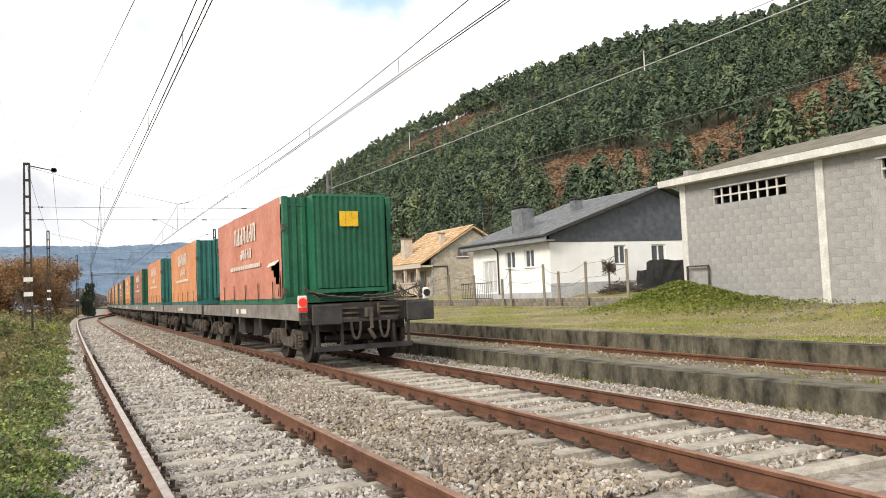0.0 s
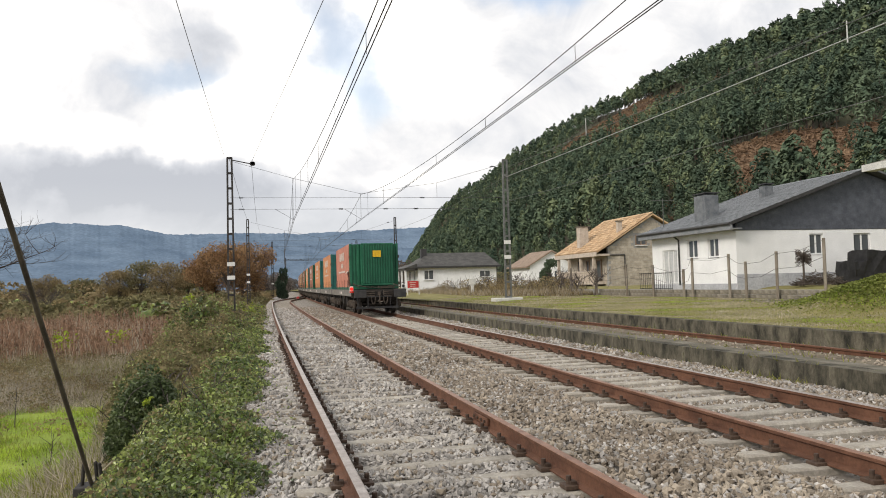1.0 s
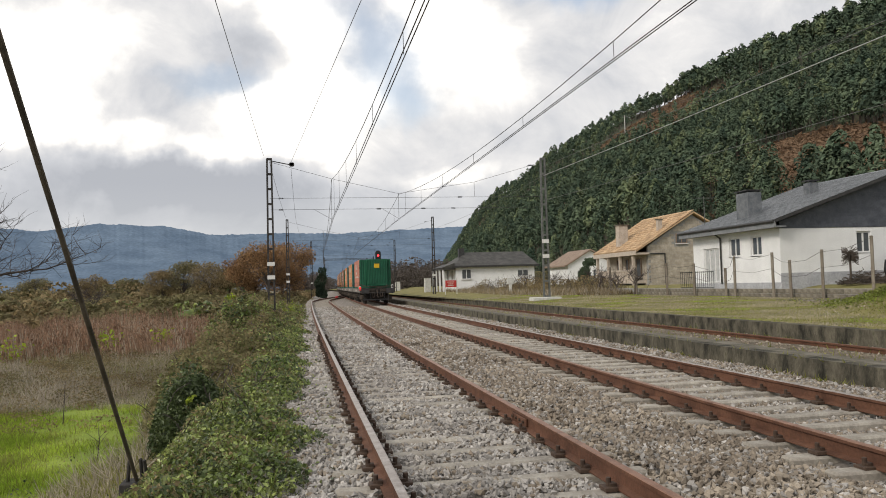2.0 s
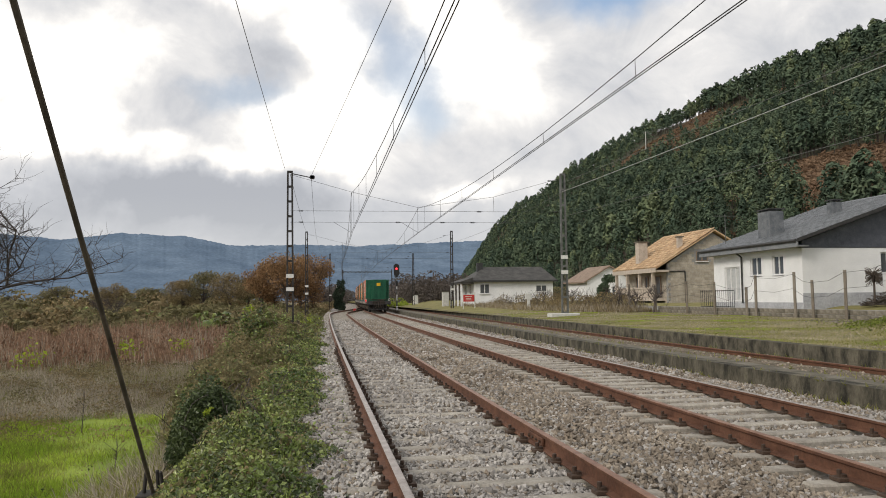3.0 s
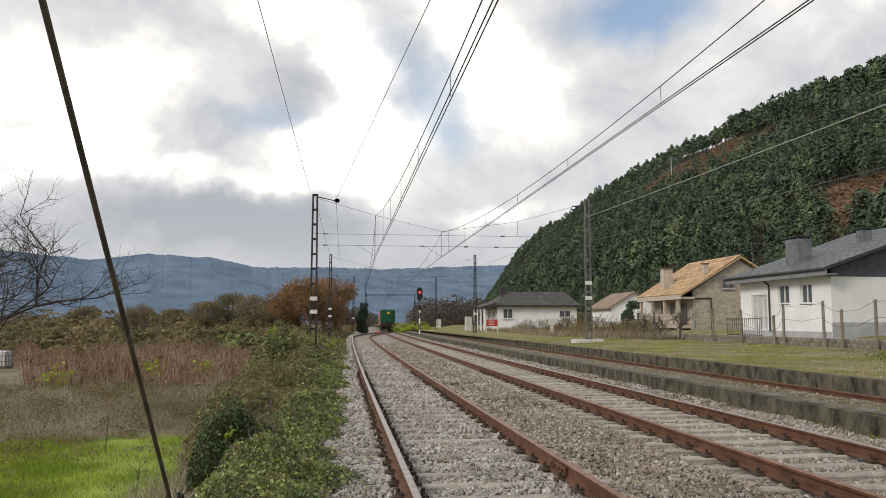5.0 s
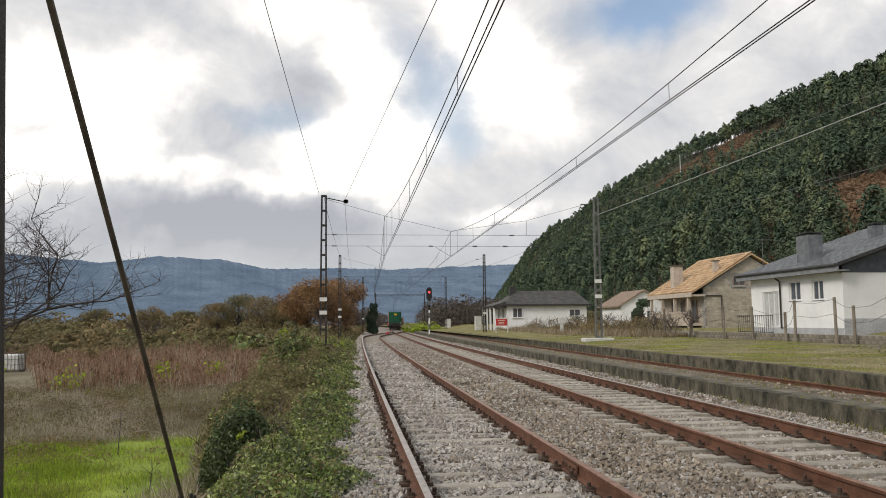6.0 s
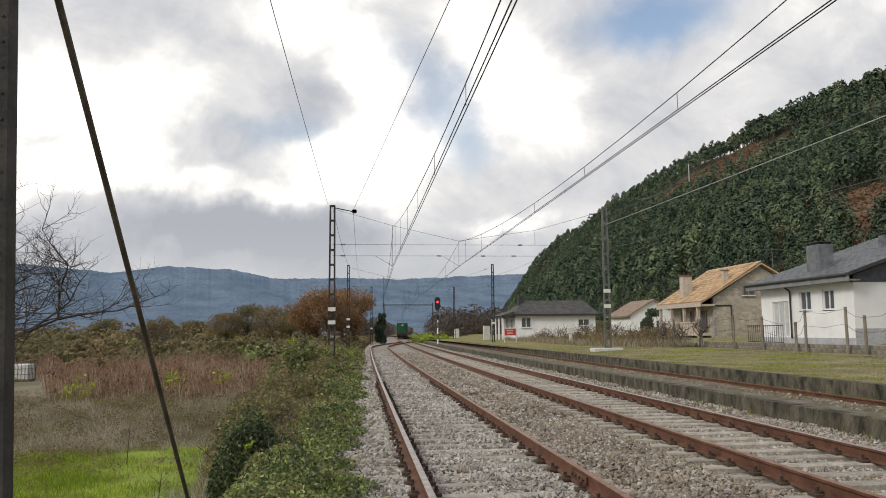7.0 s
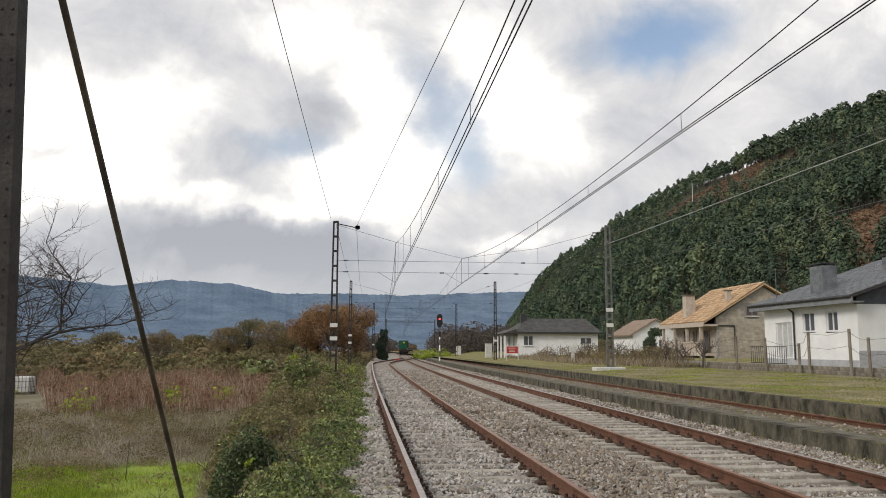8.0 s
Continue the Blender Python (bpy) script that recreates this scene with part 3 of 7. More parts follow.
# ---------- hills ----------
def build_hills():
    xs = steps((44, 60, 4), (60, 260, 10), (260, 420, 40))
    ys = steps((-120, 600, 12), (600, 1500, 30))
    tagged(new("wooded_hill", grid_mesh("wooded_hill", xs, ys, hill_z, M["hillsoil"])), "steep hillside of dark undergrowth with reddish bare patches", "hill", kind="structure")
    # backdrop ridges, their air haze carried by the blue material
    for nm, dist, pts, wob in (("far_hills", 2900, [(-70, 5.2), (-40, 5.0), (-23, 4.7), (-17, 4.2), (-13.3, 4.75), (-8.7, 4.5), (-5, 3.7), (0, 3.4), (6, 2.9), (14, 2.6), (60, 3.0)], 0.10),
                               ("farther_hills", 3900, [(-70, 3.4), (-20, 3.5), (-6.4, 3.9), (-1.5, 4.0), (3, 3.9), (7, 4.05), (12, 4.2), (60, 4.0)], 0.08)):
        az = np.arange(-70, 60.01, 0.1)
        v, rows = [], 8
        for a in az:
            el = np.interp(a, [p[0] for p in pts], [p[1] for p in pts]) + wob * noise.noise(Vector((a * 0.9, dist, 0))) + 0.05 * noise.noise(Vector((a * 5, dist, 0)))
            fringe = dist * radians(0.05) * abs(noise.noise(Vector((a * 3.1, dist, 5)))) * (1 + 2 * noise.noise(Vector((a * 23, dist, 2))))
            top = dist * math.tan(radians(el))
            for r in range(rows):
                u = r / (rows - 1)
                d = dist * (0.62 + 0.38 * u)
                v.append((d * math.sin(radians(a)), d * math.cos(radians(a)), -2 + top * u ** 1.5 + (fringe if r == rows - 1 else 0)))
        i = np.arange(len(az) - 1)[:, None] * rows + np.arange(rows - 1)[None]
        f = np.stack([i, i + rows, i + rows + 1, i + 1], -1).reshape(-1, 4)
        tagged(new(nm, np_mesh(nm, v, f, M["far"], True)), "wooded hills beyond the valley, haze put into their blue colour", "hills", kind="structure")


build_hills()


def crown_shape(rng, n, h, w, shape):
    """Places and sizes of n needle clumps in a crown of height h and half width w."""
    u = rng.uniform(0, 1, n)
    r = np.sqrt(rng.uniform(0.30, 1, n)) * w
    if shape == "pine":
        prof = np.where(u < 0.25, 0.55 + 1.8 * u, 1.0 - 0.85 * (np.maximum(u - 0.25, 0) / 0.75) ** 1.3)
    else:
        prof = np.sqrt(np.clip(1 - (2 * u - 1) ** 2, 0.05, 1))
    a = rng.uniform(0, 2 * np.pi, n)
    lump = 1 + 0.35 * np.sin(3 * a + rng.uniform(0, 6)) * np.sin(7 * u + rng.uniform(0, 6))
    return np.stack([r * prof * lump * np.cos(a), r * prof * lump * np.sin(a), u * h], 1)


TUFT_V = np.array([(-0.6, -0.15, -0.1), (0.55, -0.3, 0.0), (0.05, 0.6, 0.05), (0.0, 0.05, 0.55)])
TUFT_F = np.array([(0, 1, 3), (1, 2, 3), (2, 0, 3)])


def ball(level):
    """Arrays of a small round lump."""
    bm = bm_new()
    bmesh.ops.create_icosphere(bm, subdivisions=level, radius=1.0)
    bm.verts.ensure_lookup_table()
    v = np.array([p.co[:] for p in bm.verts])
    f = np.array([[p.index for p in q.verts] for q in bm.faces])
    bm.free()
    return v, f


LUMP = {1: ball(1), 2: ball(2)}


def lumps(rng, level, places, sizes):
    """Knobbly lumps of foliage as one pair of arrays."""
    bv, bf = LUMP[level]
    v, f = scatter(bv, bf, places, spin_turns(rng, len(places), 0.3), sizes)
    r = np.repeat(sizes.mean(1), len(bv))[:, None]
    return v + rng.normal(0, 0.13, v.shape) * r, f


CLEARINGS = [(190, 375, 25, 85), (88, 80, 25, 48), (92, 136, 13, 20), (150, 330, 10, 50)]   # x, y, half widths
SPRAY_V = np.array([(-0.80, 0.0, -0.14), (0.05, -0.27, 0.10), (0.80, 0.04, -0.14), (-0.05, 0.28, 0.22)])
SPRAY_F = np.array([(0, 1, 3), (1, 2, 3)])


def pine_crown(rng, n, h, w, pointed):
    """Places and outward ways of needle sprays over a lumpy crown."""
    u = rng.uniform(0, 1, n) ** 0.85
    a = rng.uniform(0, 2 * np.pi, n)
    top = 0.75 if pointed else 0.5
    prof = np.minimum(0.35 + 3.2 * u, 1.0) * np.clip(1 - u, 0, 1) ** top * 1.25
    boughs = 1 + 0.30 * np.sin(rng.integers(3, 6) * a + 9 * u + rng.uniform(0, 6)) * np.sin(11 * u + rng.uniform(0, 6)) + 0.12 * np.sin(7 * a + rng.uniform(0, 6))
    r = w * prof * boughs * rng.uniform(0.80, 1.06, n)
    lean = rng.uniform(-0.12, 0.12, 2) * h
    p = np.stack([r * np.cos(a) + lean[0] * u, r * np.sin(a) + lean[1] * u, u * h], 1)
    d = np.stack([np.cos(a), np.sin(a), 0.25 + 1.1 * u], 1) + rng.normal(0, 0.62, (n, 3))
    return p, d


def build_forest():
    rng = np.random.default_rng(11)
    allv, alld, alls, trunks, ferns, kinds_of = [], [], [], [], [], []
    y = np.concatenate([rng.uniform(30, 420, 4900), rng.uniform(420, 1270, 3400), rng.uniform(25, 230, 1000)])
    foot = np.maximum(46, 0.185 * y)
    x = np.where(rng.random(len(y)) < 0.14, rng.uniform(215, 240, len(y)), foot + (236 - foot) * np.where(np.arange(len(y)) > 8299, rng.uniform(0, 0.5, len(y)), rng.uniform(0.0, 1, len(y))))
    for px, py in zip(x, y):
        if math.degrees(math.atan2(px, py)) > 60:
            continue
        z = hill_z(px, py)
        u = (px - hill_foot(py)) / (230.5 - hill_foot(py))
        bare = noise.noise(Vector((px / 28, py / 60, 7))) + 0.6 * math.exp(-((u - 0.62) / 0.12) ** 2)
        patch = max(1 - ((px - ax) / wx) ** 2 - ((py - ay) / wy) ** 2 for ax, ay, wx, wy in CLEARINGS) + 0.35 * noise.noise(Vector((px / 9, py / 9, 1)))
        if patch > 0 or (bare > 0.66 and rng.random() < 0.5):
            for _ in range(40 if patch > 0 else 10):
                q = (px + rng.uniform(-5, 5), py + rng.uniform(-6, 6))
                ferns.append((*q, hill_z(*q) + 0.2))
            if rng.random() < (0.97 if patch > 0.1 else 0.75):
                continue
        d = math.hypot(px, py)
        h = rng.uniform(5.5, 9.5) + (4.5 * rng.random() ** 1.5 if px > 205 else 0)
        if u < 0.06:
            h *= 0.6
        stem = h * (rng.uniform(0.30, 0.52) if px > 205 else rng.uniform(0.16, 0.36))
        w = h * rng.uniform(0.16, 0.24)
        n = 300 if d < 140 else (135 if d < 300 else 46)
        c, way = pine_crown(rng, n, h - stem, w, rng.random() < 0.55)
        tint = int(rng.choice(3, p=(0.42, 0.43, 0.15)))
        allv.append(c + (px, py, z + stem)); alld.append(way)
        kinds_of.append(np.full(n, tint))
        alls.append(np.full(n, h * (0.060 if d < 140 else 0.090 if d < 300 else 0.145)) * rng.uniform(0.7, 1.3, n))
        trunks.append((px, py, z, h * 0.85))
    c, way, s = np.concatenate(allv), np.concatenate(alld), np.concatenate(alls)
    kd = np.concatenate(kinds_of)
    for i, (key, lab) in enumerate((("pinedark", "dark green pines on the hillside"), ("pine", "dense green pine wood on the hillside"), ("pinelight", "yellowish green pines on the hillside"))):
        m = kd == i
        v, f = scatter(SPRAY_V, SPRAY_F, c[m], turns_to(rng, way[m]), np.stack([s[m], s[m], s[m]], 1))
        stuff("hill_forest", np_mesh("hill_forest", v, f, M[key]), lab, "forest")
    q = np.array(ferns)
    s = rng.uniform(0.7, 1.7, len(q))
    v, f = scatter(TUFT_V, TUFT_F, q, spin_turns(rng, len(q), 0.5), np.stack([s, s, s * 0.5], 1))
    stuff("hill_bracken", np_mesh("hill_bracken", v, f, M["fern"]), "rusty brown bracken in clearings of the pine wood", "bracken")
    b = np.array([(-1, -0.6, 0), (1, -0.6, 0), (0, 1, 0), (0, 0, 1.0)])
    t = np.array(trunks)
    v, f = scatter(b, TUFT_F, t[:, :3], np.repeat(np.eye(3)[None], len(t), 0), np.stack([t[:, 3] * 0.022, t[:, 3] * 0.022, t[:, 3]], 1))
    stuff("forest_trunks", np_mesh("forest_trunks", v, f, M["bark"]), "thin grey pine trunks on the hillside", "trunks")


build_forest()


# ---------- buildings ----------
def window_unit(parent, w, h, axis, x, y, z, leaves=2, name="window", pane="glass", frame_key="frame"):
    """A framed window on a wall facing -x (axis 'x') or -y (axis 'y'); x, y, z is the middle of its sill."""
    win = new(name)
    win.parent = parent
    win.location = (x, y, z)
    win.rotation_euler = (0, 0, 0 if axis == "y" else -math.pi / 2)
    bm = bm_new()
    t = 0.07
    for a, b, c, d in ((-w / 2, -w / 2 + t, 0, h), (w / 2 - t, w / 2, 0, h), (-w / 2 + t, w / 2 - t, h - t, h), (-w / 2 + t, w / 2 - t, 0, t)):
        box(bm, a, b, -0.05, 0.06, c, d)
    for k in range(1, leaves):
        xx = -w / 2 + w * k / leaves
        box(bm, xx - 0.04, xx + 0.04, -0.045, 0.055, t, h - t)
    part("window_frame", bm, M[frame_key], win)
    for k in range(leaves):
        bm = bm_new()
        a = -w / 2 + (w * k / leaves) + (t if k == 0 else 0.04)
        b = -w / 2 + (w * (k + 1) / leaves) - (t if k == leaves - 1 else 0.04)
        box(bm, a, b, -0.012, 0.0, t, h - t)
        part("pane", bm, M[pane], win)
    bm = bm_new()
    box(bm, -w / 2 - 0.06, w / 2 + 0.06, -0.12, 0.02, -0.06, -0.002)
    part("window_sill", bm, M["frame"], win, bevel=0.008)
    return win


def wall_with_holes(bm, length, height, thick, holes, gable=None):
    """A wall along +x from the origin, thick towards +y, with oblong holes (x0, x1, z0, z1)."""
    cuts = sorted({0.0, length, *[h[0] for h in holes], *[h[1] for h in holes]})
    for a, b in zip(cuts, cuts[1:]):
        mid = (a + b) / 2
        hs = sorted([(h[2], h[3]) for h in holes if h[0] < mid < h[1]])
        z = 0.0
        for z0, z1 in hs:
            if z0 > z:
                box(bm, a, b, 0, thick, z, z0)
            z = z1
        if z < height:
            box(bm, a, b, 0, thick, z, height)
    bmesh.ops.remove_doubles(bm, verts=bm.verts[:], dist=0.001)


def white_house():
    """House with its long side to the line (x = 22.4) and a slate-clad gable end (y = 33.5)."""
    h = empty("white_house", 22.4, 33.5, 1.0, "white rendered bungalow with grey slate roof and slate gable", "house")
    wins_x = [(36.94, 37.98, 2.40, 3.39), (35.01, 35.96, 2.38, 3.36)]
    bm = bm_new()
    tmp = bm_new()
    wall_with_holes(tmp, 8.3, 2.7, 0.3, [(y0 - 33.5, y1 - 33.5, z0 - 1.0, z1 - 1.0) for y0, y1, z0, z1 in wins_x] + [(39.03 - 33.5, 40.64 - 33.5, 0.05, 1.95)])
    for v in tmp.verts:
        v.co = Vector((v.co.y, v.co.x, v.co.z))
    part("wall", tmp, M["white"], h)
    wins_y = [(26.5, 27.3, 2.37, 3.4), (29.06, 30.07, 2.35, 3.4), (32.2, 33.0, 2.35, 3.4)]
    wall_with_holes(bm, 14.7, 2.6, 0.3, [(x0 - 22.7, x1 - 22.7, z0 - 1.0, z1 - 1.0) for x0, x1, z0, z1 in wins_y])
    w2 = part("wall", bm, M["white"], h)
    w2.location = (0.3, 0.0, 0)
    bm = bm_new()
    box(bm, 14.7, 15.0, 0.3, 8.3, 0, 2.7)
    box(bm, 0.3, 14.7, 8.0, 8.3, 0, 2.7)
    part("wall", bm, M["white"], h)
    bm = bm_new()
    box(bm, -0.03, 15.03, -0.03, -0.003, -0.6, 0.48)
    part("plinth", bm, M["whitebase"], h)
    bm = bm_new()
    box(bm, -0.03, -0.003, -0.003, 8.3, -0.6, 0.04)
    box(bm, 0.0, 0.28, 0.0, 8.3, -0.6, -0.002)
    part("plinth", bm, M["whitebase"], h)
    for y0, y1, z0, z1 in wins_x:
        window_unit(h, y1 - y0, z1 - z0, "x", 0.12, (y0 + y1) / 2 - 33.5, z0 - 1.0)
    for x0, x1, z0, z1 in wins_y:
        window_unit(h, x1 - x0, z1 - z0, "y", (x0 + x1) / 2 - 22.4, 0.12, z0 - 1.0)
    window_unit(h, 1.61, 1.9, "x", 0.12, 39.83 - 33.5, 0.05, 3, "glazed_door", "frosted")
    # gable of dark slate, hung in rows
    rise = 0.338
    ex = -0.6

    def roof_z(x):
        return 2.88 + rise * (x - ex)
    bm = bm_new()
    extrude_poly(bm, [(0.0, -0.02, 2.6), (15.2, -0.02, 2.6), (15.2, -0.02, roof_z(7.4) - rise * 7.8), (7.4, -0.02, roof_z(7.4) - 0.1), (0.0, -0.02, roof_z(0) - 0.16)], (0, 0.3, 0))
    gable = part("gable_cladding", bm, M["slatedark"], h, "dark slate cladding")
    bm = bm_new()
    v0 = []
    for k in range(16):
        z = 2.62 + k * 0.185
        x = (0.1 if k % 2 else 0.0) + 0.02
        while x < 14.9:
            top = min(roof_z(x), roof_z(14.8 - x)) - 0.25
            if z + 0.2 < top:
                v0.append((x, z))
            x += 0.26
    sb = np.array([(0, -0.034, 0), (0.25, -0.034, 0), (0.25, -0.027, 0.2), (0, -0.027, 0.2), (0, -0.026, 0), (0.25, -0.026, 0)])
    sf = np.array([(0, 1, 2, 3), (0, 4, 5, 1)])
    n = len(v0)
    pl = np.array([(x, 0, z) for x, z in v0])
    v, f = scatter(sb, sf, pl, np.repeat(np.eye(3)[None], n, 0), np.ones((n, 3)))
    bm.free()
    o = tagged(new("slate_course", np_mesh("slate_course", v, f, M["slatedark"])), kind="stuff")
    o.parent = h
    # roof
    for side in (0, 1):
        bm = bm_new()
        x0, x1 = (ex, 7.4) if side == 0 else (15.4, 7.4)
        z0 = roof_z(ex)
        z1 = roof_z(7.4)
        extrude_poly(bm, [(x0, -0.55, z0), (x1, -0.55, z1), (x1, -0.55, z1 + 0.1), (x0, -0.55, z0 + 0.1)], (0, 9.3, 0))
        part("roof", bm, M["slate"], h)
    rows = []
    L = math.hypot(7.4 - ex, roof_z(7.4) - roof_z(ex))
    sl = math.atan(rise)
    k = 0
    s = 0.0
    while s < L - 0.3:
        y = -0.55 + (0.15 if k % 2 else 0)
        while y < 8.5:
            rows.append((ex + s * math.cos(sl), y, roof_z(ex) + 0.1 + s * math.sin(sl)))
            y += 0.305
        s += 0.24
        k += 1
    sb = np.array([(0, 0, 0.03), (0, 0.3, 0.03), (0.3, 0.3, 0.010), (0.3, 0, 0.010), (0, 0, 0.004), (0, 0.3, 0.004)])
    c, sn = math.cos(sl), math.sin(sl)
    T = np.array([(c, 0, -sn), (0, 1, 0), (sn, 0, c)])
    n = len(rows)
    v, f = scatter(sb, np.array([(0, 1, 2, 3), (0, 4, 5, 1)]), np.array(rows), np.repeat(T[None], n, 0), np.ones((n, 3)))
    o = tagged(new("slate_covering", np_mesh("slate_covering", v, f, M["slate"])), kind="stuff")
    o.parent = h
    bm = bm_new()
    box(bm, ex - 0.03, ex + 0.06, -0.58, 8.78, roof_z(ex) - 0.26, roof_z(ex) + 0.02)
    part("fascia", bm, M["fascia"], h)
    bm = bm_new()
    box(bm, ex + 0.06, 0.0, -0.55, 8.78, roof_z(ex) - 0.24, roof_z(ex) - 0.18)
    part("soffit", bm, M["fascia"], h)
    bm = bm_new()
    extrude_poly(bm, [(ex, -0.56, roof_z(ex) - 0.03), (7.4, -0.56, roof_z(7.4) - 0.03), (7.4, -0.56, roof_z(7.4) + 0.13), (ex, -0.56, roof_z(ex) + 0.13)], (0, -0.05, 0))
    part("verge", bm, M["gutter"], h)
    bm = bm_new()
    rod(bm, (ex - 0.08, -0.58, roof_z(ex) + 0.03), (ex - 0.08, 8.78, roof_z(ex) + 0.03), 0.07)
    rod(bm, (ex - 0.08, 5.2, roof_z(ex)), (-0.1, 5.2, 2.45), 0.045)
    rod(bm, (-0.08, 5.2, 2.45), (-0.08, 5.2, 0.0), 0.045)
    part("gutter", bm, M["gutter"], h)
    for x, y, w, d, z1 in ((0.6, 3.5, 0.8, 1.1, 4.86), (4.25, 3.5, 0.5, 0.55, 5.36)):
        bm = bm_new()
        box(bm, x, x + w, y, y + d, roof_z(x) - 0.2, z1 - 0.12)
        c = part("chimney", bm, M["slate"], h, "slate-clad chimney", bevel=0.01)
        bm = bm_new()
        for dx in (0.06, w - 0.12):
            for dy in (0.06, d - 0.12):
                box(bm, x + dx, x + dx + 0.06, y + dy, y + dy + 0.06, z1 - 0.12, z1 - 0.03)
        box(bm, x - 0.05, x + w + 0.05, y - 0.05, y + d + 0.05, z1 - 0.03, z1 + 0.02)
        part("chimney_cap", bm, M["gutter"], c)
    bm = bm_new()
    rod(bm, (0.4, 7.6, 3.2), (0.4, 7.6, 5.0), 0.02, 6)
    rod(bm, (-0.3, 7.6, 4.9), (1.2, 7.6, 4.9), 0.012, 5)
    for k in range(6):
        rod(bm, (-0.25 + k * 0.25, 7.4, 4.9), (-0.25 + k * 0.25, 7.8, 4.9), 0.008, 4)
    part("aerial", bm, M["mastgrey"], h)
    return h


white_house()


def block_shed():
    """Shed of bare concrete block with its long wall at x = 18."""
    h = empty("block_shed", 18.0, 0.0, 0.0, "bare grey concrete block shed with barred openings", "shed")
    z0, z1 = 0.2, 4.42
    y0, y1 = 2.0, 19.25
    holes = [(15.13, 17.85, 3.65, 4.14), (9.6, 12.35, 3.65, 4.14), (4.2, 6.9, 3.65, 4.14)]
    bm = bm_new()
    wall_with_holes(bm, y1 - y0, z1 - z0, 0.18, [(a - y0, b - y0, c - z0, d - z0) for a, b, c, d in holes])
    for v in bm.verts:
        v.co = Vector((v.co.y + 0.002, v.co.x + y0, v.co.z + z0))
    wall = part("wall", bm, M["mortar"], h)
    bm = bm_new()
    box(bm, 0.2, 9.0, y1 - 0.2, y1, z0, z1 + 0.5)
    box(bm, 0.2, 9.0, y0, y0 + 0.2, z0, z1 + 0.5)
    box(bm, 8.8, 9.0, y0 + 0.2, y1 - 0.2, z0, z1)
    part("wall", bm, M["mortar"], h)
    # blocks
    bm = bm_new()
    box(bm, -0.004, 0.02, 0.004, 0.396, 0.004, 0.196)
    blk = mesh_of(bm, "block", M["block"], 0.002)
    rng = random.Random(3)
    near, far = [], []
    for r in range(21):
        z = z0 + 0.02 + r * 0.2
        y = y1 - 0.4 - (0.2 if r % 2 else 0.0)
        while y > y0:
            if not any(y + 0.39 > a and y < b and z + 0.19 > c and z < d for a, b, c, d in holes) and not (13.82 < y + 0.2 < 14.3):
                (near if y > 12.5 else far).append((y, z))
            y -= 0.4
    for y, z in near[:300]:
        piece("block", blk, wall, rng.uniform(-.002, .002), y, z)
    rest = near[300:] + far
    b = np.array([(x, yy, z) for x in (-0.004, 0.02) for yy in (0.004, 0.396) for z in (0.004, 0.196)])
    q = np.array([(0, 1, 3, 2), (0, 4, 5, 1), (2, 3, 7, 6), (1, 5, 7, 3), (0, 2, 6, 4)])
    n = len(rest)
    v, f = scatter(b, q, np.array([(0, y, z) for y, z in rest]), np.repeat(np.eye(3)[None], n, 0), np.ones((n, 3)))
    o = tagged(new("far_block", np_mesh("far_block", v, f, M["block"])), kind="stuff")
    o.parent = wall
    for y in (19.1, 14.04, 8.9, 3.6):
        bm = bm_new()
        box(bm, -0.05, 0.0, y - 0.12, y + 0.12, z0, z1)
        part("pillar", bm, M["paleconc"], h, "pale concrete pillar", bevel=0.01)
    for a, b2, c, d in holes:
        bm = bm_new()
        for k in range(9):
            y = a + (b2 - a) * k / 8
            box(bm, 0.03, 0.07, y - 0.025, y + 0.025, c, d)
        box(bm, 0.035, 0.065, a, b2, (c + d) / 2 - 0.025, (c + d) / 2 + 0.025)
        part("grille", bm, M["paleconc"], h, "pale concrete bars")
        bm = bm_new()
        box(bm, -0.03, 0.1, a - 0.1, b2 + 0.1, d, d + 0.05)
        part("lintel", bm, M["paleconc"], h)
    bm = bm_new()
    extrude_poly(bm, [(-0.35, y0 - 0.5, z1 + 0.02), (-0.35, y0 - 0.5, z1 + 0.2), (4.6, y0 - 0.5, z1 + 1.45), (9.5, y0 - 0.5, z1 + 0.2), (9.5, y0 - 0.5, z1 + 0.02), (4.6, y0 - 0.5, z1 + 1.3)], (0, y1 - y0 + 1.05, 0))
    part("roof", bm, M["coping"], h, "grey corrugated roof")
    bm = bm_new()
    box(bm, -0.42, -0.352, y0 - 0.5, y1 + 0.55, z1 + 0.0, z1 + 0.2)
    box(bm, -0.352, 0.0, y0 - 0.45, y1 + 0.5, z1 + 0.0, z1 + 0.018)
    part("eaves_board", bm, M["paleconc"], h)
    return h


block_shed()


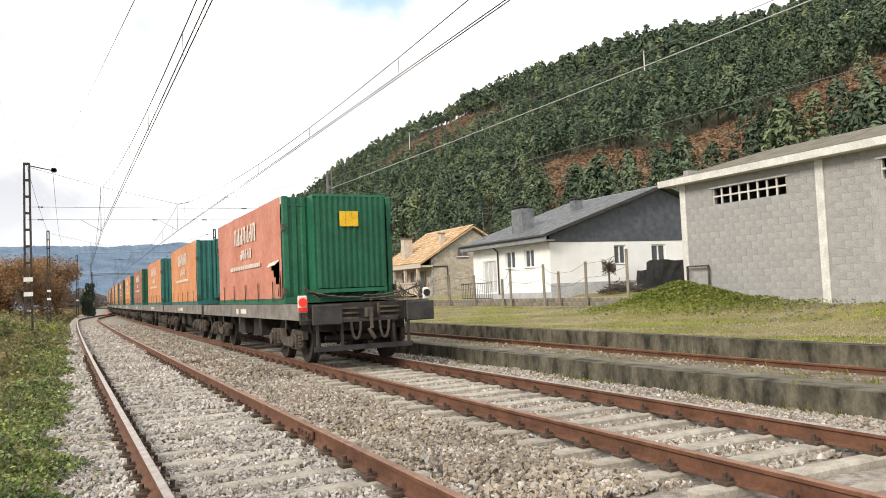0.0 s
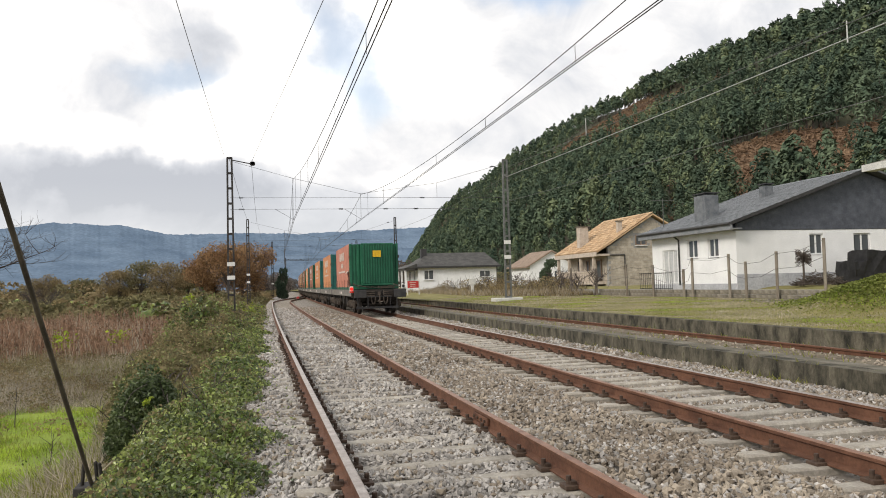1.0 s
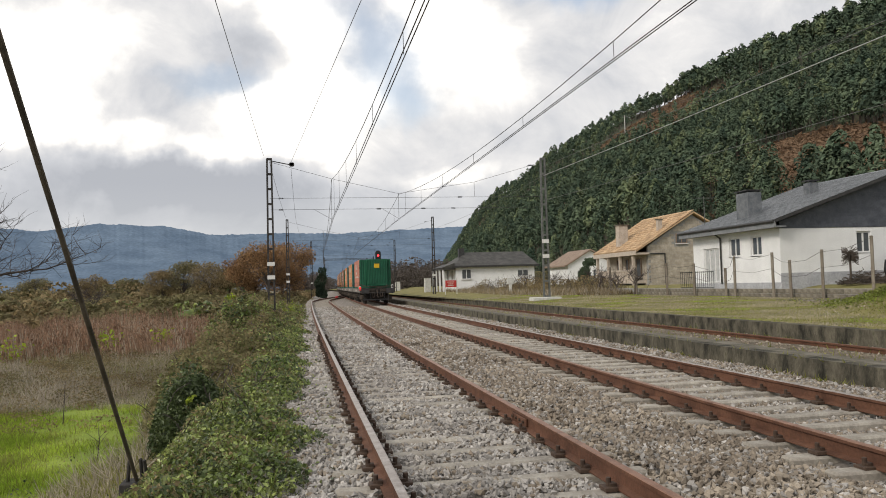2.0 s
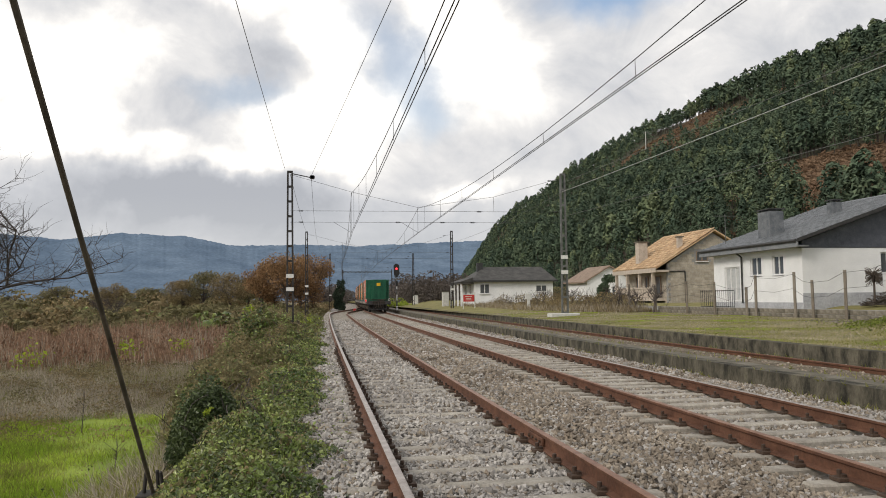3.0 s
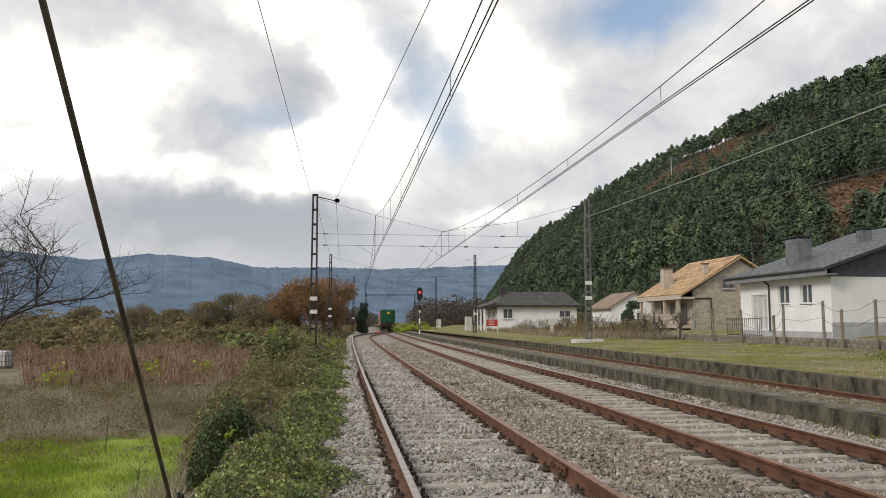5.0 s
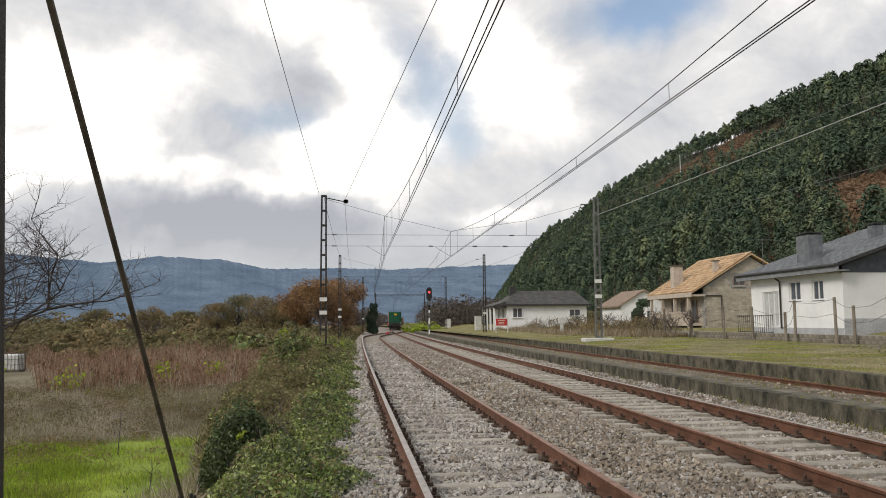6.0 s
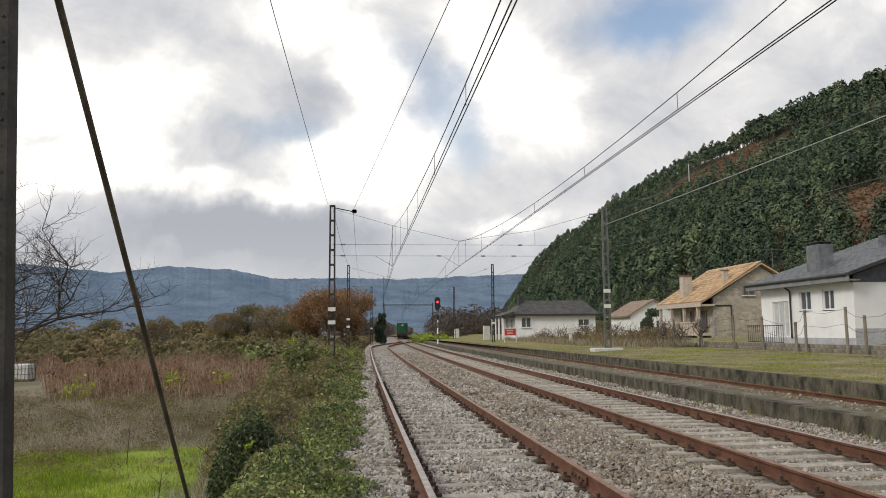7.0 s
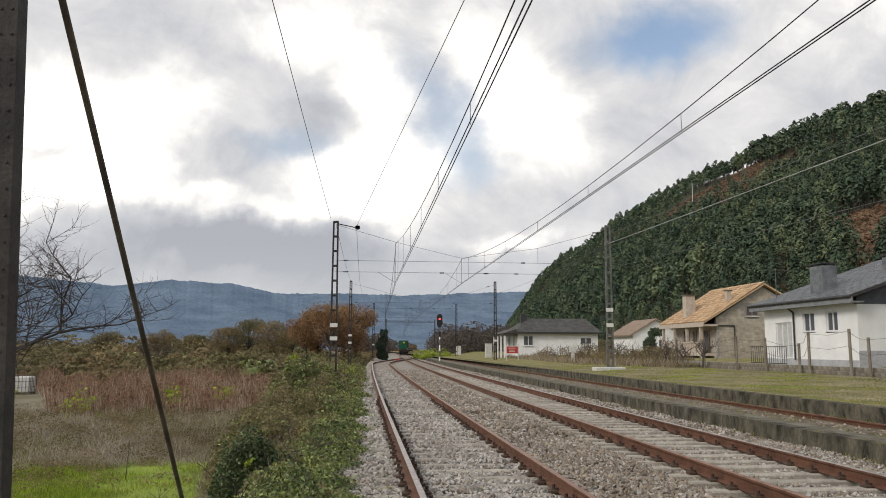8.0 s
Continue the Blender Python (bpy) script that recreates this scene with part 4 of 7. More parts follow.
def tan_house():
    h = empty("tan_house", 25.7, 56.8, 0.3, "unplastered tan brick house with orange tiled roof", "house")
    bm = bm_new()
    extrude_poly(bm, [(0.9, 0, -0.3), (9.3, 0, -0.3), (9.3, 0, 3.2), (4.7, 0, 6.0), (0.9, 0, 3.6)], (0, 0.3, 0))
    g = part("gable_wall", bm, M["mortar"], h)
    spots = []
    for r in range(31):
        z = -0.29 + r * 0.2
        x = 0.92 - (0.2 if r % 2 else 0.0)
        while x < 9.25:
            roof = 3.6 + (x - 0.9) * 0.63 if x < 4.7 else 6.0 - (x + 0.4 - 4.7) * 0.61
            if x > 0.9 and x + 0.39 < 9.3 and z + 0.2 < roof and not (3.1 < x + 0.2 < 4.4 and 3.6 < z + 0.1 < 4.65):
                spots.append((x, 0.0, z))
            x += 0.4
    b = np.array([(x, y, z) for x in (0.006, 0.394) for y in (-0.012, 0.004) for z in (0.006, 0.194)])
    q = np.array([(0, 4, 5, 1), (1, 5, 7, 3), (0, 2, 6, 4), (0, 1, 3, 2), (4, 6, 7, 5)])
    v, f = scatter(b, q, np.array(spots), np.repeat(np.eye(3)[None], len(spots), 0), np.ones((len(spots), 3)))
    o = tagged(new("brick_course", np_mesh("brick_course", v, f, M["brick"])), kind="stuff")
    o.parent = g
    bm = bm_new()
    box(bm, 0.9, 1.2, 0.3, 8.3, -0.3, 3.2)
    box(bm, 9.0, 9.3, 0.3, 8.3, -0.3, 3.2)
    extrude_poly(bm, [(1.2, 8.0, -0.3), (9.0, 8.0, -0.3), (9.0, 8.0, 3.4), (4.7, 8.0, 6.0), (1.2, 8.0, 3.6)], (0, 0.3, 0))
    part("wall", bm, M["brick"], h)
    window_unit(h, 0.95, 0.8, "y", 3.75, -0.02, 3.75, 2, "window", "glass", "oldtile")
    for yy, w in ((1.6, 0.9), (3.8, 0.6), (5.4, 1.0)):
        window_unit(h, w, 1.5, "x", 0.86, yy, 1.2, 1, "balcony_door", "glass", "oldtile")
    # roof planes and clay tiles
    sl = math.atan2(2.95, 4.75)
    for side in (1, -1):
        bm = bm_new()
        xe = -0.2 if side > 0 else 9.9
        extrude_poly(bm, [(xe, -0.35, 3.15), (4.73, -0.35, 6.12), (4.73, -0.35, 6.24), (xe, -0.35, 3.27)], (0, 8.9, 0))
        part("roof", bm, M["tile"], h)
    places = []
    L = math.hypot(4.93, 2.97)
    s = 0.0
    while s < L - 0.2:
        y = -0.35
        while y < 8.5:
            places.append((-0.2 + s * math.cos(sl), y, 3.27 + s * math.sin(sl)))
            y += 0.22
        s += 0.36
    arc = [(0.1 * math.cos(a), 0.075 * math.sin(a)) for a in (0, math.pi / 3, 2 * math.pi / 3, math.pi)]
    sb = np.array([(0, 0.1 + c, 0.035 + d) for c, d in arc] + [(0.42, 0.1 + c * 0.85, 0.0 + d * 0.85) for c, d in arc])
    sf = np.array([(0, 1, 5, 4), (1, 2, 6, 5), (2, 3, 7, 6), (0, 3, 2, 1)])
    c, sn = math.cos(sl), math.sin(sl)
    T = np.array([(c, 0, -sn), (0, 1, 0), (sn, 0, c)])
    n = len(places)
    v, f = scatter(sb, sf, np.array(places), np.repeat(T[None], n, 0), np.ones((n, 3)))
    o = tagged(new("tile_covering", np_mesh("tile_covering", v, f, M["tile"])), kind="stuff")
    o.parent = h
    bm = bm_new()
    box(bm, -0.25, -0.19, -0.35, 8.5, 2.92, 3.25)
    box(bm, -0.19, 0.9, -0.3, 8.4, 2.95, 3.1)
    part("eaves_board", bm, M["cream"], h)
    bm = bm_new()
    box(bm, -0.2, 0.9, 0.5, 8.3, 0.72, 0.95)
    part("balcony_floor", bm, M["cream"], h)
    for k in range(38):
        bm = bm_new()
        rod(bm, (-0.12, 0.6 + k * 0.2, 0.95), (-0.12, 0.6 + k * 0.2, 1.68), 0.06, 6)
        part("baluster", bm, M["cream"], h)
    bm = bm_new()
    box(bm, -0.22, -0.02, 0.5, 8.3, 1.68, 1.80)
    part("handrail", bm, M["cream"], h)
    for yy in (0.65, 3.2, 5.7, 8.1):
        bm = bm_new()
        box(bm, -0.15, 0.1, yy - 0.12, yy + 0.12, -0.6, 0.72)
        part("pier", bm, M["cream"], h)
        bm = bm_new()
        box(bm, -0.13, 0.08, yy - 0.1, yy + 0.1, 1.8, 2.95)
        part("column", bm, M["cream"], h)
    for x, y, w, zz in ((0.5, 4.4, 0.75, 5.55), (2.2, 0.7, 0.35, 5.7)):
        bm = bm_new()
        box(bm, x, x + w, y, y + w, 3.4, zz)
        c = part("chimney", bm, M["cream"], h)
        bm = bm_new()
        box(bm, x - 0.08, x + w + 0.08, y - 0.08, y + w + 0.08, zz, zz + 0.08)
        part("chimney_cap", bm, M["coping"], c)
    bm = bm_new()
    rod(bm, (0.8, -0.06, 3.0), (2.3, -0.06, 3.0), 0.05, 6)
    rod(bm, (2.3, -0.06, 3.0), (2.3, -0.06, 0.0), 0.05, 6)
    part("drainpipe", bm, M["gutter"], h)


tan_house()


def hip_house(name, x, y, z, w, d, wall, rise, label, over=0.5, mats=("white", "slate"), rz=0.0, windows=(), hips=(0.8, 0.8)):
    """A bungalow under a hipped roof; x, y is its near left corner."""
    h = empty(name, x, y, z, label, "house", rz=rz)
    bm = bm_new()
    box(bm, 0, w, 0, 0.25, -1.0, wall)
    box(bm, 0, w, d - 0.25, d, -1.0, wall)
    box(bm, 0, 0.25, 0.25, d - 0.25, -1.0, wall)
    box(bm, w - 0.25, w, 0.25, d - 0.25, -1.0, wall)
    part("wall", bm, M[mats[0]], h)
    bm = bm_new()
    o = over
    e = [bm.verts.new(p) for p in ((-o, -o, wall), (w + o, -o, wall), (w + o, d + o, wall), (-o, d + o, wall))]
    k = min(d, w) / 2
    r = [bm.verts.new(p) for p in (((k * hips[0], d / 2, wall + rise), (w - k * hips[1], d / 2, wall + rise)) if w > d else ((w / 2, k * .8, wall + rise), (w / 2, d - k * .8, wall + rise)))]
    if w > d:
        for q in ((e[0], e[1], r[1], r[0]), (e[1], e[2], r[1]), (e[2], e[3], r[0], r[1]), (e[3], e[0], r[0]), e[::-1]):
            bm.faces.new(q)
    else:
        for q in ((e[0], e[1], r[0]), (e[1], e[2], r[1], r[0]), (e[2], e[3], r[1]), (e[3], e[0], r[0], r[1]), e[::-1]):
            bm.faces.new(q)
    part("roof", bm, M[mats[1]], h)
    bm = bm_new()
    for a in ((-o, w + o, -o - 0.06, -o), (-o - 0.06, -o, -o - 0.06, d + o)):
        box(bm, a[0], a[1], a[2], a[3], wall - 0.14, wall + 0.08)
    part("gutter", bm, M["gutter"], h)
    for axis, u, zz, ww, hh in windows:
        window_unit(h, ww, hh, axis, u if axis == "y" else -0.03, -0.03 if axis == "y" else u, zz)
    return h


C = hip_house("slate_roofed_house", 18.6, 93.0, 0.9, 9.9, 8.0, 2.55, 1.85, "white bungalow with a hipped slate roof and porch", mats=("white", "oldslate"), hips=(0.5, 0.08), windows=(("y", 1.3, 1.0, 1.2, 1.2), ("y", 8.4, 1.2, 1.4, 0.8), ("x", 2.0, 0.9, 1.1, 1.3), ("x", 5.0, 0.9, 1.1, 1.3)))
bm = bm_new()
box(bm, -1.7, -0.1, -0.3, 7.6, 2.2, 2.45)
extrude_poly(bm, [(-1.8, -0.4, 2.45), (-0.2, -0.4, 2.45), (-0.2, -0.4, 3.0)], (0, 8.2, 0))
part("porch_roof", bm, M["oldslate"], C)
for yy in (0.0, 2.5, 5.0, 7.5):
    bm = bm_new()
    box(bm, -1.65, -1.45, yy, yy + 0.2, -1.0, 2.2)
    part("porch_post", bm, M["white"], C)
bm = bm_new()
box(bm, 1.1, 1.8, 3.2, 3.9, 2.9, 4.9)
part("chimney", bm, M["gutter"], C)


def gable_house(name, x, y, z, w, d, wall, rise, label):
    """A small house with its gable end to the viewer; x, y is its near left corner."""
    h = empty(name, x, y, z, label, "house")
    for y0 in (0.0, d - 0.25):
        bm = bm_new()
        extrude_poly(bm, [(0, y0, -1.0), (w, y0, -1.0), (w, y0, wall), (w / 2, y0, wall + rise), (0, y0, wall)], (0, 0.25, 0))
        part("gable_wall", bm, M["white"], h)
    for x0 in (0.0, w - 0.25):
        bm = bm_new()
        box(bm, x0, x0 + 0.25, 0.25, d - 0.25, -1.0, wall)
        part("wall", bm, M["white"], h)
    k = rise / (w / 2)
    for s in (-1, 1):
        bm = bm_new()
        xe, xm = w / 2 + s * (w / 2 + 0.5), w / 2
        extrude_poly(bm, [(xe, -0.3, wall - 0.5 * k + 0.02), (xm, -0.3, wall + rise + 0.02), (xm, -0.3, wall + rise + 0.2), (xe, -0.3, wall - 0.5 * k + 0.2)], (0, d + 0.6, 0))
        part("roof", bm, M["oldtile"], h, "faded brown tiled roof")
    window_unit(h, 0.9, 1.0, "y", w * 0.62, -0.03, 0.7)
    window_unit(h, 0.7, 0.9, "y", w * 0.25, -0.03, 0.7, 1)
    return h


gable_house("far_white_house", 33.6, 95.0, 1.0, 6.0, 8.0, 2.4, 1.75, "small white house with a faded brown tiled roof")


# ---------- garden wall, fence ----------
def garden_wall():
    w = empty("garden_wall", 20.0, 21.5, 0.1, "low weathered concrete block garden wall", "wall")
    bm = bm_new()
    box(bm, 0.012, 0.2, 0, 28.5, -0.1, 0.72)
    core = part("wall_core", bm, M["mortar"], w)
    bm = bm_new()
    box(bm, 0, 0.196, 0.006, 0.394, 0.006, 0.194)
    me = mesh_of(bm, "block", M["wallblock"], 0.008)
    rng = random.Random(8)
    for r in range(4):
        for k in range(70):
            if r == 3 and k > 55:
                continue
            piece("block", me, w, rng.uniform(-0.012, 0.004), k * 0.4 + (0.2 if r % 2 else 0), -0.09 + r * 0.2)


garden_wall()


def fence():
    h = empty("wire_fence", 19.8, 0, 0, "leaning concrete fence posts strung with wire", "fence")
    tops = []
    rng = random.Random(2)
    for y, z in ((24.3, 2.7), (27.0, 2.34), (29.0, 2.0), (30.2, 2.37), (33.2, 2.32), (34.0, 1.8), (37.0, 2.1), (40.0, 2.2), (44.0, 2.1), (48.0, 2.2)):
        bm = bm_new()
        lean = rng.uniform(-0.05, 0.05)
        beam(bm, (0, y, 0.1), (lean, y + lean, z), 0.105, 0.105)
        part("post", bm, M["wood"], h, bevel=0.012)
        tops.append((lean, y + lean, z))
    for lv in (0.1, 0.7):
        for a, b in zip(tops, tops[1:]):
            bm = bm_new()
            m = ((a[0] + b[0]) / 2, (a[1] + b[1]) / 2, (a[2] + b[2]) / 2 - lv - 0.12)
            rod(bm, (a[0] - 0.08, a[1], a[2] - lv), m, 0.008, 4)
            rod(bm, m, (b[0] - 0.08, b[1], b[2] - lv), 0.008, 4)
            part("strand", bm, M["wire"], h)


fence()


# ---------- masts and wires ----------
def lattice_mast(x, y, z, height, wide, label, material, deep=0.5, plates=(), taper=0.75, group="catenary masts", flange=0.10):
    """Two channels tied by flat battens, standing on the ground."""
    m = empty("catenary_mast", x, y, z, label, "mast", group)
    for s in (-1, 1):
        bm = bm_new()
        k = -s
        prof = [(0, -0.06), (flange, -0.06), (flange, -0.045), (0.015, -0.045), (0.015, 0.045), (flange, 0.045), (flange, 0.06), (0, 0.06)]
        extrude_poly(bm, [(s * wide / 2 * 1.05 + k * px, py, 0) for px, py in prof], (k * wide / 2 * (1 - taper), 0, height))
        part("channel", bm, material, m)
    n = max(4, int(height / 0.85))
    for k in range(n + 1):
        u = k / n
        ww = wide * (1 - (1 - taper) * u)
        bm = bm_new()
        box(bm, -ww / 2, ww / 2, -0.055, 0.055, height * u - 0.06, height * u + 0.06)
        part("batten", bm, material, m)
    for pz in plates:
        bm = bm_new()
        box(bm, -wide * 0.5, wide * 0.5, -0.085, -0.07, pz, pz + 0.22)
        part("number_plate", bm, M["plate"], m, "small white plate")
    return m


lattice_mast(-1.6, 45, -0.6, 9.35, 0.42, "dark lattice catenary mast beside the siding", M["mast"], plates=(2.55, 3.3))
lattice_mast(-1.28, 86, -0.6, 9.4, 0.36, "dark lattice catenary mast beside the siding", M["mast"], plates=(2.6, 3.4))
lattice_mast(1.85, 128, -0.6, 9.4, 0.36, "dark lattice catenary mast beside the siding", M["mast"], plates=(2.6,))
platform_mast = lattice_mast(14.52, 45, 0.5, 8.3, 0.42, "grey lattice catenary mast on a concrete base", M["mastgrey"], plates=(2.3, 3.2))
lattice_mast(14.7, 86, 0.3, 8.6, 0.36, "grey lattice catenary mast on the platform", M["mast"], plates=(2.0,))
lattice_mast(15.4, 128, 0.2, 8.6, 0.36, "dark lattice catenary mast on the platform", M["mast"])
near_mast = lattice_mast(-1.935, 4.26, -0.7, 9.4, 0.42, "dark riveted lattice mast with a slanting stay", M["mast"], taper=0.80, flange=0.105)
for pz in (1.62, 2.12, 2.40):
    bm = bm_new()
    box(bm, -0.16, 0.085, -0.052, -0.044, pz, pz + 0.20)
    part("number_plate", bm, M["plate"], near_mast, "weathered white plate")
near_mast.rotation_euler = (0, -radians(1.85), 0)
bm = bm_new()
for k in range(60):
    for dx in (0.135, 0.19):
        q = dx - 0.0045 * (0.5 + k * 0.14)
        rod(bm, (q, -0.060, 0.5 + k * 0.14), (q, -0.066, 0.5 + k * 0.14), 0.008, 6)
rv = part("rivet", bm, M["mast"], near_mast)
tagged(rv, kind="stuff")
bm = bm_new()
box(bm, -1.0, 0.75, -0.5, 0.4, -0.45, -0.04)
base = part("mast_base", bm, M["paleconc"], platform_mast, "pale concrete base", bevel=0.03)


def wire_thing(name, label, runs, material, r=0.008):
    """A wire through given points."""
    h = empty(name, 0, 0, 0, label, "overhead wire", kind="structure")
    for pts in runs:
        cu = bpy.data.curves.new("strand", "CURVE")
        cu.dimensions, cu.bevel_depth, cu.bevel_resolution = "3D", r, 0
        sp = cu.splines.new("POLY")
        sp.points.add(len(pts) - 1)
        for p, q in zip(sp.points, pts):
            p.co = (*q, 1)
        cu.materials.append(material)
        o = new("strand", cu)
        o.parent = h
    return h


SUP = (-41, 4, 45, 86, 128, 170, 212, 254)


def sag(a, b, depth, n=14):
    a, b = Vector(a), Vector(b)
    return [tuple(a.lerp(b, k / n) - Vector((0, 0, depth * 4 * (k / n) * (1 - k / n)))) for k in range(n + 1)]


def catenary(name, centre, zc, tops, sags, label, stag):
    """Contact wire pair, messenger sagging between the supports, droppers."""
    runs, drops = [], []
    for i, (a, b) in enumerate(zip(SUP, SUP[1:])):
        s0, s1 = stag * (-1) ** i, stag * (-1) ** (i + 1)
        p, q = (centre(a) + s0, a, tops[min(i, 2)]), (centre(b) + s1, b, tops[min(i + 1, 2)])
        mess = sag(p, q, sags[min(i, 2)])
        runs.append(mess)
        for dx in (-0.03, 0.03):
            runs.append([(centre(a) + s0 + dx, a, zc), (centre(b) + s1 + dx, b, zc)])
        for k in range(1, 14, 2):
            x, y, z = mess[k]
            drops.append([(x, y, z), (x, y, zc)])
    wire_thing(name, label, runs, M["wire"], 0.011)
    wire_thing(name + "_droppers", "thin dropper wires of the catenary", drops, M["wire"], 0.006)


catenary("main_catenary", main_x, 5.28, (6.4, 5.94, 6.71), (0.7, 0.737, 1.0), "contact wires and messenger over the main line", 0.03)
catenary("siding_catenary", lambda y: (1.75 if y < 30 else 1.62) + bend(y), 5.28, (6.0, 5.70, 7.6), (0.5, 0.64, 1.8), "contact wires and messenger over the siding", 0.01)
wire_thing("feeder_wire", "long overhead feeder wires beside the line", [sag((3.56, -6, 8.45), (-0.41, 45, 8.53), 0.02), sag((-0.41, 45, 8.53), (-0.3, 86, 8.6), 0.4), sag((-0.3, 86, 8.6), (0.6, 128, 8.6), 0.4),
           sag((-2.05, -6, 8.8), (-1.9, 45, 8.95), 0.12), sag((-1.62, 45, 8.75), (-1.28, 86, 8.75), 0.3)], M["wire"], 0.010)
wire_thing("platform_wires", "pale overhead wires above the platform", [sag((14.5, -10, 7.1), (14.5, 45, 7.75), 0.1)], M["wirepale"], 0.016)
wire_thing("telephone_wires", "thin overhead wires above the platform", [sag((14.5, -10, 7.3), (14.5, 45, 8.3), 0.1), sag((14.5, -10, 5.2), (14.5, 45, 6.25), 0.1), sag((14.5, 45, 7.75), (14.7, 86, 7.6), 0.3)], M["mastgrey"], 0.010)


def headspan(y, zu, zl, xl, xr, top):
    b = bend(y)
    pts = [(xl, y, top), (xl + (1.64 + b - xl) * 1.0, y, 7.62), (5.46 + b, y, 6.75), (10.0 + b, y, 7.4), (xr, y, top)]
    h = wire_thing("headspan", "cross-span wires between a pair of masts", [pts, [(xl, y, zu), (xr, y, zu)], [(xl, y, zl), (xr, y, zl)],
               [(1.6 + b, y, 7.62), (1.6 + b, y, 5.3)], [(5.46 + b, y, 6.75), (5.46 + b, y, 5.3)], [(10.0 + b, y, 7.4), (10.0 + b, y, 6.55)],
               [(4.5 + b, y, zl), (5.46 + b, y, 5.28)], [(0.6 + b, y, zl), (1.6 + b, y, 5.28)]], M["wire"], 0.009)
    for x, z in ((xl + 0.5, zu), (xl + 0.5, zl), (4.2 + b, zl), (6.8 + b, zl), (9.0 + b, zu), (xr - 0.6, zu), (8.6 + b, zl), (xr - 0.9, top - 0.2)):
        bm = bm_new()
        for k in range(4):
            rod(bm, (x + k * 0.06, y, z), (x + k * 0.06 + 0.03, y, z), 0.045, 8)
        rod(bm, (x - 0.05, y, z), (x + 0.28, y, z), 0.015, 5)
        part("insulator", bm, M["black"], h)


for yy, xl, xr, zt in ((45, -1.6, 14.52, 8.6), (86, -1.28, 14.7, 8.6), (128, 1.85, 15.4, 8.6)):
    headspan(yy, 6.52, 5.87, xl, xr, zt)
bm = bm_new()
beam(bm, (0.1, 0, 9.25), (1.35, 0, 9.0), 0.05, 0.05)
for k in range(3):
    rod(bm, (1.2 + k * 0.05, -0.16, 9.05), (1.2 + k * 0.05, 0.16, 9.05), 0.10, 10)
part("bracket", bm, M["mast"], bpy.data.objects["catenary_mast"])

# slanting stay of the near mast
stay = empty("mast_stay", -1.72, 8.75, -0.62, "thick dark stay rod anchored in a forked iron foot", "stay")
bm = bm_new()
rod(bm, (0, 0, 0.05), (0, -5.25, 4.92), 0.021, 8)
part("rod", bm, M["stayrod"], stay)
bm = bm_new()
box(bm, -0.16, 0.16, -0.14, 0.14, -0.15, 0.08)
for dx, dy in ((-0.1, 0.0), (0.1, 0.02), (0.03, 0.1)):
    beam(bm, (dx, dy, 0.05), (dx * 0.7, dy - 0.05, 0.30), 0.035, 0.035)
part("foot", bm, M["mast"], stay, bevel=0.01)


# ---------- line across the hill ----------
def hill_pole(x, y, height):
    h = empty("power_pole", x, y, hill_z(x, y), "pale power line pole standing in a hillside clearing", "pole", "power poles")
    bm = bm_new()
    rod(bm, (0, 0, -0.5), (0, 0, height), 0.30, 8, 0.18)
    part("pole", bm, M["paleconc"], h)
    bm = bm_new()
    beam(bm, (-1.6, 0, height - 0.6), (1.6, 0, height - 0.6), 0.22, 0.22)
    part("crossarm", bm, M["mastgrey"], h)
    return (x, y, hill_z(x, y) + height - 0.4)


pole_a, pole_b = hill_pole(180, 407, 15.0), hill_pole(188, 215, 15.0)
wire_thing("hill_wires", "thin power line wires crossing the hillside", [sag((pole_a[0] + o, pole_a[1], pole_a[2]), (pole_b[0] + o, pole_b[1], pole_b[2]), 4.0) for o in (-1.4, 1.4)], M["mastgrey"], 0.05)


# ---------- signal and signs ----------
def signal():
    h = empty("railway_signal", 8.9, 90, -0.05, "railway colour light signal showing red on a banded post", "signal")
    for k in range(6):
        bm = bm_new()
        rod(bm, (0, 0, k * 0.65), (0, 0, k * 0.65 + 0.648), 0.08, 10)
        part("post_band", bm, M["white"] if k % 2 == 0 else M["mastgrey"], h)
    bm = bm_new()
    pts = [(0.33 * math.cos(a), 0.12, 4.75 + 0.33 * math.sin(a) + (0.45 if math.sin(a) > 0 else -0.35)) for a in np.linspace(0, 2 * math.pi, 20, endpoint=False)]
    extrude_poly(bm, pts, (0, -0.1, 0))
    head = part("signal_head", bm, M["black"], h)
    bm = bm_new()
    rod(bm, (0, 0.0, 4.95), (0, 0.02, 4.95), 0.11, 14)
    part("lens", bm, M["signalred"], head, "glowing red lens")
    bm = bm_new()
    rod(bm, (0, -0.1, 4.1), (0, 0.1, 4.1), 0.15, 12)
    box(bm, -0.12, 0.12, -0.1, 0.1, 2.9, 3.5)
    part("lower_lamp", bm, M["black"], h)


signal()


def relay_box(x, y, z, w, hgt):
    h = empty("relay_cabinet", x, y, z, "pale grey trackside relay cabinet", "cabinet", "relay cabinets")
    bm = bm_new()
    box(bm, -w / 2, w / 2, -w / 2, w / 2, 0, hgt)
    part("body", bm, M["paleconc"], h, bevel=0.02)
    bm = bm_new()
    box(bm, -w / 2 - 0.05, w / 2 + 0.05, -w / 2 - 0.05, w / 2 + 0.05, hgt, hgt + 0.06)
    part("lid", bm, M["coping"], h)


relay_box(16.2, 100, 0.1, 0.8, 2.1)
relay_box(17.0, 138, 0.1, 0.8, 1.9)

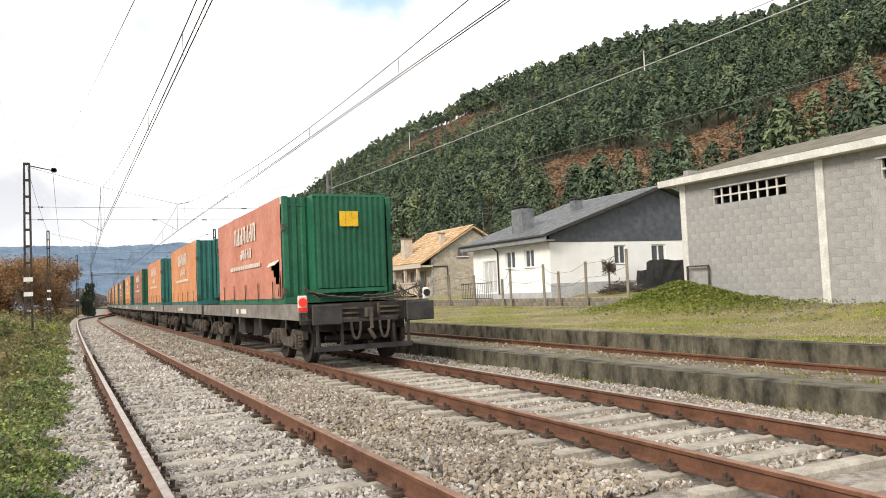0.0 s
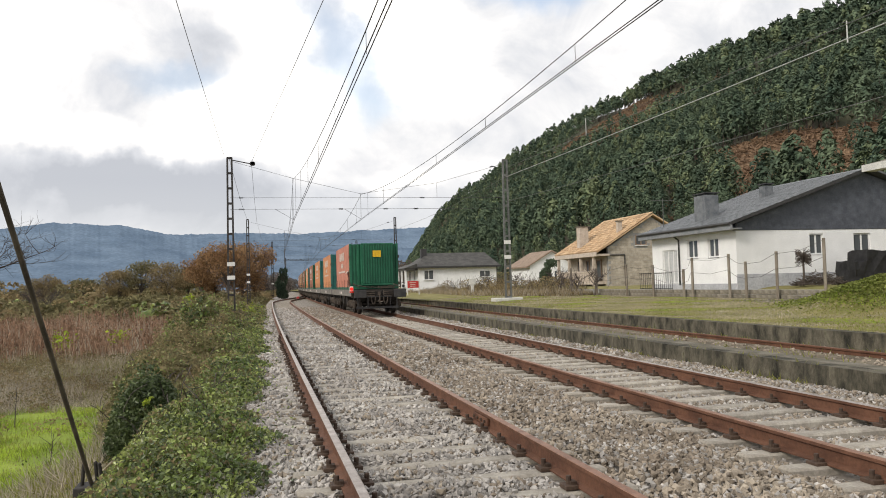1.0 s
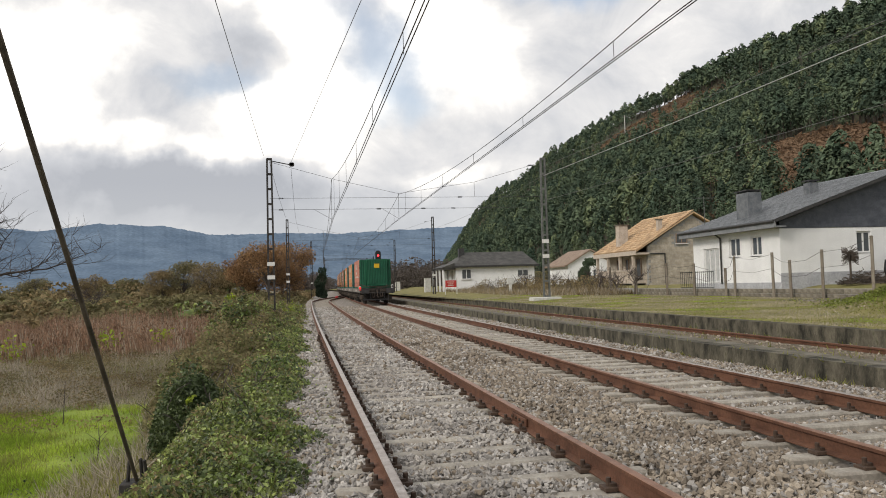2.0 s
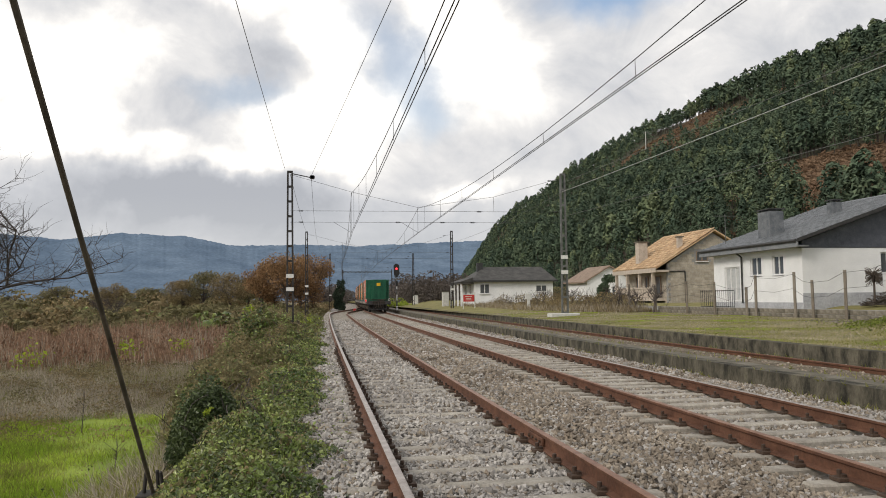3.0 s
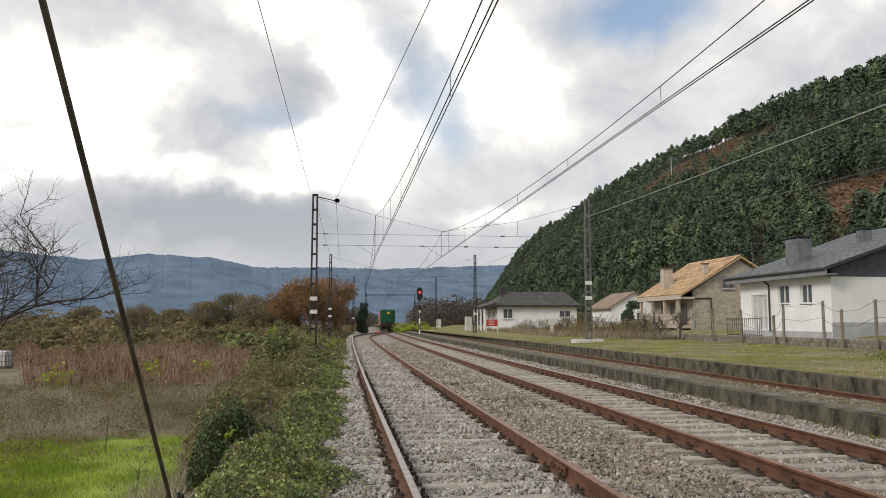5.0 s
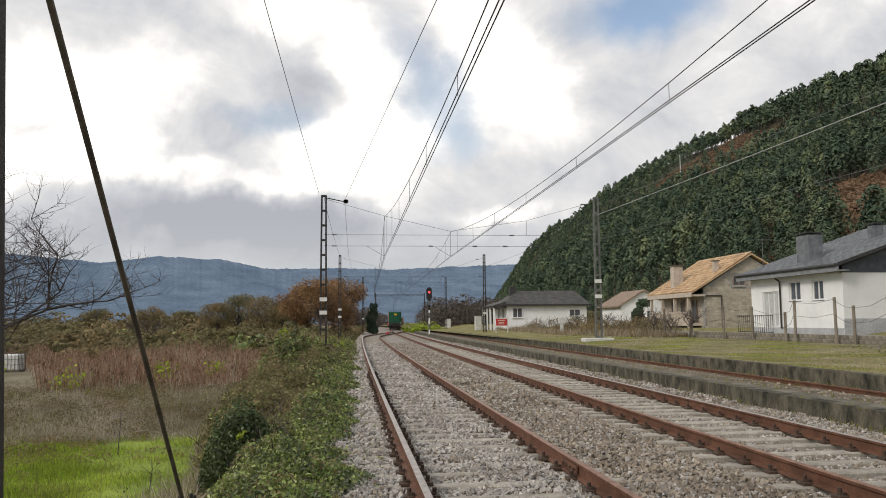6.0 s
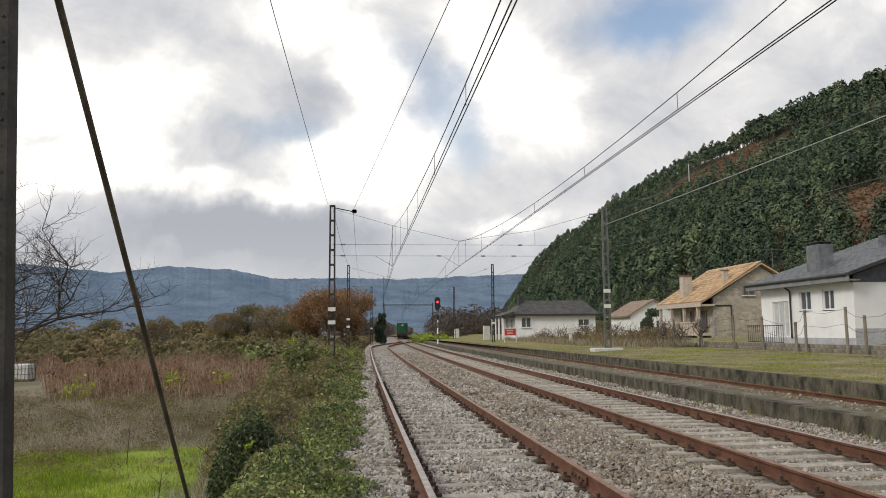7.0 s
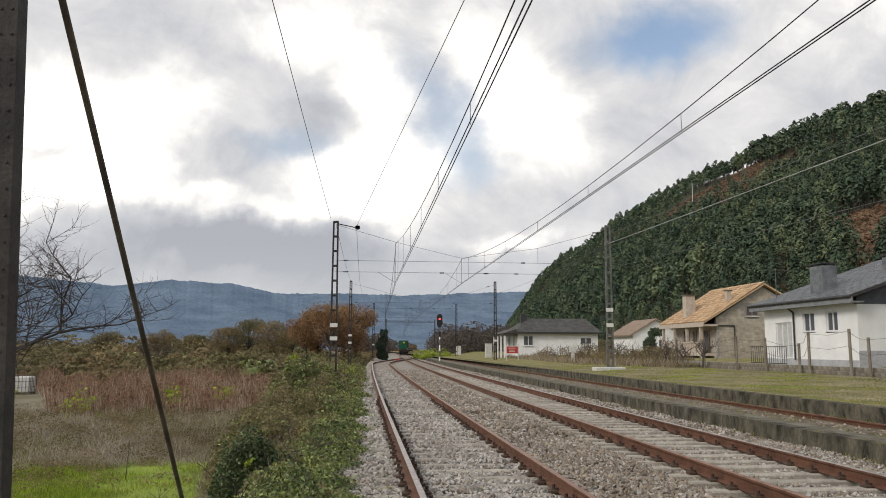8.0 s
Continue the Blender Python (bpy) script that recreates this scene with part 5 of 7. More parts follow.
h = empty("station_sign", 15.2, 79, 0.1, "small red sign board on two white posts", "sign")
for dx in (-0.55, 0.65):
    bm = bm_new()
    rod(bm, (dx, 0, 0), (dx, 0, 1.9), 0.045, 8)
    part("post", bm, M["paleconc"], h)
bm = bm_new()
box(bm, -0.55, 0.6, -0.06, -0.03, 0.95, 1.65)
board = part("board", bm, M["redsign"], h)
for zz, w in ((1.45, 0.7), (1.25, 0.55), (1.1, 0.6)):
    bm = bm_new()
    box(bm, -w / 2, w / 2, -0.068, -0.062, zz, zz + 0.06)
    part("writing_bar", bm, M["lettering"], board)

h = empty("white_post", 17.6, 64.5, 0.3, "white concrete marker post with a wide head", "post")
bm = bm_new()
box(bm, -0.13, 0.13, -0.08, 0.08, -0.3, 1.3)
box(bm, -0.28, 0.28, -0.1, 0.1, 0.95, 1.45)
part("body", bm, M["paleconc"], h, bevel=0.03)


# ---------- train ----------
def wagon():
    """Flat wagon whose rear headstock is at y = 0; it runs towards +y. Its deck is 12.3 m long."""
    w = empty("flat_wagon", 0, 0, 0, "grimy grey flat container wagon on two bogies", "wagon", "train wagons")
    L = 12.25
    for s in (-1, 1):
        bm = bm_new()
        box(bm, s * 1.28 - 0.06, s * 1.28 + 0.06, 0, L, 0.92, 1.23)
        box(bm, s * 1.25 - 0.1, s * 1.25 + 0.1, 0.0, L, 0.91, 0.94)
        part("side_sill", bm, M["wagon"], w)
    bm = bm_new()
    box(bm, -1.22, 1.22, 0.15, L - 0.15, 1.10, 1.20)
    for k in range(8):
        box(bm, -1.22, 1.22, 0.6 + k * 1.5, 0.75 + k * 1.5, 0.88, 1.10)
    part("deck", bm, M["grime"], w)
    bm = bm_new()
    box(bm, -0.25, 0.25, 0.1, L - 0.1, 0.72, 0.95)
    for y in (4.6, 6.6):
        box(bm, -1.1, -0.5, y, y + 0.9, 0.45, 0.85)
    part("centre_sill", bm, M["grime"], w)
    for y0, s in ((0.0, -1), (L, 1)):
        bm = bm_new()
        a, b = sorted((y0, y0 - s * 0.14))
        box(bm, -1.36, 1.36, a, b, 0.83, 1.22)
        part("headstock", bm, M["grime"], w)
        for x in (-0.97, 0.97):
            bm = bm_new()
            rod(bm, (x, y0, 1.03), (x, y0 + s * 0.42, 1.03), 0.11, 12)
            box(bm, x - 0.17, x + 0.17, min(y0, y0 + s * 0.05), max(y0, y0 + s * 0.05), 0.86, 1.20)
            buf = part("buffer", bm, M["grime"], w)
            bm = bm_new()
            a, b = sorted((y0 + s * 0.42, y0 + s * 0.47))
            box(bm, x - 0.30, x + 0.30, a, b, 0.82, 1.21)
            part("buffer_head", bm, M["buffer"], buf, bevel=0.02)
        bm = bm_new()
        beam(bm, (0, y0, 1.02), (0, y0 + s * 0.2, 1.02), 0.12, 0.18)
        beam(bm, (0, y0 + s * 0.2, 1.1), (0, y0 + s * 0.24, 0.7), 0.05, 0.06)
        rod(bm, (-0.06, y0 + s * 0.24, 0.7), (0.06, y0 + s * 0.24, 0.5), 0.04, 6)
        part("coupling", bm, M["gear"], w)
        bm = bm_new()
        for dx in (0.3, -0.3):
            for a in range(6):
                t0, t1 = a * math.pi / 6, (a + 1) * math.pi / 6
                rod(bm, (dx + 0.1 * math.cos(t0), y0 + s * 0.16, 0.85 - 0.35 * math.sin(t0)), (dx + 0.1 * math.cos(t1), y0 + s * 0.16, 0.85 - 0.35 * math.sin(t1)), 0.028, 6)
        part("brake_hose", bm, M["gear"], w)
        bm = bm_new()
        for dx in (-1.05, 0.88, -0.55, 0.55):
            beam(bm, (dx, y0 + s * 0.02, 0.85), (dx, y0 + s * 0.02, 0.34), 0.05, 0.05)
        box(bm, -1.12, 0.95, min(y0, y0 + s * 0.06), max(y0, y0 + s * 0.06), 0.29, 0.39)
        box(bm, -0.62, 0.62, min(y0, y0 + s * 0.1), max(y0, y0 + s * 0.1), 0.84, 0.9)
        part("step_bar", bm, M["buffer"], w)
        # dark boxes added to fill the underframe as shade, with brake levers and rod
        bm = bm_new()
        a, b = sorted((y0 - s * 0.25, y0 - s * 0.8))
        box(bm, -0.9, 0.9, a, b, 0.66, 0.9)
        for dx in (-0.6, -0.2, 0.35, 0.7):
            beam(bm, (dx, a + 0.1, 0.70), (dx * 0.6, b, 0.38), 0.07, 0.05)
        rod(bm, (-0.75, a + 0.2, 0.52), (0.75, a + 0.2, 0.52), 0.06, 8)
        box(bm, -0.5, 0.5, a, b, 0.9, 1.1)
        part("brake_gear_and_dark_fill", bm, M["grime"], w)
        for dx in (-0.42, 0.45):
            bm = bm_new()
            a, b = sorted((y0 + s * 0.002, y0 + s * 0.05))
            for zz in (0.9, 1.0, 1.1):
                box(bm, dx - 0.22, dx + 0.22, a, b, zz, zz + 0.035)
            box(bm, dx - 0.24, dx - 0.2, a, b, 0.86, 1.2)
            part("grab_plate", bm, M["gear"], w)
    for yc in (2.1, 10.15):
        for s in (-1, 1):
            bm = bm_new()
            pts = [(yc - 1.35, 0.50), (yc - 1.35, 0.66), (yc - 0.5, 0.70), (yc - 0.3, 0.52), (yc + 0.3, 0.52), (yc + 0.5, 0.70), (yc + 1.35, 0.66), (yc + 1.35, 0.50), (yc + 0.6, 0.45), (yc + 0.3, 0.32), (yc - 0.3, 0.32), (yc - 0.6, 0.45)]
            extrude_poly(bm, [(s * 1.02, a, b) for a, b in pts], (s * 0.1, 0, 0))
            bog = part("bogie_frame", bm, M["gear"], w)
            for ya in (yc - 0.9, yc + 0.9):
                bm = bm_new()
                box(bm, s * 1.08 - 0.12, s * 1.08 + 0.12, ya - 0.16, ya + 0.16, 0.3, 0.62)
                rod(bm, (s * 1.18, ya, 0.46), (s * 1.26, ya, 0.46), 0.13, 12)
                part("axle_box", bm, M["gear"], bog)
                for dy in (-0.27, 0.27):
                    bm = bm_new()
                    for k in range(5):
                        rod(bm, (s * 1.1, ya + dy, 0.36 + k * 0.06), (s * 1.1, ya + dy, 0.395 + k * 0.06), 0.085, 10)
                    rod(bm, (s * 1.1, ya + dy, 0.33), (s * 1.1, ya + dy, 0.68), 0.05, 8)
                    part("coil_spring", bm, M["gear"], bog)
        for ya in (yc - 0.9, yc + 0.9):
            for s in (-1, 1):
                bm = bm_new()
                rod(bm, (s * 0.80, ya, 0.46), (s * 0.935, ya, 0.46), 0.46, 28)
                rod(bm, (s * 0.77, ya, 0.46), (s * 0.80, ya, 0.46), 0.49, 28)
                part("wheel", bm, M["grime"], w)
            bm = bm_new()
            rod(bm, (-0.8, ya, 0.46), (0.8, ya, 0.46), 0.08, 10)
            part("axle", bm, M["grime"], w)
    bm = bm_new()
    for k in range(5):
        y = 1.2 + k * 2.4
        box(bm, -1.36, -1.342, y, y + 0.05, 0.72, 0.92)
        box(bm, 1.342, 1.36, y, y + 0.05, 0.72, 0.92)
    part("lashing_hook", bm, M["gear"], w)
    bm = bm_new()
    box(bm, -1.346, -1.342, 5.2, 5.9, 1.0, 1.12)
    box(bm, -1.346, -1.342, 6.2, 6.5, 0.98, 1.12)
    part("marking_bar", bm, M["lettering"], w, "faded white marking bars")
    return w


def ribbed(bm, x0, x1, y, z0, z1, depth=0.045, pitch=0.27, axis="x", out=-1):
    """A folded steel sheet along x at y (axis 'x'), or along y at x (axis 'y')."""
    n = max(2, int(round((x1 - x0) / pitch)))
    p = (x1 - x0) / n
    pts = []
    for k in range(n):
        a = x0 + k * p
        pts += [(a, 0), (a + p * 0.38, 0), (a + p * 0.5, 1), (a + p * 0.88, 1)]
    pts.append((x1, 0))
    lo, hi = [], []
    for a, d in pts:
        c = (a, y + out * depth * d) if axis == "x" else (y + out * depth * d, a)
        lo.append(bm.verts.new((*c, z0)))
        hi.append(bm.verts.new((*c, z1)))
    for i in range(len(pts) - 1):
        bm.faces.new((lo[i], lo[i + 1], hi[i + 1], hi[i]))


def container(paint, sheet, placard, torn, label):
    """Steel container with tarpaulin sides: rear end at y = 0 (its narrow bulkhead box reaches to -0.4), 8 m long."""
    c = empty("tarpaulin_container", 0, 0, 0, label, "container", "containers on the train")
    z0, z1, L, hw = 1.24, 3.56, 7.95, 1.25
    bm = bm_new()
    box(bm, -hw, hw, 0.0, L, z0, z0 + 0.14)
    box(bm, -hw + 0.04, hw - 0.04, 0.04, L - 0.04, z1 - 0.22, z1 - 0.16)
    part("base_frame", bm, paint, c)
    for sx in (-1, 1):
        for y in (0.0, L - 0.14):
            bm = bm_new()
            box(bm, sx * hw - (0.12 if sx > 0 else 0), sx * hw + (0 if sx > 0 else 0.12), y, y + 0.14, z0 + 0.14, z1)
            post = part("corner_post", bm, paint, c, bevel=0.01)
            for zz in (z0 + 0.2, z1 - 0.75):
                bm = bm_new()
                box(bm, sx * (hw + 0.01) - 0.03, sx * (hw + 0.01) + 0.03, y - 0.06 if y < 1 else y + 0.1, y + 0.04 if y < 1 else y + 0.2, zz, zz + 0.14)
                part("lashing_ring", bm, M["gear"], post)
    for y, s in ((0.06, -1), (L - 0.06, 1)):
        bm = bm_new()
        ribbed(bm, -hw + 0.12, hw - 0.12, y, z0 + 0.14, z1 - 0.02, 0.03, 0.2, "x", s)
        part("end_wall", bm, paint, c)
        left, right = (-0.66, 0.92) if s < 0 else (-0.92, 0.66)
        yb = y + s * 0.40
        bm = bm_new()
        ribbed(bm, left, right, yb, z0 + 0.30, z1 - 0.04, 0.036, 0.137, "x", s)
        e = part("end_bulkhead", bm, paint, c)
        for x in (left, right):
            bm = bm_new()
            a, b = sorted((y, yb))
            box(bm, x - 0.03, x + 0.03, a, b, z0 + 0.28, z1 - 0.05)
            part("side_plate", bm, paint, e)
        for za, zb in ((z1 - 0.05, z1), (z0 + 0.2, z0 + 0.28)):
            bm = bm_new()
            a, b = sorted((y, yb + s * 0.03))
            box(bm, left - 0.03, right + 0.03, a, b, za, zb)
            part("edge_rail", bm, paint, e)
        if placard and s < 0:
            bm = bm_new()
            for k in range(3):
                box(bm, -0.11 + k * 0.142, 0.025 + k * 0.142, yb - 0.075, yb - 0.06, 2.86, 3.19)
            part("placard", bm, M["yellow"], e, "yellow placard plate")
    for sx in (-1, 1):
        # slightly slack tarpaulin, torn open at a lower rear corner
        ys = [0.14 + (L - 0.28) * k / 40 for k in range(41)]
        zs = [z0 + 0.12 + (z1 - z0 - 0.12) * k / 14 for k in range(15)]
        grid = [[(sx * (hw + 0.012 + 0.018 * noise.noise(Vector((y * 0.9, z * 1.2, sx + (3 if torn else 7)))) + 0.006 * math.sin(y * 4)), y, z) for y in ys] for z in zs]
        bm = bm_new()
        vs = [[bm.verts.new(p) for p in row] for row in grid]
        for i in range(14):
            for j in range(40):
                if torn and sx < 0 and 2 <= i <= 4 and 1 <= j <= i:
                    continue
                bm.faces.new((vs[i][j], vs[i][j + 1], vs[i + 1][j + 1], vs[i + 1][j]))
        cur = part("side_tarpaulin", bm, sheet, c, smooth=True)
        if torn and sx < 0:
            bm = bm_new()
            flap = [(-hw - 0.03, 0.30, 2.20), (-hw - 0.04, 1.15, 2.16), (-hw - 0.13, 1.05, 2.07), (-hw - 0.11, 0.42, 2.10)]
            extrude_poly(bm, flap, (0.006, 0, -0.012))
            flap = [(-hw - 0.03, 0.33, 1.72), (-hw - 0.03, 0.20, 1.98), (-hw - 0.12, 0.16, 1.42), (-hw - 0.05, 0.36, 1.40)]
            extrude_poly(bm, flap, (0.008, 0.008, 0))
            part("torn_flap", bm, M["lettering"], cur, "torn flap showing its pale lining")
        x = sx * (hw + 0.04)
        for z, h, a, b, n in ((2.80, 0.44, 2.55, 5.25, 7), (2.40, 0.24, 3.1, 4.5, 5), (2.14, 0.10, 2.1, 5.9, 16)):
            p = (b - a) / n
            for k in range(n):
                bm = bm_new()
                box(bm, min(x, x + sx * 0.004), max(x, x + sx * 0.004), a + k * p, a + k * p + p * (0.34 if n < 10 else 0.7), z, z + h)
                if n < 10:
                    up = z + h * (0.84, 0.42, 0.0)[k % 3]
                    box(bm, min(x, x + sx * 0.004), max(x, x + sx * 0.004), a + k * p + p * 0.34, a + k * p + p * 0.76, up, up + h * 0.16)
                    box(bm, min(x, x + sx * 0.004), max(x, x + sx * 0.004), a + k * p + p * 0.58, a + k * p + p * 0.76, z + h * 0.2 * (k % 2), up - 0.002 if up > z + 0.1 else z + h * 0.7)
                part("lettering_bar", bm, M["lettering"], cur, "worn white lettering shape")
        for k in range(5):
            bm = bm_new()
            beam(bm, (sx * (hw + 0.045), 0.9 + k * 1.5, z0 + 0.05), (sx * (hw + 0.045), 0.9 + k * 1.5, z0 + 0.5), 0.012, 0.05)
            part("strap", bm, M["black"], c)
    if torn:
        bm = bm_new()
        box(bm, -hw + 0.3, hw - 0.3, 0.3, L - 0.3, z0 + 0.14, z1 - 0.3)
        part("load", bm, M["black"], c, "dark load inside")
    return c


def lashing_chain():
    """Rusty chains slung across the wagon end under the container."""
    h = empty("lashing_chain", 0, 0, 0, "tangled rusty lashing chains across the wagon end", "chain")
    rng = random.Random(6)
    for k, (x0, x1, z0, z1, dip) in enumerate(((-1.25, 0.0, 1.50, 1.34, 0.06), (0.0, 1.25, 1.36, 1.52, 0.05), (-1.25, -0.9, 1.55, 1.28, 0.0), (0.75, 1.35, 1.5, 1.3, 0.08), (-0.1, 0.9, 1.3, 1.36, 0.02), (0.1, 0.8, 1.26, 1.3, 0.0))):
        bm = bm_new()
        n = 16
        pts = [Vector((x0 + (x1 - x0) * i / n, rng.uniform(-0.03, 0.03), z0 + (z1 - z0) * i / n - dip * 4 * (i / n) * (1 - i / n) + rng.uniform(-0.012, 0.012))) for i in range(n + 1)]
        for a, b in zip(pts, pts[1:]):
            rod(bm, a, b, rng.uniform(0.012, 0.024), 5)
        part("chain_run", bm, M["gear"], h)
    return h


TRAIN = []
first_wagon = wagon()
kinds = [container(M["green"], M["curtain"], True, True, "green steel container with torn faded red tarpaulin sides"),
         container(M["teal"], M["curtain2"], False, False, "teal steel container with orange tarpaulin sides"),
         container(M["green"], M["curtain3"], False, False, "green steel container with dull brown tarpaulin sides")]
for k in range(18):
    w = first_wagon if k == 0 else copy_thing(first_wagon, pose(5.46, 20 + k * 12.5, 0))
    i = 0 if k == 0 else (1, 1, 2, 1, 2)[(k - 1) % 5]
    used = (0, 1, 3)
    c = kinds[i] if k in used else copy_thing(kinds[i], pose(5.46, 20 + k * 12.5, 0))
    TRAIN.append((w, 14.85 + k * 12.45, 0.0))
    TRAIN.append((c, 14.85 + k * 12.45 + 1.62, 0.0))
lamp = empty("tail_lamp_board", 4.1, 14.7, 0, "white framed red tail lamp board hung on the last wagon", "tail lamp")
bm = bm_new()
box(bm, -0.095, 0.095, -0.04, 0.0, 1.07, 1.40)
part("board", bm, M["lettering"], lamp, bevel=0.02)
bm = bm_new()
rod(bm, (0, -0.07, 1.27), (0, -0.04, 1.27), 0.085, 16)
part("lens", bm, M["taillight"], lamp, "red round lens")
bm = bm_new()
box(bm, -0.095, 0.095, -0.052, -0.042, 1.085, 1.165)
part("reflector", bm, M["redpaint"], lamp, "red reflector")
TRAIN.append((lamp, 14.74, -1.36))
lamp2 = empty("spare_lamp_bracket", 6.5, 14.7, 0, "grey lamp with dark lens on the wagon end", "tail lamp")
bm = bm_new()
box(bm, -0.075, 0.075, -0.06, 0.0, 1.22, 1.47)
part("board", bm, M["paleconc"], lamp2, bevel=0.03)
bm = bm_new()
rod(bm, (0, -0.09, 1.36), (0, -0.06, 1.36), 0.07, 14)
part("lens", bm, M["black"], lamp2)
TRAIN.append((lamp2, 14.5, 1.14))
TRAIN.append((lashing_chain(), 14.97, 0.0))
SPEED = 23.3


def motions():
    """The whole train runs away along the bend at an even speed."""
    for ob, y0, side in TRAIN:
        rows = []
        for k in range(9):
            y = y0 + SPEED * k
            a = math.atan(y / R_CURVE)
            rows.append((float(k), pose(main_x(y) + side * math.cos(a), y - side * math.sin(a), 0, 0, 0, -math.degrees(a))))
        walk(ob, rows)


# ---------- loose stone ----------
def build_ballast():
    rng = np.random.default_rng(21)
    octa = np.array([(1, 0, 0), (-1, 0, 0), (0, 1, 0), (0, -1, 0), (0, 0, 1), (0, 0, -1)], float)
    tri = np.array([(0, 2, 4), (2, 1, 4), (1, 3, 4), (3, 0, 4), (2, 0, 5), (1, 2, 5), (3, 1, 5), (0, 3, 5)])
    vs, fs, k0 = [], [], 0
    vs2, fs2, k2 = [], [], 0
    for y0, y1, dens, lo, hi in ((4.8, 9.0, 820, 0.019, 0.040), (9.0, 15.0, 560, 0.022, 0.044), (15, 30, 190, 0.035, 0.06), (30, 62, 70, 0.05, 0.08)):
        n = int((y1 - y0) * 9.3 * dens)
        y = rng.uniform(y0, y1, n)
        x = rng.uniform(-1.35, 7.78, n)
        c1 = 1.555 - 0.005 * y
        keep = np.ones(n, bool)
        for c in (c1, np.full(n, 5.46)):
            for s in (-0.8675, 0.8675):
                keep &= np.abs(x - c - s) > 0.10
        # the shoulder towards the bank thins out
        keep &= (x > -0.35) | (rng.random(n) < np.clip(1.0 + (x + 0.35) * 1.3, 0, 1))
        ph = np.mod(y + 12.0 - 0.3 + 0.3, 0.6) - 0.3                       # distance from the middle of a sleeper
        on1 = (np.abs(ph) < 0.10) & (np.abs(x - c1) < 1.3)
        on2 = (np.abs(ph) < 0.125) & (np.abs(x - 5.46) < 1.3)
        keep &= ~(on2 & (rng.random(n) < 0.97)) & ~(on1 & (np.abs(x - c1) > 0.22) & (rng.random(n) < 0.9))
        x, y = x[keep], y[keep]
        c1 = 1.555 - 0.005 * y
        n = len(x)
        z = -0.205 + 0.018 * np.sin(x * 3.1 + y * 1.7) + rng.uniform(-0.02, 0.02, n)
        z += np.where(np.abs(x - c1) < 1.5, 0.012, 0.0) + np.where(np.abs(x - 5.46) < 1.25, -0.022, 0.0)
        z += np.where((x > 2.9) & (x < 3.7), 0.03, 0.0)
        z -= np.clip(-0.35 - x, 0, 2) * 0.30
        bx = y * y / (2 * R_CURVE)
        sz = rng.uniform(lo, hi, n)
        sizes = np.stack([sz * rng.uniform(0.8, 1.3, n), sz * rng.uniform(0.7, 1.1, n), sz * rng.uniform(0.5, 0.85, n)], 1)
        turns = random_turns(rng, n)
        pl = np.stack([x + bx, y, z], 1)
        warm = (rng.random(n) < np.where((x > 2.4) & (x < 4.6), 0.75, np.where(x > 4.6, 0.5, 0.15)))
        for m, lst_v, lst_f in ((~warm, vs, fs), (warm, vs2, fs2)):
            nn = int(m.sum())
            base = octa
            v, f = scatter(base, tri, pl[m], turns[m], sizes[m])
            v = v + rng.normal(0, 0.16, v.shape) * np.repeat(sz[m], 6)[:, None]
            if lst_v is vs:
                lst_f.append(f + k0); k0 += len(v)
            else:
                lst_f.append(f + k2); k2 += len(v)
            lst_v.append(v)
    stuff("ballast_stones", np_mesh("ballast_stones", np.concatenate(vs), np.concatenate(fs), M["stone"]), "loose grey crushed stone between the rails", "ballast")
    stuff("brown_ballast_stones", np_mesh("brown_ballast_stones", np.concatenate(vs2), np.concatenate(fs2), M["stone2"]), "loose brownish crushed stone between the tracks", "ballast")
    # pebbles and dust on the platform side
    n = 9000
    y = 5 + 45 * rng.random(n) ** 1.6
    x = np.where(rng.random(n) < 0.5, rng.uniform(6.6, 7.8, n), rng.uniform(8.5, 11.35, n))
    keep = (np.abs(x - 9.75 + 0.8675) > 0.06) & (np.abs(x - 9.75 - 0.8675) > 0.1)
    x, y = x[keep], y[keep]
    z = np.where(x < 8, -0.21, np.where(x < 9.7, -0.01, -0.105))
    sz = rng.uniform(0.015, 0.045, len(x))
    v, f = scatter(octa, tri, np.stack([x + y * y / (2 * R_CURVE), y, z], 1), random_turns(rng, len(x)), np.stack([sz, sz, sz * 0.7], 1))
    stuff("platform_pebbles", np_mesh("platform_pebbles", v, f, M["stone2"]), "scattered pebbles along the platform track", "pebbles")


build_ballast()


# ---------- plants left of the line ----------
BUMPS = [  # x, y, half widths, height over the ground
    (-1.60, 11.4, 0.49, 0.80, 0.84), (-2.2, 16.8, 0.9, 2.4, 0.95), (-1.5, 20.5, 0.9, 2.5, 0.70), (-2.6, 23.5, 1.1, 2.8, 1.2),
    (-1.4, 28.0, 0.9, 3.0, 0.8), (-2.6, 33.0, 1.2, 3.5, 1.9), (-2.2, 39.0, 1.2, 3.0, 1.3), (-1.9, 13.6, 0.7, 1.3, 0.55), (-2.6, 48.0, 1.2, 5.0, 1.2), (-2.4, 60.0, 1.2, 8.0, 1.1)]


def ragged(x, y):
    """Uneven growth between about -1 and 1, at three sizes, as arrays."""
    return 0.45 * np.sin(2.1 * x + 1.3 * y + 1.7 * np.sin(0.9 * y)) * np.sin(1.15 * y - 0.8 * x) + 0.35 * np.sin(5.3 * x - 2.9 * y + 1.3 * np.sin(2.3 * x)) * np.sin(3.7 * y + 2.2 * x) + 0.25 * np.sin(9.7 * x + 4.1 * y) * np.sin(8.3 * y - 6.1 * x)


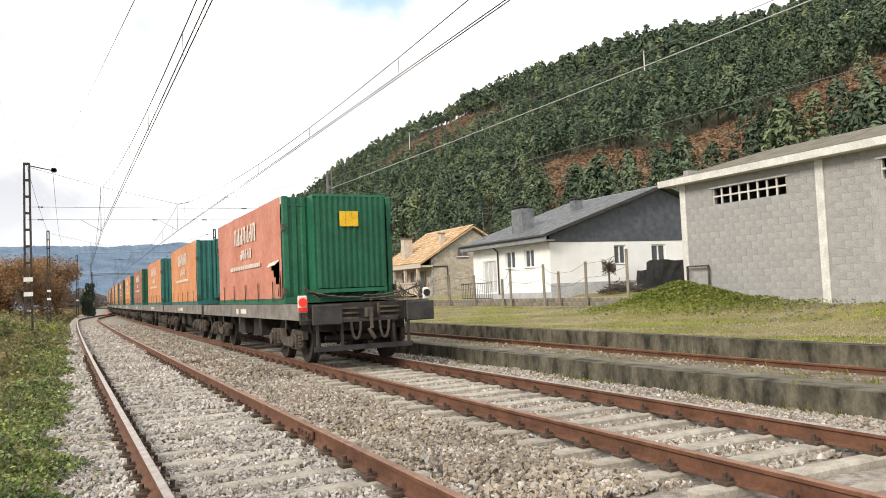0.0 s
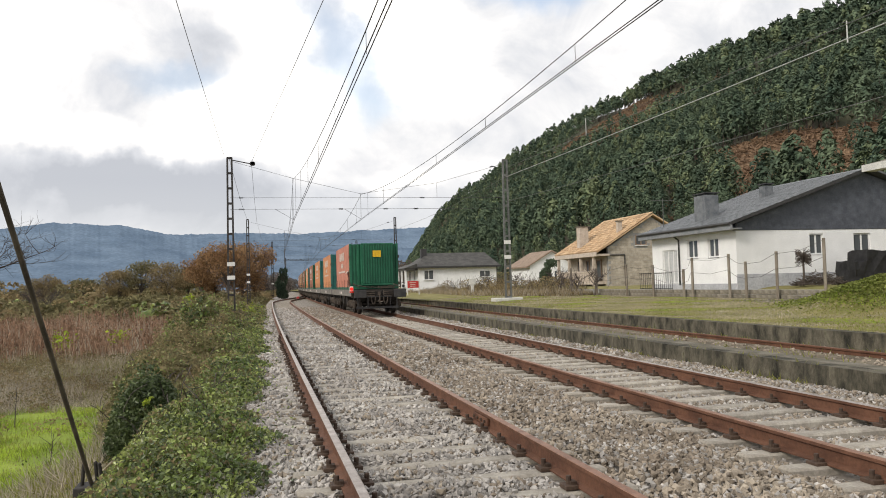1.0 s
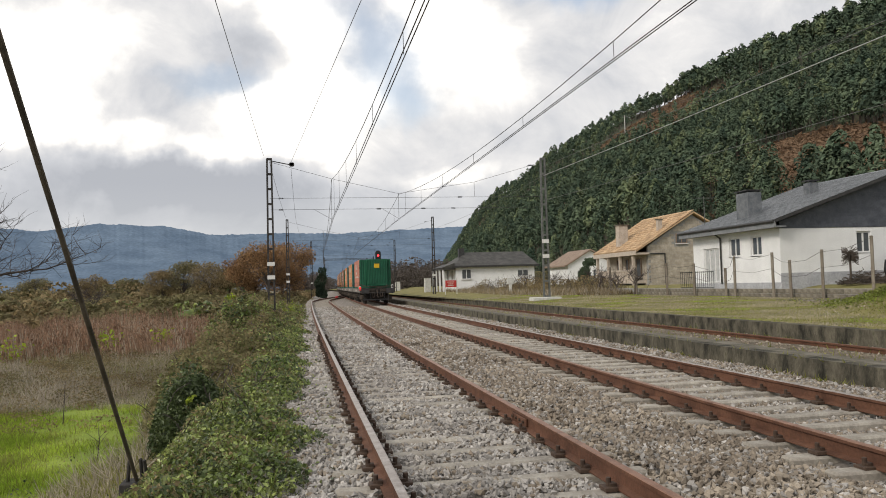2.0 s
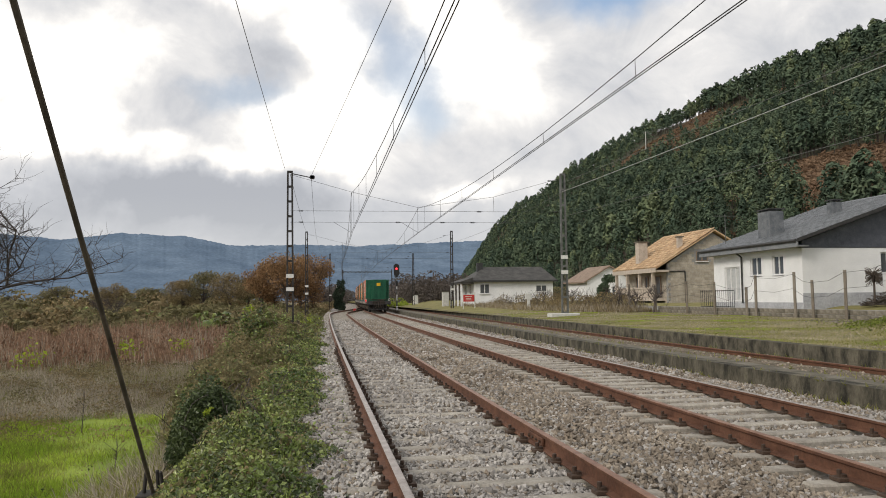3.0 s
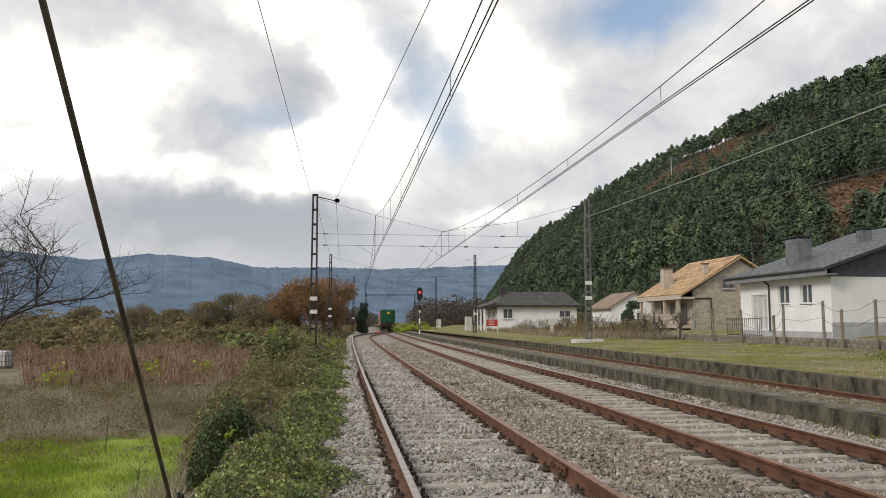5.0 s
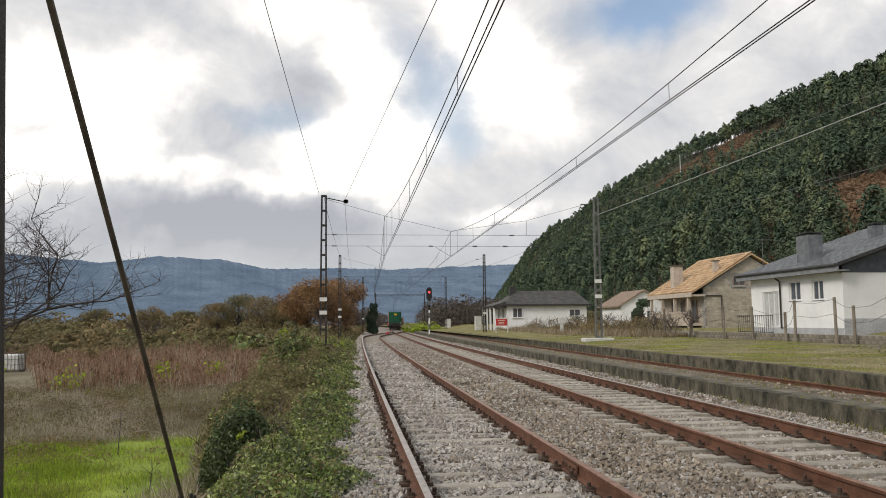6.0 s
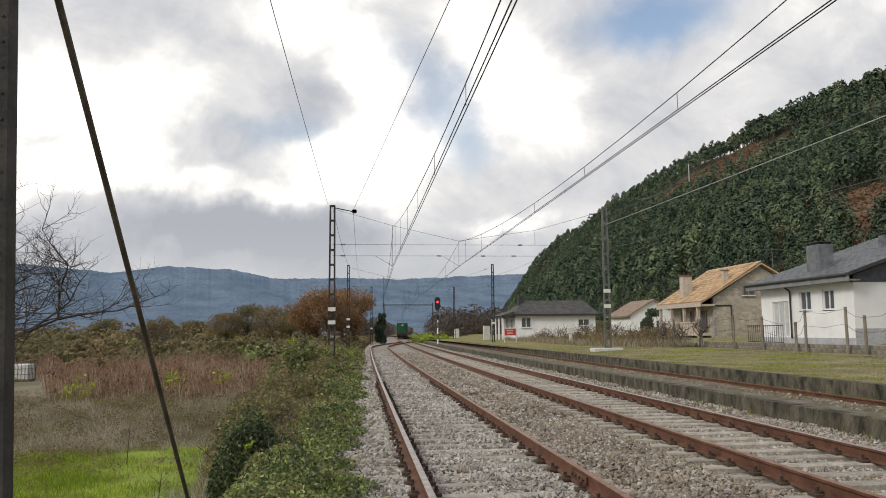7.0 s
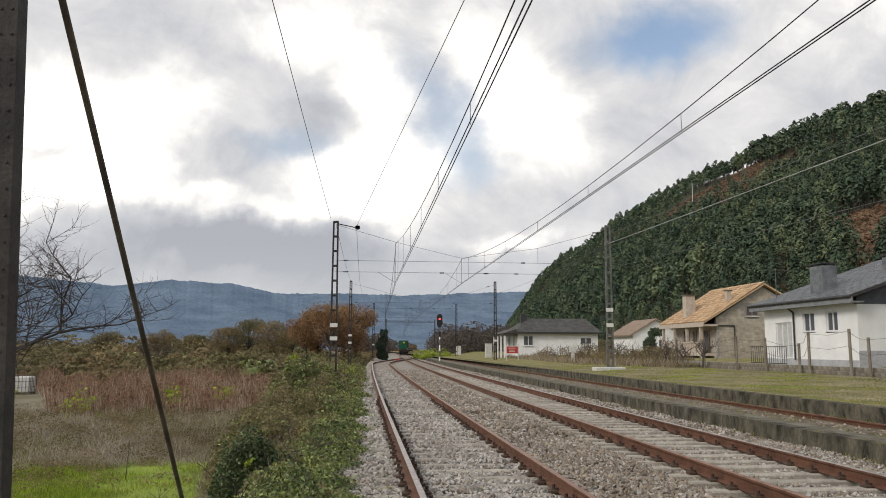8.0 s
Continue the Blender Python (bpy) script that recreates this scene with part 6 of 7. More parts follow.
def bank_top(x, y):
    """Height of the overgrown bank over the ground, as arrays."""
    h = (0.27 + 0.09 * np.sin(x * 4.1 + y * 2.2) * np.sin(y * 1.1)) * np.clip((0.02 + 0.006 * y + 0.22 * np.sin(y * 1.3) * np.sin(y * 0.37 + 1) + 0.12 * np.sin(y * 3.9) - x) / 1.0, 0, 1) * np.clip((1.75 + 1.35 * np.clip((y - 11.5) / 4.5, 0, 1) + x) / 0.45, 0, 1)
    for bx, by, wx, wy, hh in BUMPS:
        h = np.maximum(h, hh * np.clip(1 - ((x - bx) / wx) ** 2 - ((y - by) / wy) ** 2, 0, 1) ** (0.5 if hh == 0.84 else 0.75) * (1 + (0.1 if hh == 0.84 else 0.55) * ragged(x, y)))
    return h * (1 + 0.35 * ragged(x * 1.7, y * 1.7))


def ground_np(x, y):
    d = np.clip((-0.35 - x) / 3.2, 0, 1)
    return -0.24 - 1.06 * d * d * (3 - 2 * d)


def build_bank():
    rng = np.random.default_rng(31)
    # inner mass of stems, coloured dark to stand for shade between the leaves
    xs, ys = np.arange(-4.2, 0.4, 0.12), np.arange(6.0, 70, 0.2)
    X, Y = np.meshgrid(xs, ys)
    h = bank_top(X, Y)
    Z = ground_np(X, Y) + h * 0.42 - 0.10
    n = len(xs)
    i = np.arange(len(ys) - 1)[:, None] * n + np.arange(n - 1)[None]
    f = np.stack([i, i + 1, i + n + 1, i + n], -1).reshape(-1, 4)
    stuff("bank_stems", np_mesh("bank_stems", np.stack([X, Y, Z], -1).reshape(-1, 3), f, M["ivydark"], True), "tangled stems under the ivy on the bank, darkened as shaded gaps", "undergrowth")
    sets = {"ivy": [], "dryleaf": [], "olive": [], "ivydark": []}
    for y0, y1, n, size in ((6.2, 15, 82000, 0.052), (15, 30, 72000, 0.076), (30, 70, 52000, 0.125)):
        x, y = rng.uniform(-4.0, 0.38, n), rng.uniform(y0, y1, n)
        h = bank_top(x, y)
        keep = (h > 0.03) | (rng.random(n) < 0.05)
        x, y, h = x[keep], y[keep], h[keep]
        z = ground_np(x, y) + h * (1.08 - 0.55 * rng.random(len(x)) ** 1.6) + rng.uniform(-0.05, 0.09, len(x))
        s = size * rng.uniform(0.6, 1.35, len(x))
        brown = 0.85 / (1 + np.exp((x + 0.95 + 0.25 * ragged(x, y)) / 0.14)) * np.clip((y - 12.0) / 2.0, 0.15, 1) + 0.08 + 0.22 * (np.sin(x * 5 + y * 1.1) * np.sin(y * 2.3) > 0.45)
        u = rng.random(len(x))
        # ragged patches where most ivy leaves take the shade-dark colour
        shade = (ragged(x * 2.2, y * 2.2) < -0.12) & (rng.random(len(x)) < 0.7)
        far = (y > 30) & (rng.random(len(x)) < 0.45)
        # mound leaves also get their shade from the darker ivy colour
        dome = ((x + 1.58) / 0.49) ** 2 + ((y - 11.4) / 0.83) ** 2 < 1.02
        dome |= (((x + 2.6) / 1.2) ** 2 + ((y - 33.0) / 3.5) ** 2 < 1) & (rng.random(len(x)) < 0.7)
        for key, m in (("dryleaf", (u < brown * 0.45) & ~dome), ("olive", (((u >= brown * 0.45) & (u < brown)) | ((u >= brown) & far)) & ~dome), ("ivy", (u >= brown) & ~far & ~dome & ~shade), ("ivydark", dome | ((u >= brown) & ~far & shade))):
            sets[key].append((np.stack([x[m], y[m], z[m]], 1), s[m]))
    # leaves on the steep flanks of the mounds
    for i, (bx, by, wx, wy, hh) in enumerate(BUMPS):
        n = 5000 if i == 0 else int(900 * wy * (1 + hh))
        q = rng.normal(size=(n, 3))
        q /= np.linalg.norm(q, axis=1)[:, None]
        q[:, 2] = np.abs(q[:, 2])
        q *= (rng.uniform(0.84, 1.02, n) * (1 + (0.06 if i == 0 else 0.30) * ragged(bx + wx * q[:, 0] * 1.5, by + wy * q[:, 1] + 2 * q[:, 2])))[:, None]
        x, y = bx + wx * q[:, 0], by + wy * q[:, 1]
        p = np.stack([x, y, ground_np(x, y) + hh * q[:, 2]], 1)
        s = (0.060 if by < 14 else 0.09 if by < 30 else 0.15) * rng.uniform(0.6, 1.3, n)
        olive_part = (rng.random(n) < (0.0 if i == 0 else 0.85 if 13 < by < 26 else 0.45))
        sets["ivydark" if i == 0 else "ivy"].append((p[~olive_part], s[~olive_part]))
        sets["olive"].append((p[olive_part], s[olive_part]))
    for key, label in (("ivy", "glossy dark green ivy leaves on the bank"), ("dryleaf", "dry brown bramble leaves on the bank"), ("olive", "dull olive bramble leaves on the bank"), ("ivydark", "ivy darkened as shade, mounded over a stump and in bank patches")):
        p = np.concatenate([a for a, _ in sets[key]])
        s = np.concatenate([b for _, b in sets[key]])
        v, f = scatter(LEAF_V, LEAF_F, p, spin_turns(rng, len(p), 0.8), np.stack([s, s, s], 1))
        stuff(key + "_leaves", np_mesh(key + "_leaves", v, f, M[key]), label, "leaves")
    # bare bramble shoots arching out of the bank
    bm = bm_new()
    prng = random.Random(37)
    for _ in range(230):
        y = 9.5 + 45 * prng.random() ** 1.4
        x = prng.uniform(-3.2, -0.5)
        h = float(bank_top(np.array(x), np.array(y)))
        if h < 0.12:
            continue
        p = Vector((x, y, float(ground_np(np.array(x), np.array(y))) + h * 0.7))
        d = Vector((prng.uniform(-0.6, 0.6), prng.uniform(-0.6, 0.6), 1.0)).normalized()
        for k in range(4):
            q = p + d * prng.uniform(0.08, 0.20)
            rod(bm, p, q, 0.006 + 0.00012 * y, 3, 0.004 + 0.0001 * y)
            p, d = q, (d + Vector((prng.uniform(-0.4, 0.4), prng.uniform(-0.4, 0.4), -0.25))).normalized()
    stuff("bramble_shoots", mesh_of(bm, "bramble_shoots", M["twig"]), "thin bare bramble shoots rising from the bank", "brambles")
    # tufts of young yellow green leaves
    for bx, by, r, n in ((-1.45, 10.75, 0.07, 26), (-2.9, 34, 0.25, 60), (-1.0, 30.5, 0.3, 70), (-0.6, 47, 0.5, 200)):
        p = rng.normal(0, r / 2, (n, 3)) + (bx, by, 0)
        p[:, 2] += float(ground_np(np.array(bx), np.array(by))) + float(bank_top(np.array(bx), np.array(by))) + 0.06
        s = rng.uniform(0.05, 0.09, n) * (1 if by < 20 else 2)
        v, f = scatter(LEAF_V, LEAF_F, p, spin_turns(rng, n, 0.6), np.stack([s, s, s], 1))
        tagged(new("young_plant", np_mesh("young_plant", v, f, M["lime"])), "small tuft of bright yellow green leaves", "plant", "young plants", "stuff")


build_bank()


def view_strip(rng, n, y0, y1, edge=-2.9, power=1.0):
    """Places in the field between two distances, inside the wedge that opens to the left."""
    y = y0 + (y1 - y0) * rng.random(n) ** power
    x = edge - rng.random(n) * (0.50 * y + 3 + edge)
    return x, y


def blades(name, mat_key, x, y, height, width, label, lean=0.25, rng=None):
    n = len(x)
    z = ground_np(x, y) - 0.02
    h = height * rng.uniform(0.5, 1.25, n)
    v, f = scatter(BLADE_V, BLADE_F, np.stack([x, y, z], 1), spin_turns(rng, n, lean), np.stack([np.full(n, width), np.full(n, width), h], 1))
    return stuff(name, np_mesh(name, v, f, M[mat_key]), label, "grass")


def clump_stuff(name, key, spots, label, category="scrub", size=0.22, seed=1, n_per=120, shape="round", solid=True):
    """Shrubs or tree crowns as one mass of small leaves: spots are x, y, z, half width, height."""
    rng = np.random.default_rng(seed)
    ps, ss, ls = [], [], []
    for x, y, z, w, h in spots:
        c = crown_shape(rng, n_per, h, w, shape) + (x, y, z)
        ps.append(c)
        ss.append(np.full(n_per, size * (0.6 + 0.4 * w)) * rng.uniform(0.6, 1.4, n_per))
        if solid:
            for _ in range(3):
                ls.append((x + rng.uniform(-.4, .4) * w, y + rng.uniform(-.4, .4) * w, z + h * rng.uniform(0.2, 0.45), w * 0.42, w * 0.42, h * 0.28))
    p, s = np.concatenate(ps), np.concatenate(ss)
    v, f = scatter(TUFT_V, TUFT_F, p, spin_turns(rng, len(p), 0.6), np.stack([s, s, s * 0.8], 1))
    if solid:
        q = np.array(ls)
        v2, f2 = lumps(rng, 2, q[:, :3], q[:, 3:])
        v, f = np.concatenate([v, v2]), np.concatenate([f, f2 + len(v)])
    return stuff(name, np_mesh(name, v, f, M[key]), label, category)


def polar(az, d):
    return d * math.sin(radians(az)), d * math.cos(radians(az))


def build_field():
    rng = np.random.default_rng(41)
    x, y = view_strip(rng, 110000, 9.5, 21, -2.2)
    m = (np.maximum(np.abs(x + 9.0) - 4.5, 0) / 2.4) ** 2 + ((y - 15.0) / 4.9) ** 4 + 0.3 * np.sin(x * 1.7) * np.sin(y * 1.3) < 0.95
    x, y = x[m], y[m]
    dry = rng.random(len(x)) < 0.16 + 0.22 * (np.sin(x * 1.9 + y) * np.sin(y * 1.7) > 0.3)
    tuft = 0.13 + 0.05 * np.sin(x * 2.3 + 1) * np.sin(y * 2.9)
    blades("meadow_blades", "blade", x[~dry], y[~dry], tuft[~dry], 0.022, "short bright green meadow grass", 0.5, rng)
    blades("meadow_dull_blades", "blade2", x[dry], y[dry], tuft[dry] * 1.3, 0.020, "dull yellowish tufts in the meadow", 0.5, rng)
    x, y = view_strip(rng, 100000, 9.0, 36, -2.0)
    m = (np.maximum(np.abs(x + 9.0) - 4.5, 0) / 2.3) ** 2 + ((y - 15.0) / 4.6) ** 4 + 0.35 * np.sin(x * 1.7) * np.sin(y * 1.3) > 0.75
    x, y = x[m], y[m]
    g = rng.random(len(x)) < 0.28 + 0.25 * np.sin(x * 0.8) * np.sin(y * 0.5)
    rough = 0.30 + 0.16 * np.sin(x * 1.3 + 0.7 * y) * np.sin(y * 0.9) + 0.12 * np.sin(x * 3.1) * np.sin(y * 2.2)
    blades("dead_grass", "straw", x[~g], y[~g], 1.2 * rough[~g], 0.020, "grey matted dead grass in the field", 0.6, rng)
    blades("dull_grass", "blade2", x[g], y[g], 0.9 * rough[g], 0.022, "dull green rough grass in the field", 0.5, rng)
    x, y = view_strip(rng, 26000, 33, 64, -3.2, 0.9)
    clump = np.sin(x * 0.9 + 1) * np.sin(y * 0.55) + 0.5 * np.sin(x * 2.3) > -0.75
    clump &= (np.abs(x + 0.404 * y) > 1.0) | (y > 51)
    x, y = x[clump], y[clump]
    k = rng.random(len(x)) < 0.58 + 0.25 * np.sin(x * 0.37 + 1) * np.sin(y * 0.29)
    tall = 0.62 + 0.30 * np.sin(x * 0.7 + 0.3 * y) * np.sin(y * 0.31 + x * 0.2) + 0.18 * np.sin(x * 2.9 + y)
    blades("dock_stalks", "reed", x[k], y[k], 1.75 * tall[k], 0.05, "tall red brown dead dock stalks", 0.16, rng)
    blades("pale_stalks", "straw", x[~k], y[~k], 1.45 * tall[~k], 0.04, "tall pale dead grass stalks", 0.2, rng)
    m = k & (rng.random(len(x)) < 0.45)
    p = np.stack([x[m], y[m], ground_np(x[m], y[m]) + 1.45 * tall[m] * rng.uniform(0.45, 1.0, int(m.sum()))], 1)
    s = rng.uniform(0.06, 0.13, len(p))
    v, f = scatter(TUFT_V, TUFT_F, p, spin_turns(rng, len(p), 0.3), np.stack([s, s, s * 2.6], 1))
    stuff("dock_seed_heads", np_mesh("dock_seed_heads", v, f, M["reed"]), "ragged brown seed heads of dead dock", "seed heads")
    low = [(rng.uniform(-9.5, -5.5), rng.uniform(12.2, 17.5)) for _ in range(26)]
    clump_stuff("meadow_weeds", "dryleaf", [(a, b, left_ground(a, b) - 0.05, rng.uniform(0.2, 0.5), rng.uniform(0.15, 0.45)) for a, b in low], "brown dead weeds at the meadow edge", "weeds", 0.035, 19, 160, solid=False)
    low = [(-3.5 - rng.random() * (0.45 * yy - 1), yy) for yy in rng.uniform(16.5, 36, 170)]
    clump_stuff("dead_weeds", "dryleaf", [(a, b, left_ground(a, b) - 0.05, rng.uniform(0.25, 0.7), rng.uniform(0.2, 0.55)) for a, b in low], "matted brown dead weeds in the field", "weeds", 0.055, 17, 150, solid=False)
    low = [(-3.5 - rng.random() * (0.45 * yy - 1), yy) for yy in rng.uniform(20, 36, 90)]
    clump_stuff("olive_weeds", "olive", [(a, b, left_ground(a, b) - 0.05, rng.uniform(0.3, 0.8), rng.uniform(0.3, 0.7)) for a, b in low], "olive green rough weeds in the field", "weeds", 0.055, 18, 150, solid=False)
    # weeds standing singly in the meadow
    for wx, wy, hh in ((-4.9, 17.5, 0.9), (-6.8, 16.3, 0.8), (-9.0, 18.0, 0.9), (-3.2, 13.2, 0.5), (-7.9, 14.2, 0.5)):
        w = empty("dead_weed", wx, wy, left_ground(wx, wy), "single leafless dead weed stalk in the meadow", "weed", "dead weeds")
        bm = bm_new()
        rod(bm, (0, 0, -0.05), (0.05, 0.02, hh), 0.012, 5, 0.004)
        for q in range(7):
            a, zz = q * 2.4, hh * (0.3 + 0.09 * q)
            rod(bm, (0.03, 0, zz), (0.03 + 0.18 * math.cos(a), 0.18 * math.sin(a), zz + 0.16), 0.005, 4, 0.002)
        part("stalk", bm, M["twig"], w)
    for wx, wy in ((-10.5, 31), (-17.0, 40), (-8.2, 36), (-6.0, 36.5)):
        n = 90
        p = rng.normal(0, 1, (n, 3)) * (0.28, 0.28, 0.22) + (wx, wy, left_ground(wx, wy) + 0.75)
        s = rng.uniform(0.10, 0.22, n)
        v, f = scatter(LEAF_V, LEAF_F, p, spin_turns(rng, n, 0.7), np.stack([s, s, s], 1))
        tagged(new("kale_plant", np_mesh("kale_plant", v, f, M["lime"])), "tall leafy yellow green kale plant among dock", "plant", "kale plants", "stuff")


build_field()


def build_scrub():
    rng = random.Random(77)
    olive, brown, green = [], [], []
    for k in range(330):
        d = rng.uniform(62, 135)
        az = rng.uniform(-27, -2.2)
        x, y = polar(az, d)
        if x > -3.5:
            continue
        (olive if rng.random() < 0.8 else brown if rng.random() < 0.7 else green).append((x, y, -1.5, rng.uniform(1.0, 2.6), rng.uniform(1.0, 2.6)))
    for k in range(60):
        y = rng.uniform(88, 240)
        (olive if rng.random() < 0.5 else brown).append((main_x(y) - rng.uniform(6.5, 12), y, -1.2, rng.uniform(0.9, 1.8), rng.uniform(0.9, 2.2)))
    for k in range(240):
        d = rng.uniform(135, 420)
        az = rng.uniform(-30, -3)
        x, y = polar(az, d)
        (olive if rng.random() < 0.6 else brown).append((x, y, -1.5, rng.uniform(2, 4.5), rng.uniform(2.0, 5.2)))
    clump_stuff("field_scrub", "olive", olive, "dull olive brambles and hedges across the field", size=0.30, seed=3, n_per=95)
    clump_stuff("brown_scrub", "dryleaf", brown, "brown leafless hedges across the field", size=0.28, seed=4, n_per=150)
    clump_stuff("green_scrub", "ivy", green, "dark green bramble thickets in the field", size=0.26, seed=5, n_per=150)


build_scrub()


def grow(bm, rng, p, d, length, r, depth):
    """Bare branches that bend and put out side shoots again and again."""
    spots = [p]
    for k in range(3):
        d = (d + Vector((rng.uniform(-0.25, 0.25), rng.uniform(-0.25, 0.25), rng.uniform(-0.12, 0.22)))).normalized()
        q = spots[-1] + d * (length / 3)
        rod(bm, spots[-1], q, r * (1 - 0.2 * k), 5 if depth > 3 else 3, r * (0.8 - 0.2 * k))
        spots.append(q)
    if depth == 0:
        return
    for k in range(4 if depth > 1 else 3):
        nd = (d * 0.6 + Vector((rng.uniform(-0.9, 0.9), rng.uniform(-0.9, 0.9), rng.uniform(-0.45, 0.65)))).normalized()
        grow(bm, rng, spots[min(1 + k, 3)], nd, length * rng.uniform(0.5, 0.85), r * 0.58, depth - 1)


def leafy_tree(name, x, y, z, height, half, key, label, seed, n=3600, size=0.21, stem=0.2, lobes=15, bare=True):
    """A trunk with limbs and a ragged crown of small leaf clumps gathered into lobes."""
    rng = np.random.default_rng(seed)
    t = empty(name, x, y, z, label, "tree", "trees along the line")
    bm = bm_new()
    rod(bm, (0, 0, -0.3), (0.1, 0, height * 0.55), height * 0.028, 8, height * 0.012)
    cs = []
    for k in range(lobes):
        a = 2 * math.pi * k / lobes + rng.uniform(-0.4, 0.4)
        rr = half * rng.uniform(0.25, 0.72)
        zz = height * rng.uniform(stem + 0.12, 0.86) if k else height * 0.82
        c = (rr * math.cos(a) * (k > 0), rr * math.sin(a) * (k > 0), zz)
        cs.append(c)
        rod(bm, (0.05, 0, height * rng.uniform(0.2, 0.45)), c, height * 0.012, 5, height * 0.003)
    part("trunk", bm, M["bark"], t)
    bm = bm_new()
    prng = random.Random(seed)
    for c in cs[: 9 if bare else 0]:
        grow(bm, prng, Vector(c) * 0.72, (Vector(c) - Vector((0, 0, height * 0.35))).normalized(), height * 0.15, height * 0.006, 3)
    if bare:
        part("twig", bm, M["twig"], t)
    else:
        bm.free()
    per = n // lobes
    ps = []
    for c in cs:
        q = rng.normal(0, 1, (per, 3))
        q /= np.linalg.norm(q, axis=1)[:, None]
        r = rng.uniform(0.30, 1.12, per)[:, None] ** 0.7
        ps.append(q * r * (half * 0.38, half * 0.38, height * 0.14) + c)
    p = np.concatenate(ps)
    s = size * rng.uniform(0.6, 1.4, len(p))
    v, f = scatter(TUFT_V, TUFT_F, p, random_turns(rng, len(p)), np.stack([s, s, s * 0.7], 1))
    cr = new("crown", np_mesh("crown", v, f, M[key]))
    cr.parent = t
    return t


for nm, az, d, hgt, half, key, lab, sd in (
        ("oak_tree", -1.3, 117, 9.9, 4.0, "autumn", "rust brown oak still in leaf beside the line", 31),
        ("oak_tree", -3.2, 121, 8.8, 3.6, "autumn", "orange brown oak still in leaf", 32),
        ("oak_tree", -2.3, 112, 9.6, 4.4, "autumn", "rust brown oak still in leaf beside the line", 1),
        ("oak_tree", -0.4, 122, 10.2, 3.6, "autumn", "rust brown oak still in leaf beside the line", 2),
        ("oak_tree", -4.0, 118, 7.6, 3.2, "autumn", "orange brown oak still in leaf", 3),
        ("field_tree", -6.2, 140, 8.0, 4.2, "dryleaf", "brown half bare field tree", 4),
        ("field_tree", -8.0, 150, 8.4, 4.6, "olive", "olive brown field tree", 5),
        ("field_tree", -9.4, 150, 6.8, 3.8, "dryleaf", "brown half bare field tree", 6),
        ("field_tree", -5.0, 150, 7.4, 3.4, "olive", "olive brown field tree", 7),
        ("field_tree", -13.6, 150, 6.4, 3.6, "dryleaf", "brown half bare field tree", 8),
        ("field_tree", -11.4, 170, 5.8, 3.6, "olive", "olive brown field tree", 9),
        ("field_tree", -17.2, 170, 6.2, 4.0, "olive", "olive brown field tree", 10)):
    x, y = polar(az, d)
    leafy_tree(nm, x, y, -1.3, hgt, half, key, lab, sd)
x, y = polar(1.45, 120)
leafy_tree("cypress_tree", x, y, -0.6, 5.2, 1.0, "pinedark", "small dark green conifer beside the line", 21, 3200, 0.20, 0.0, 14, False)
x, y = polar(20.8, 74)
leafy_tree("cypress_tree", x, y, 0.6, 2.9, 0.95, "pine", "small dark green conifer in a garden", 22, 2200, 0.15, 0.0, 12, False)


def bare_tree(x, y, z, height, seed, label, depth=6, first=None, thick=0.02):
    rng = random.Random(seed)
    t = empty("bare_tree", x, y, z, label, "tree", "bare trees")
    bm = bm_new()
    trunk_top = Vector((0.1, 0, height * 0.28))
    rod(bm, (0, 0, -0.3), trunk_top, height * thick, 8, height * thick * 0.8)
    part("trunk", bm, M["bark"], t)
    bm = bm_new()
    for k in range(4):
        a = k * 1.57 + rng.uniform(-0.4, 0.4)
        grow(bm, rng, trunk_top, Vector((0.75 * math.cos(a), 0.75 * math.sin(a), 0.8 if first is None else first)).normalized(), height * (0.22 if first is None else 0.34), height * thick * 0.5, depth)
    part("branch", bm, M["twig"], t)
    return t


x, y = polar(-25.6, 25)
bare_tree(x, y, -1.3, 7.6, 5, "leafless grey tree at the field's edge", 5, 0.35)
for az, d, hgt, sd in ((-13.8, 96, 5.2, 6), (-14.8, 100, 4.5, 8)):
    x, y = polar(az, d)
    bare_tree(x, y, -1.3, hgt, sd, "small leafless tree in the field", 4)


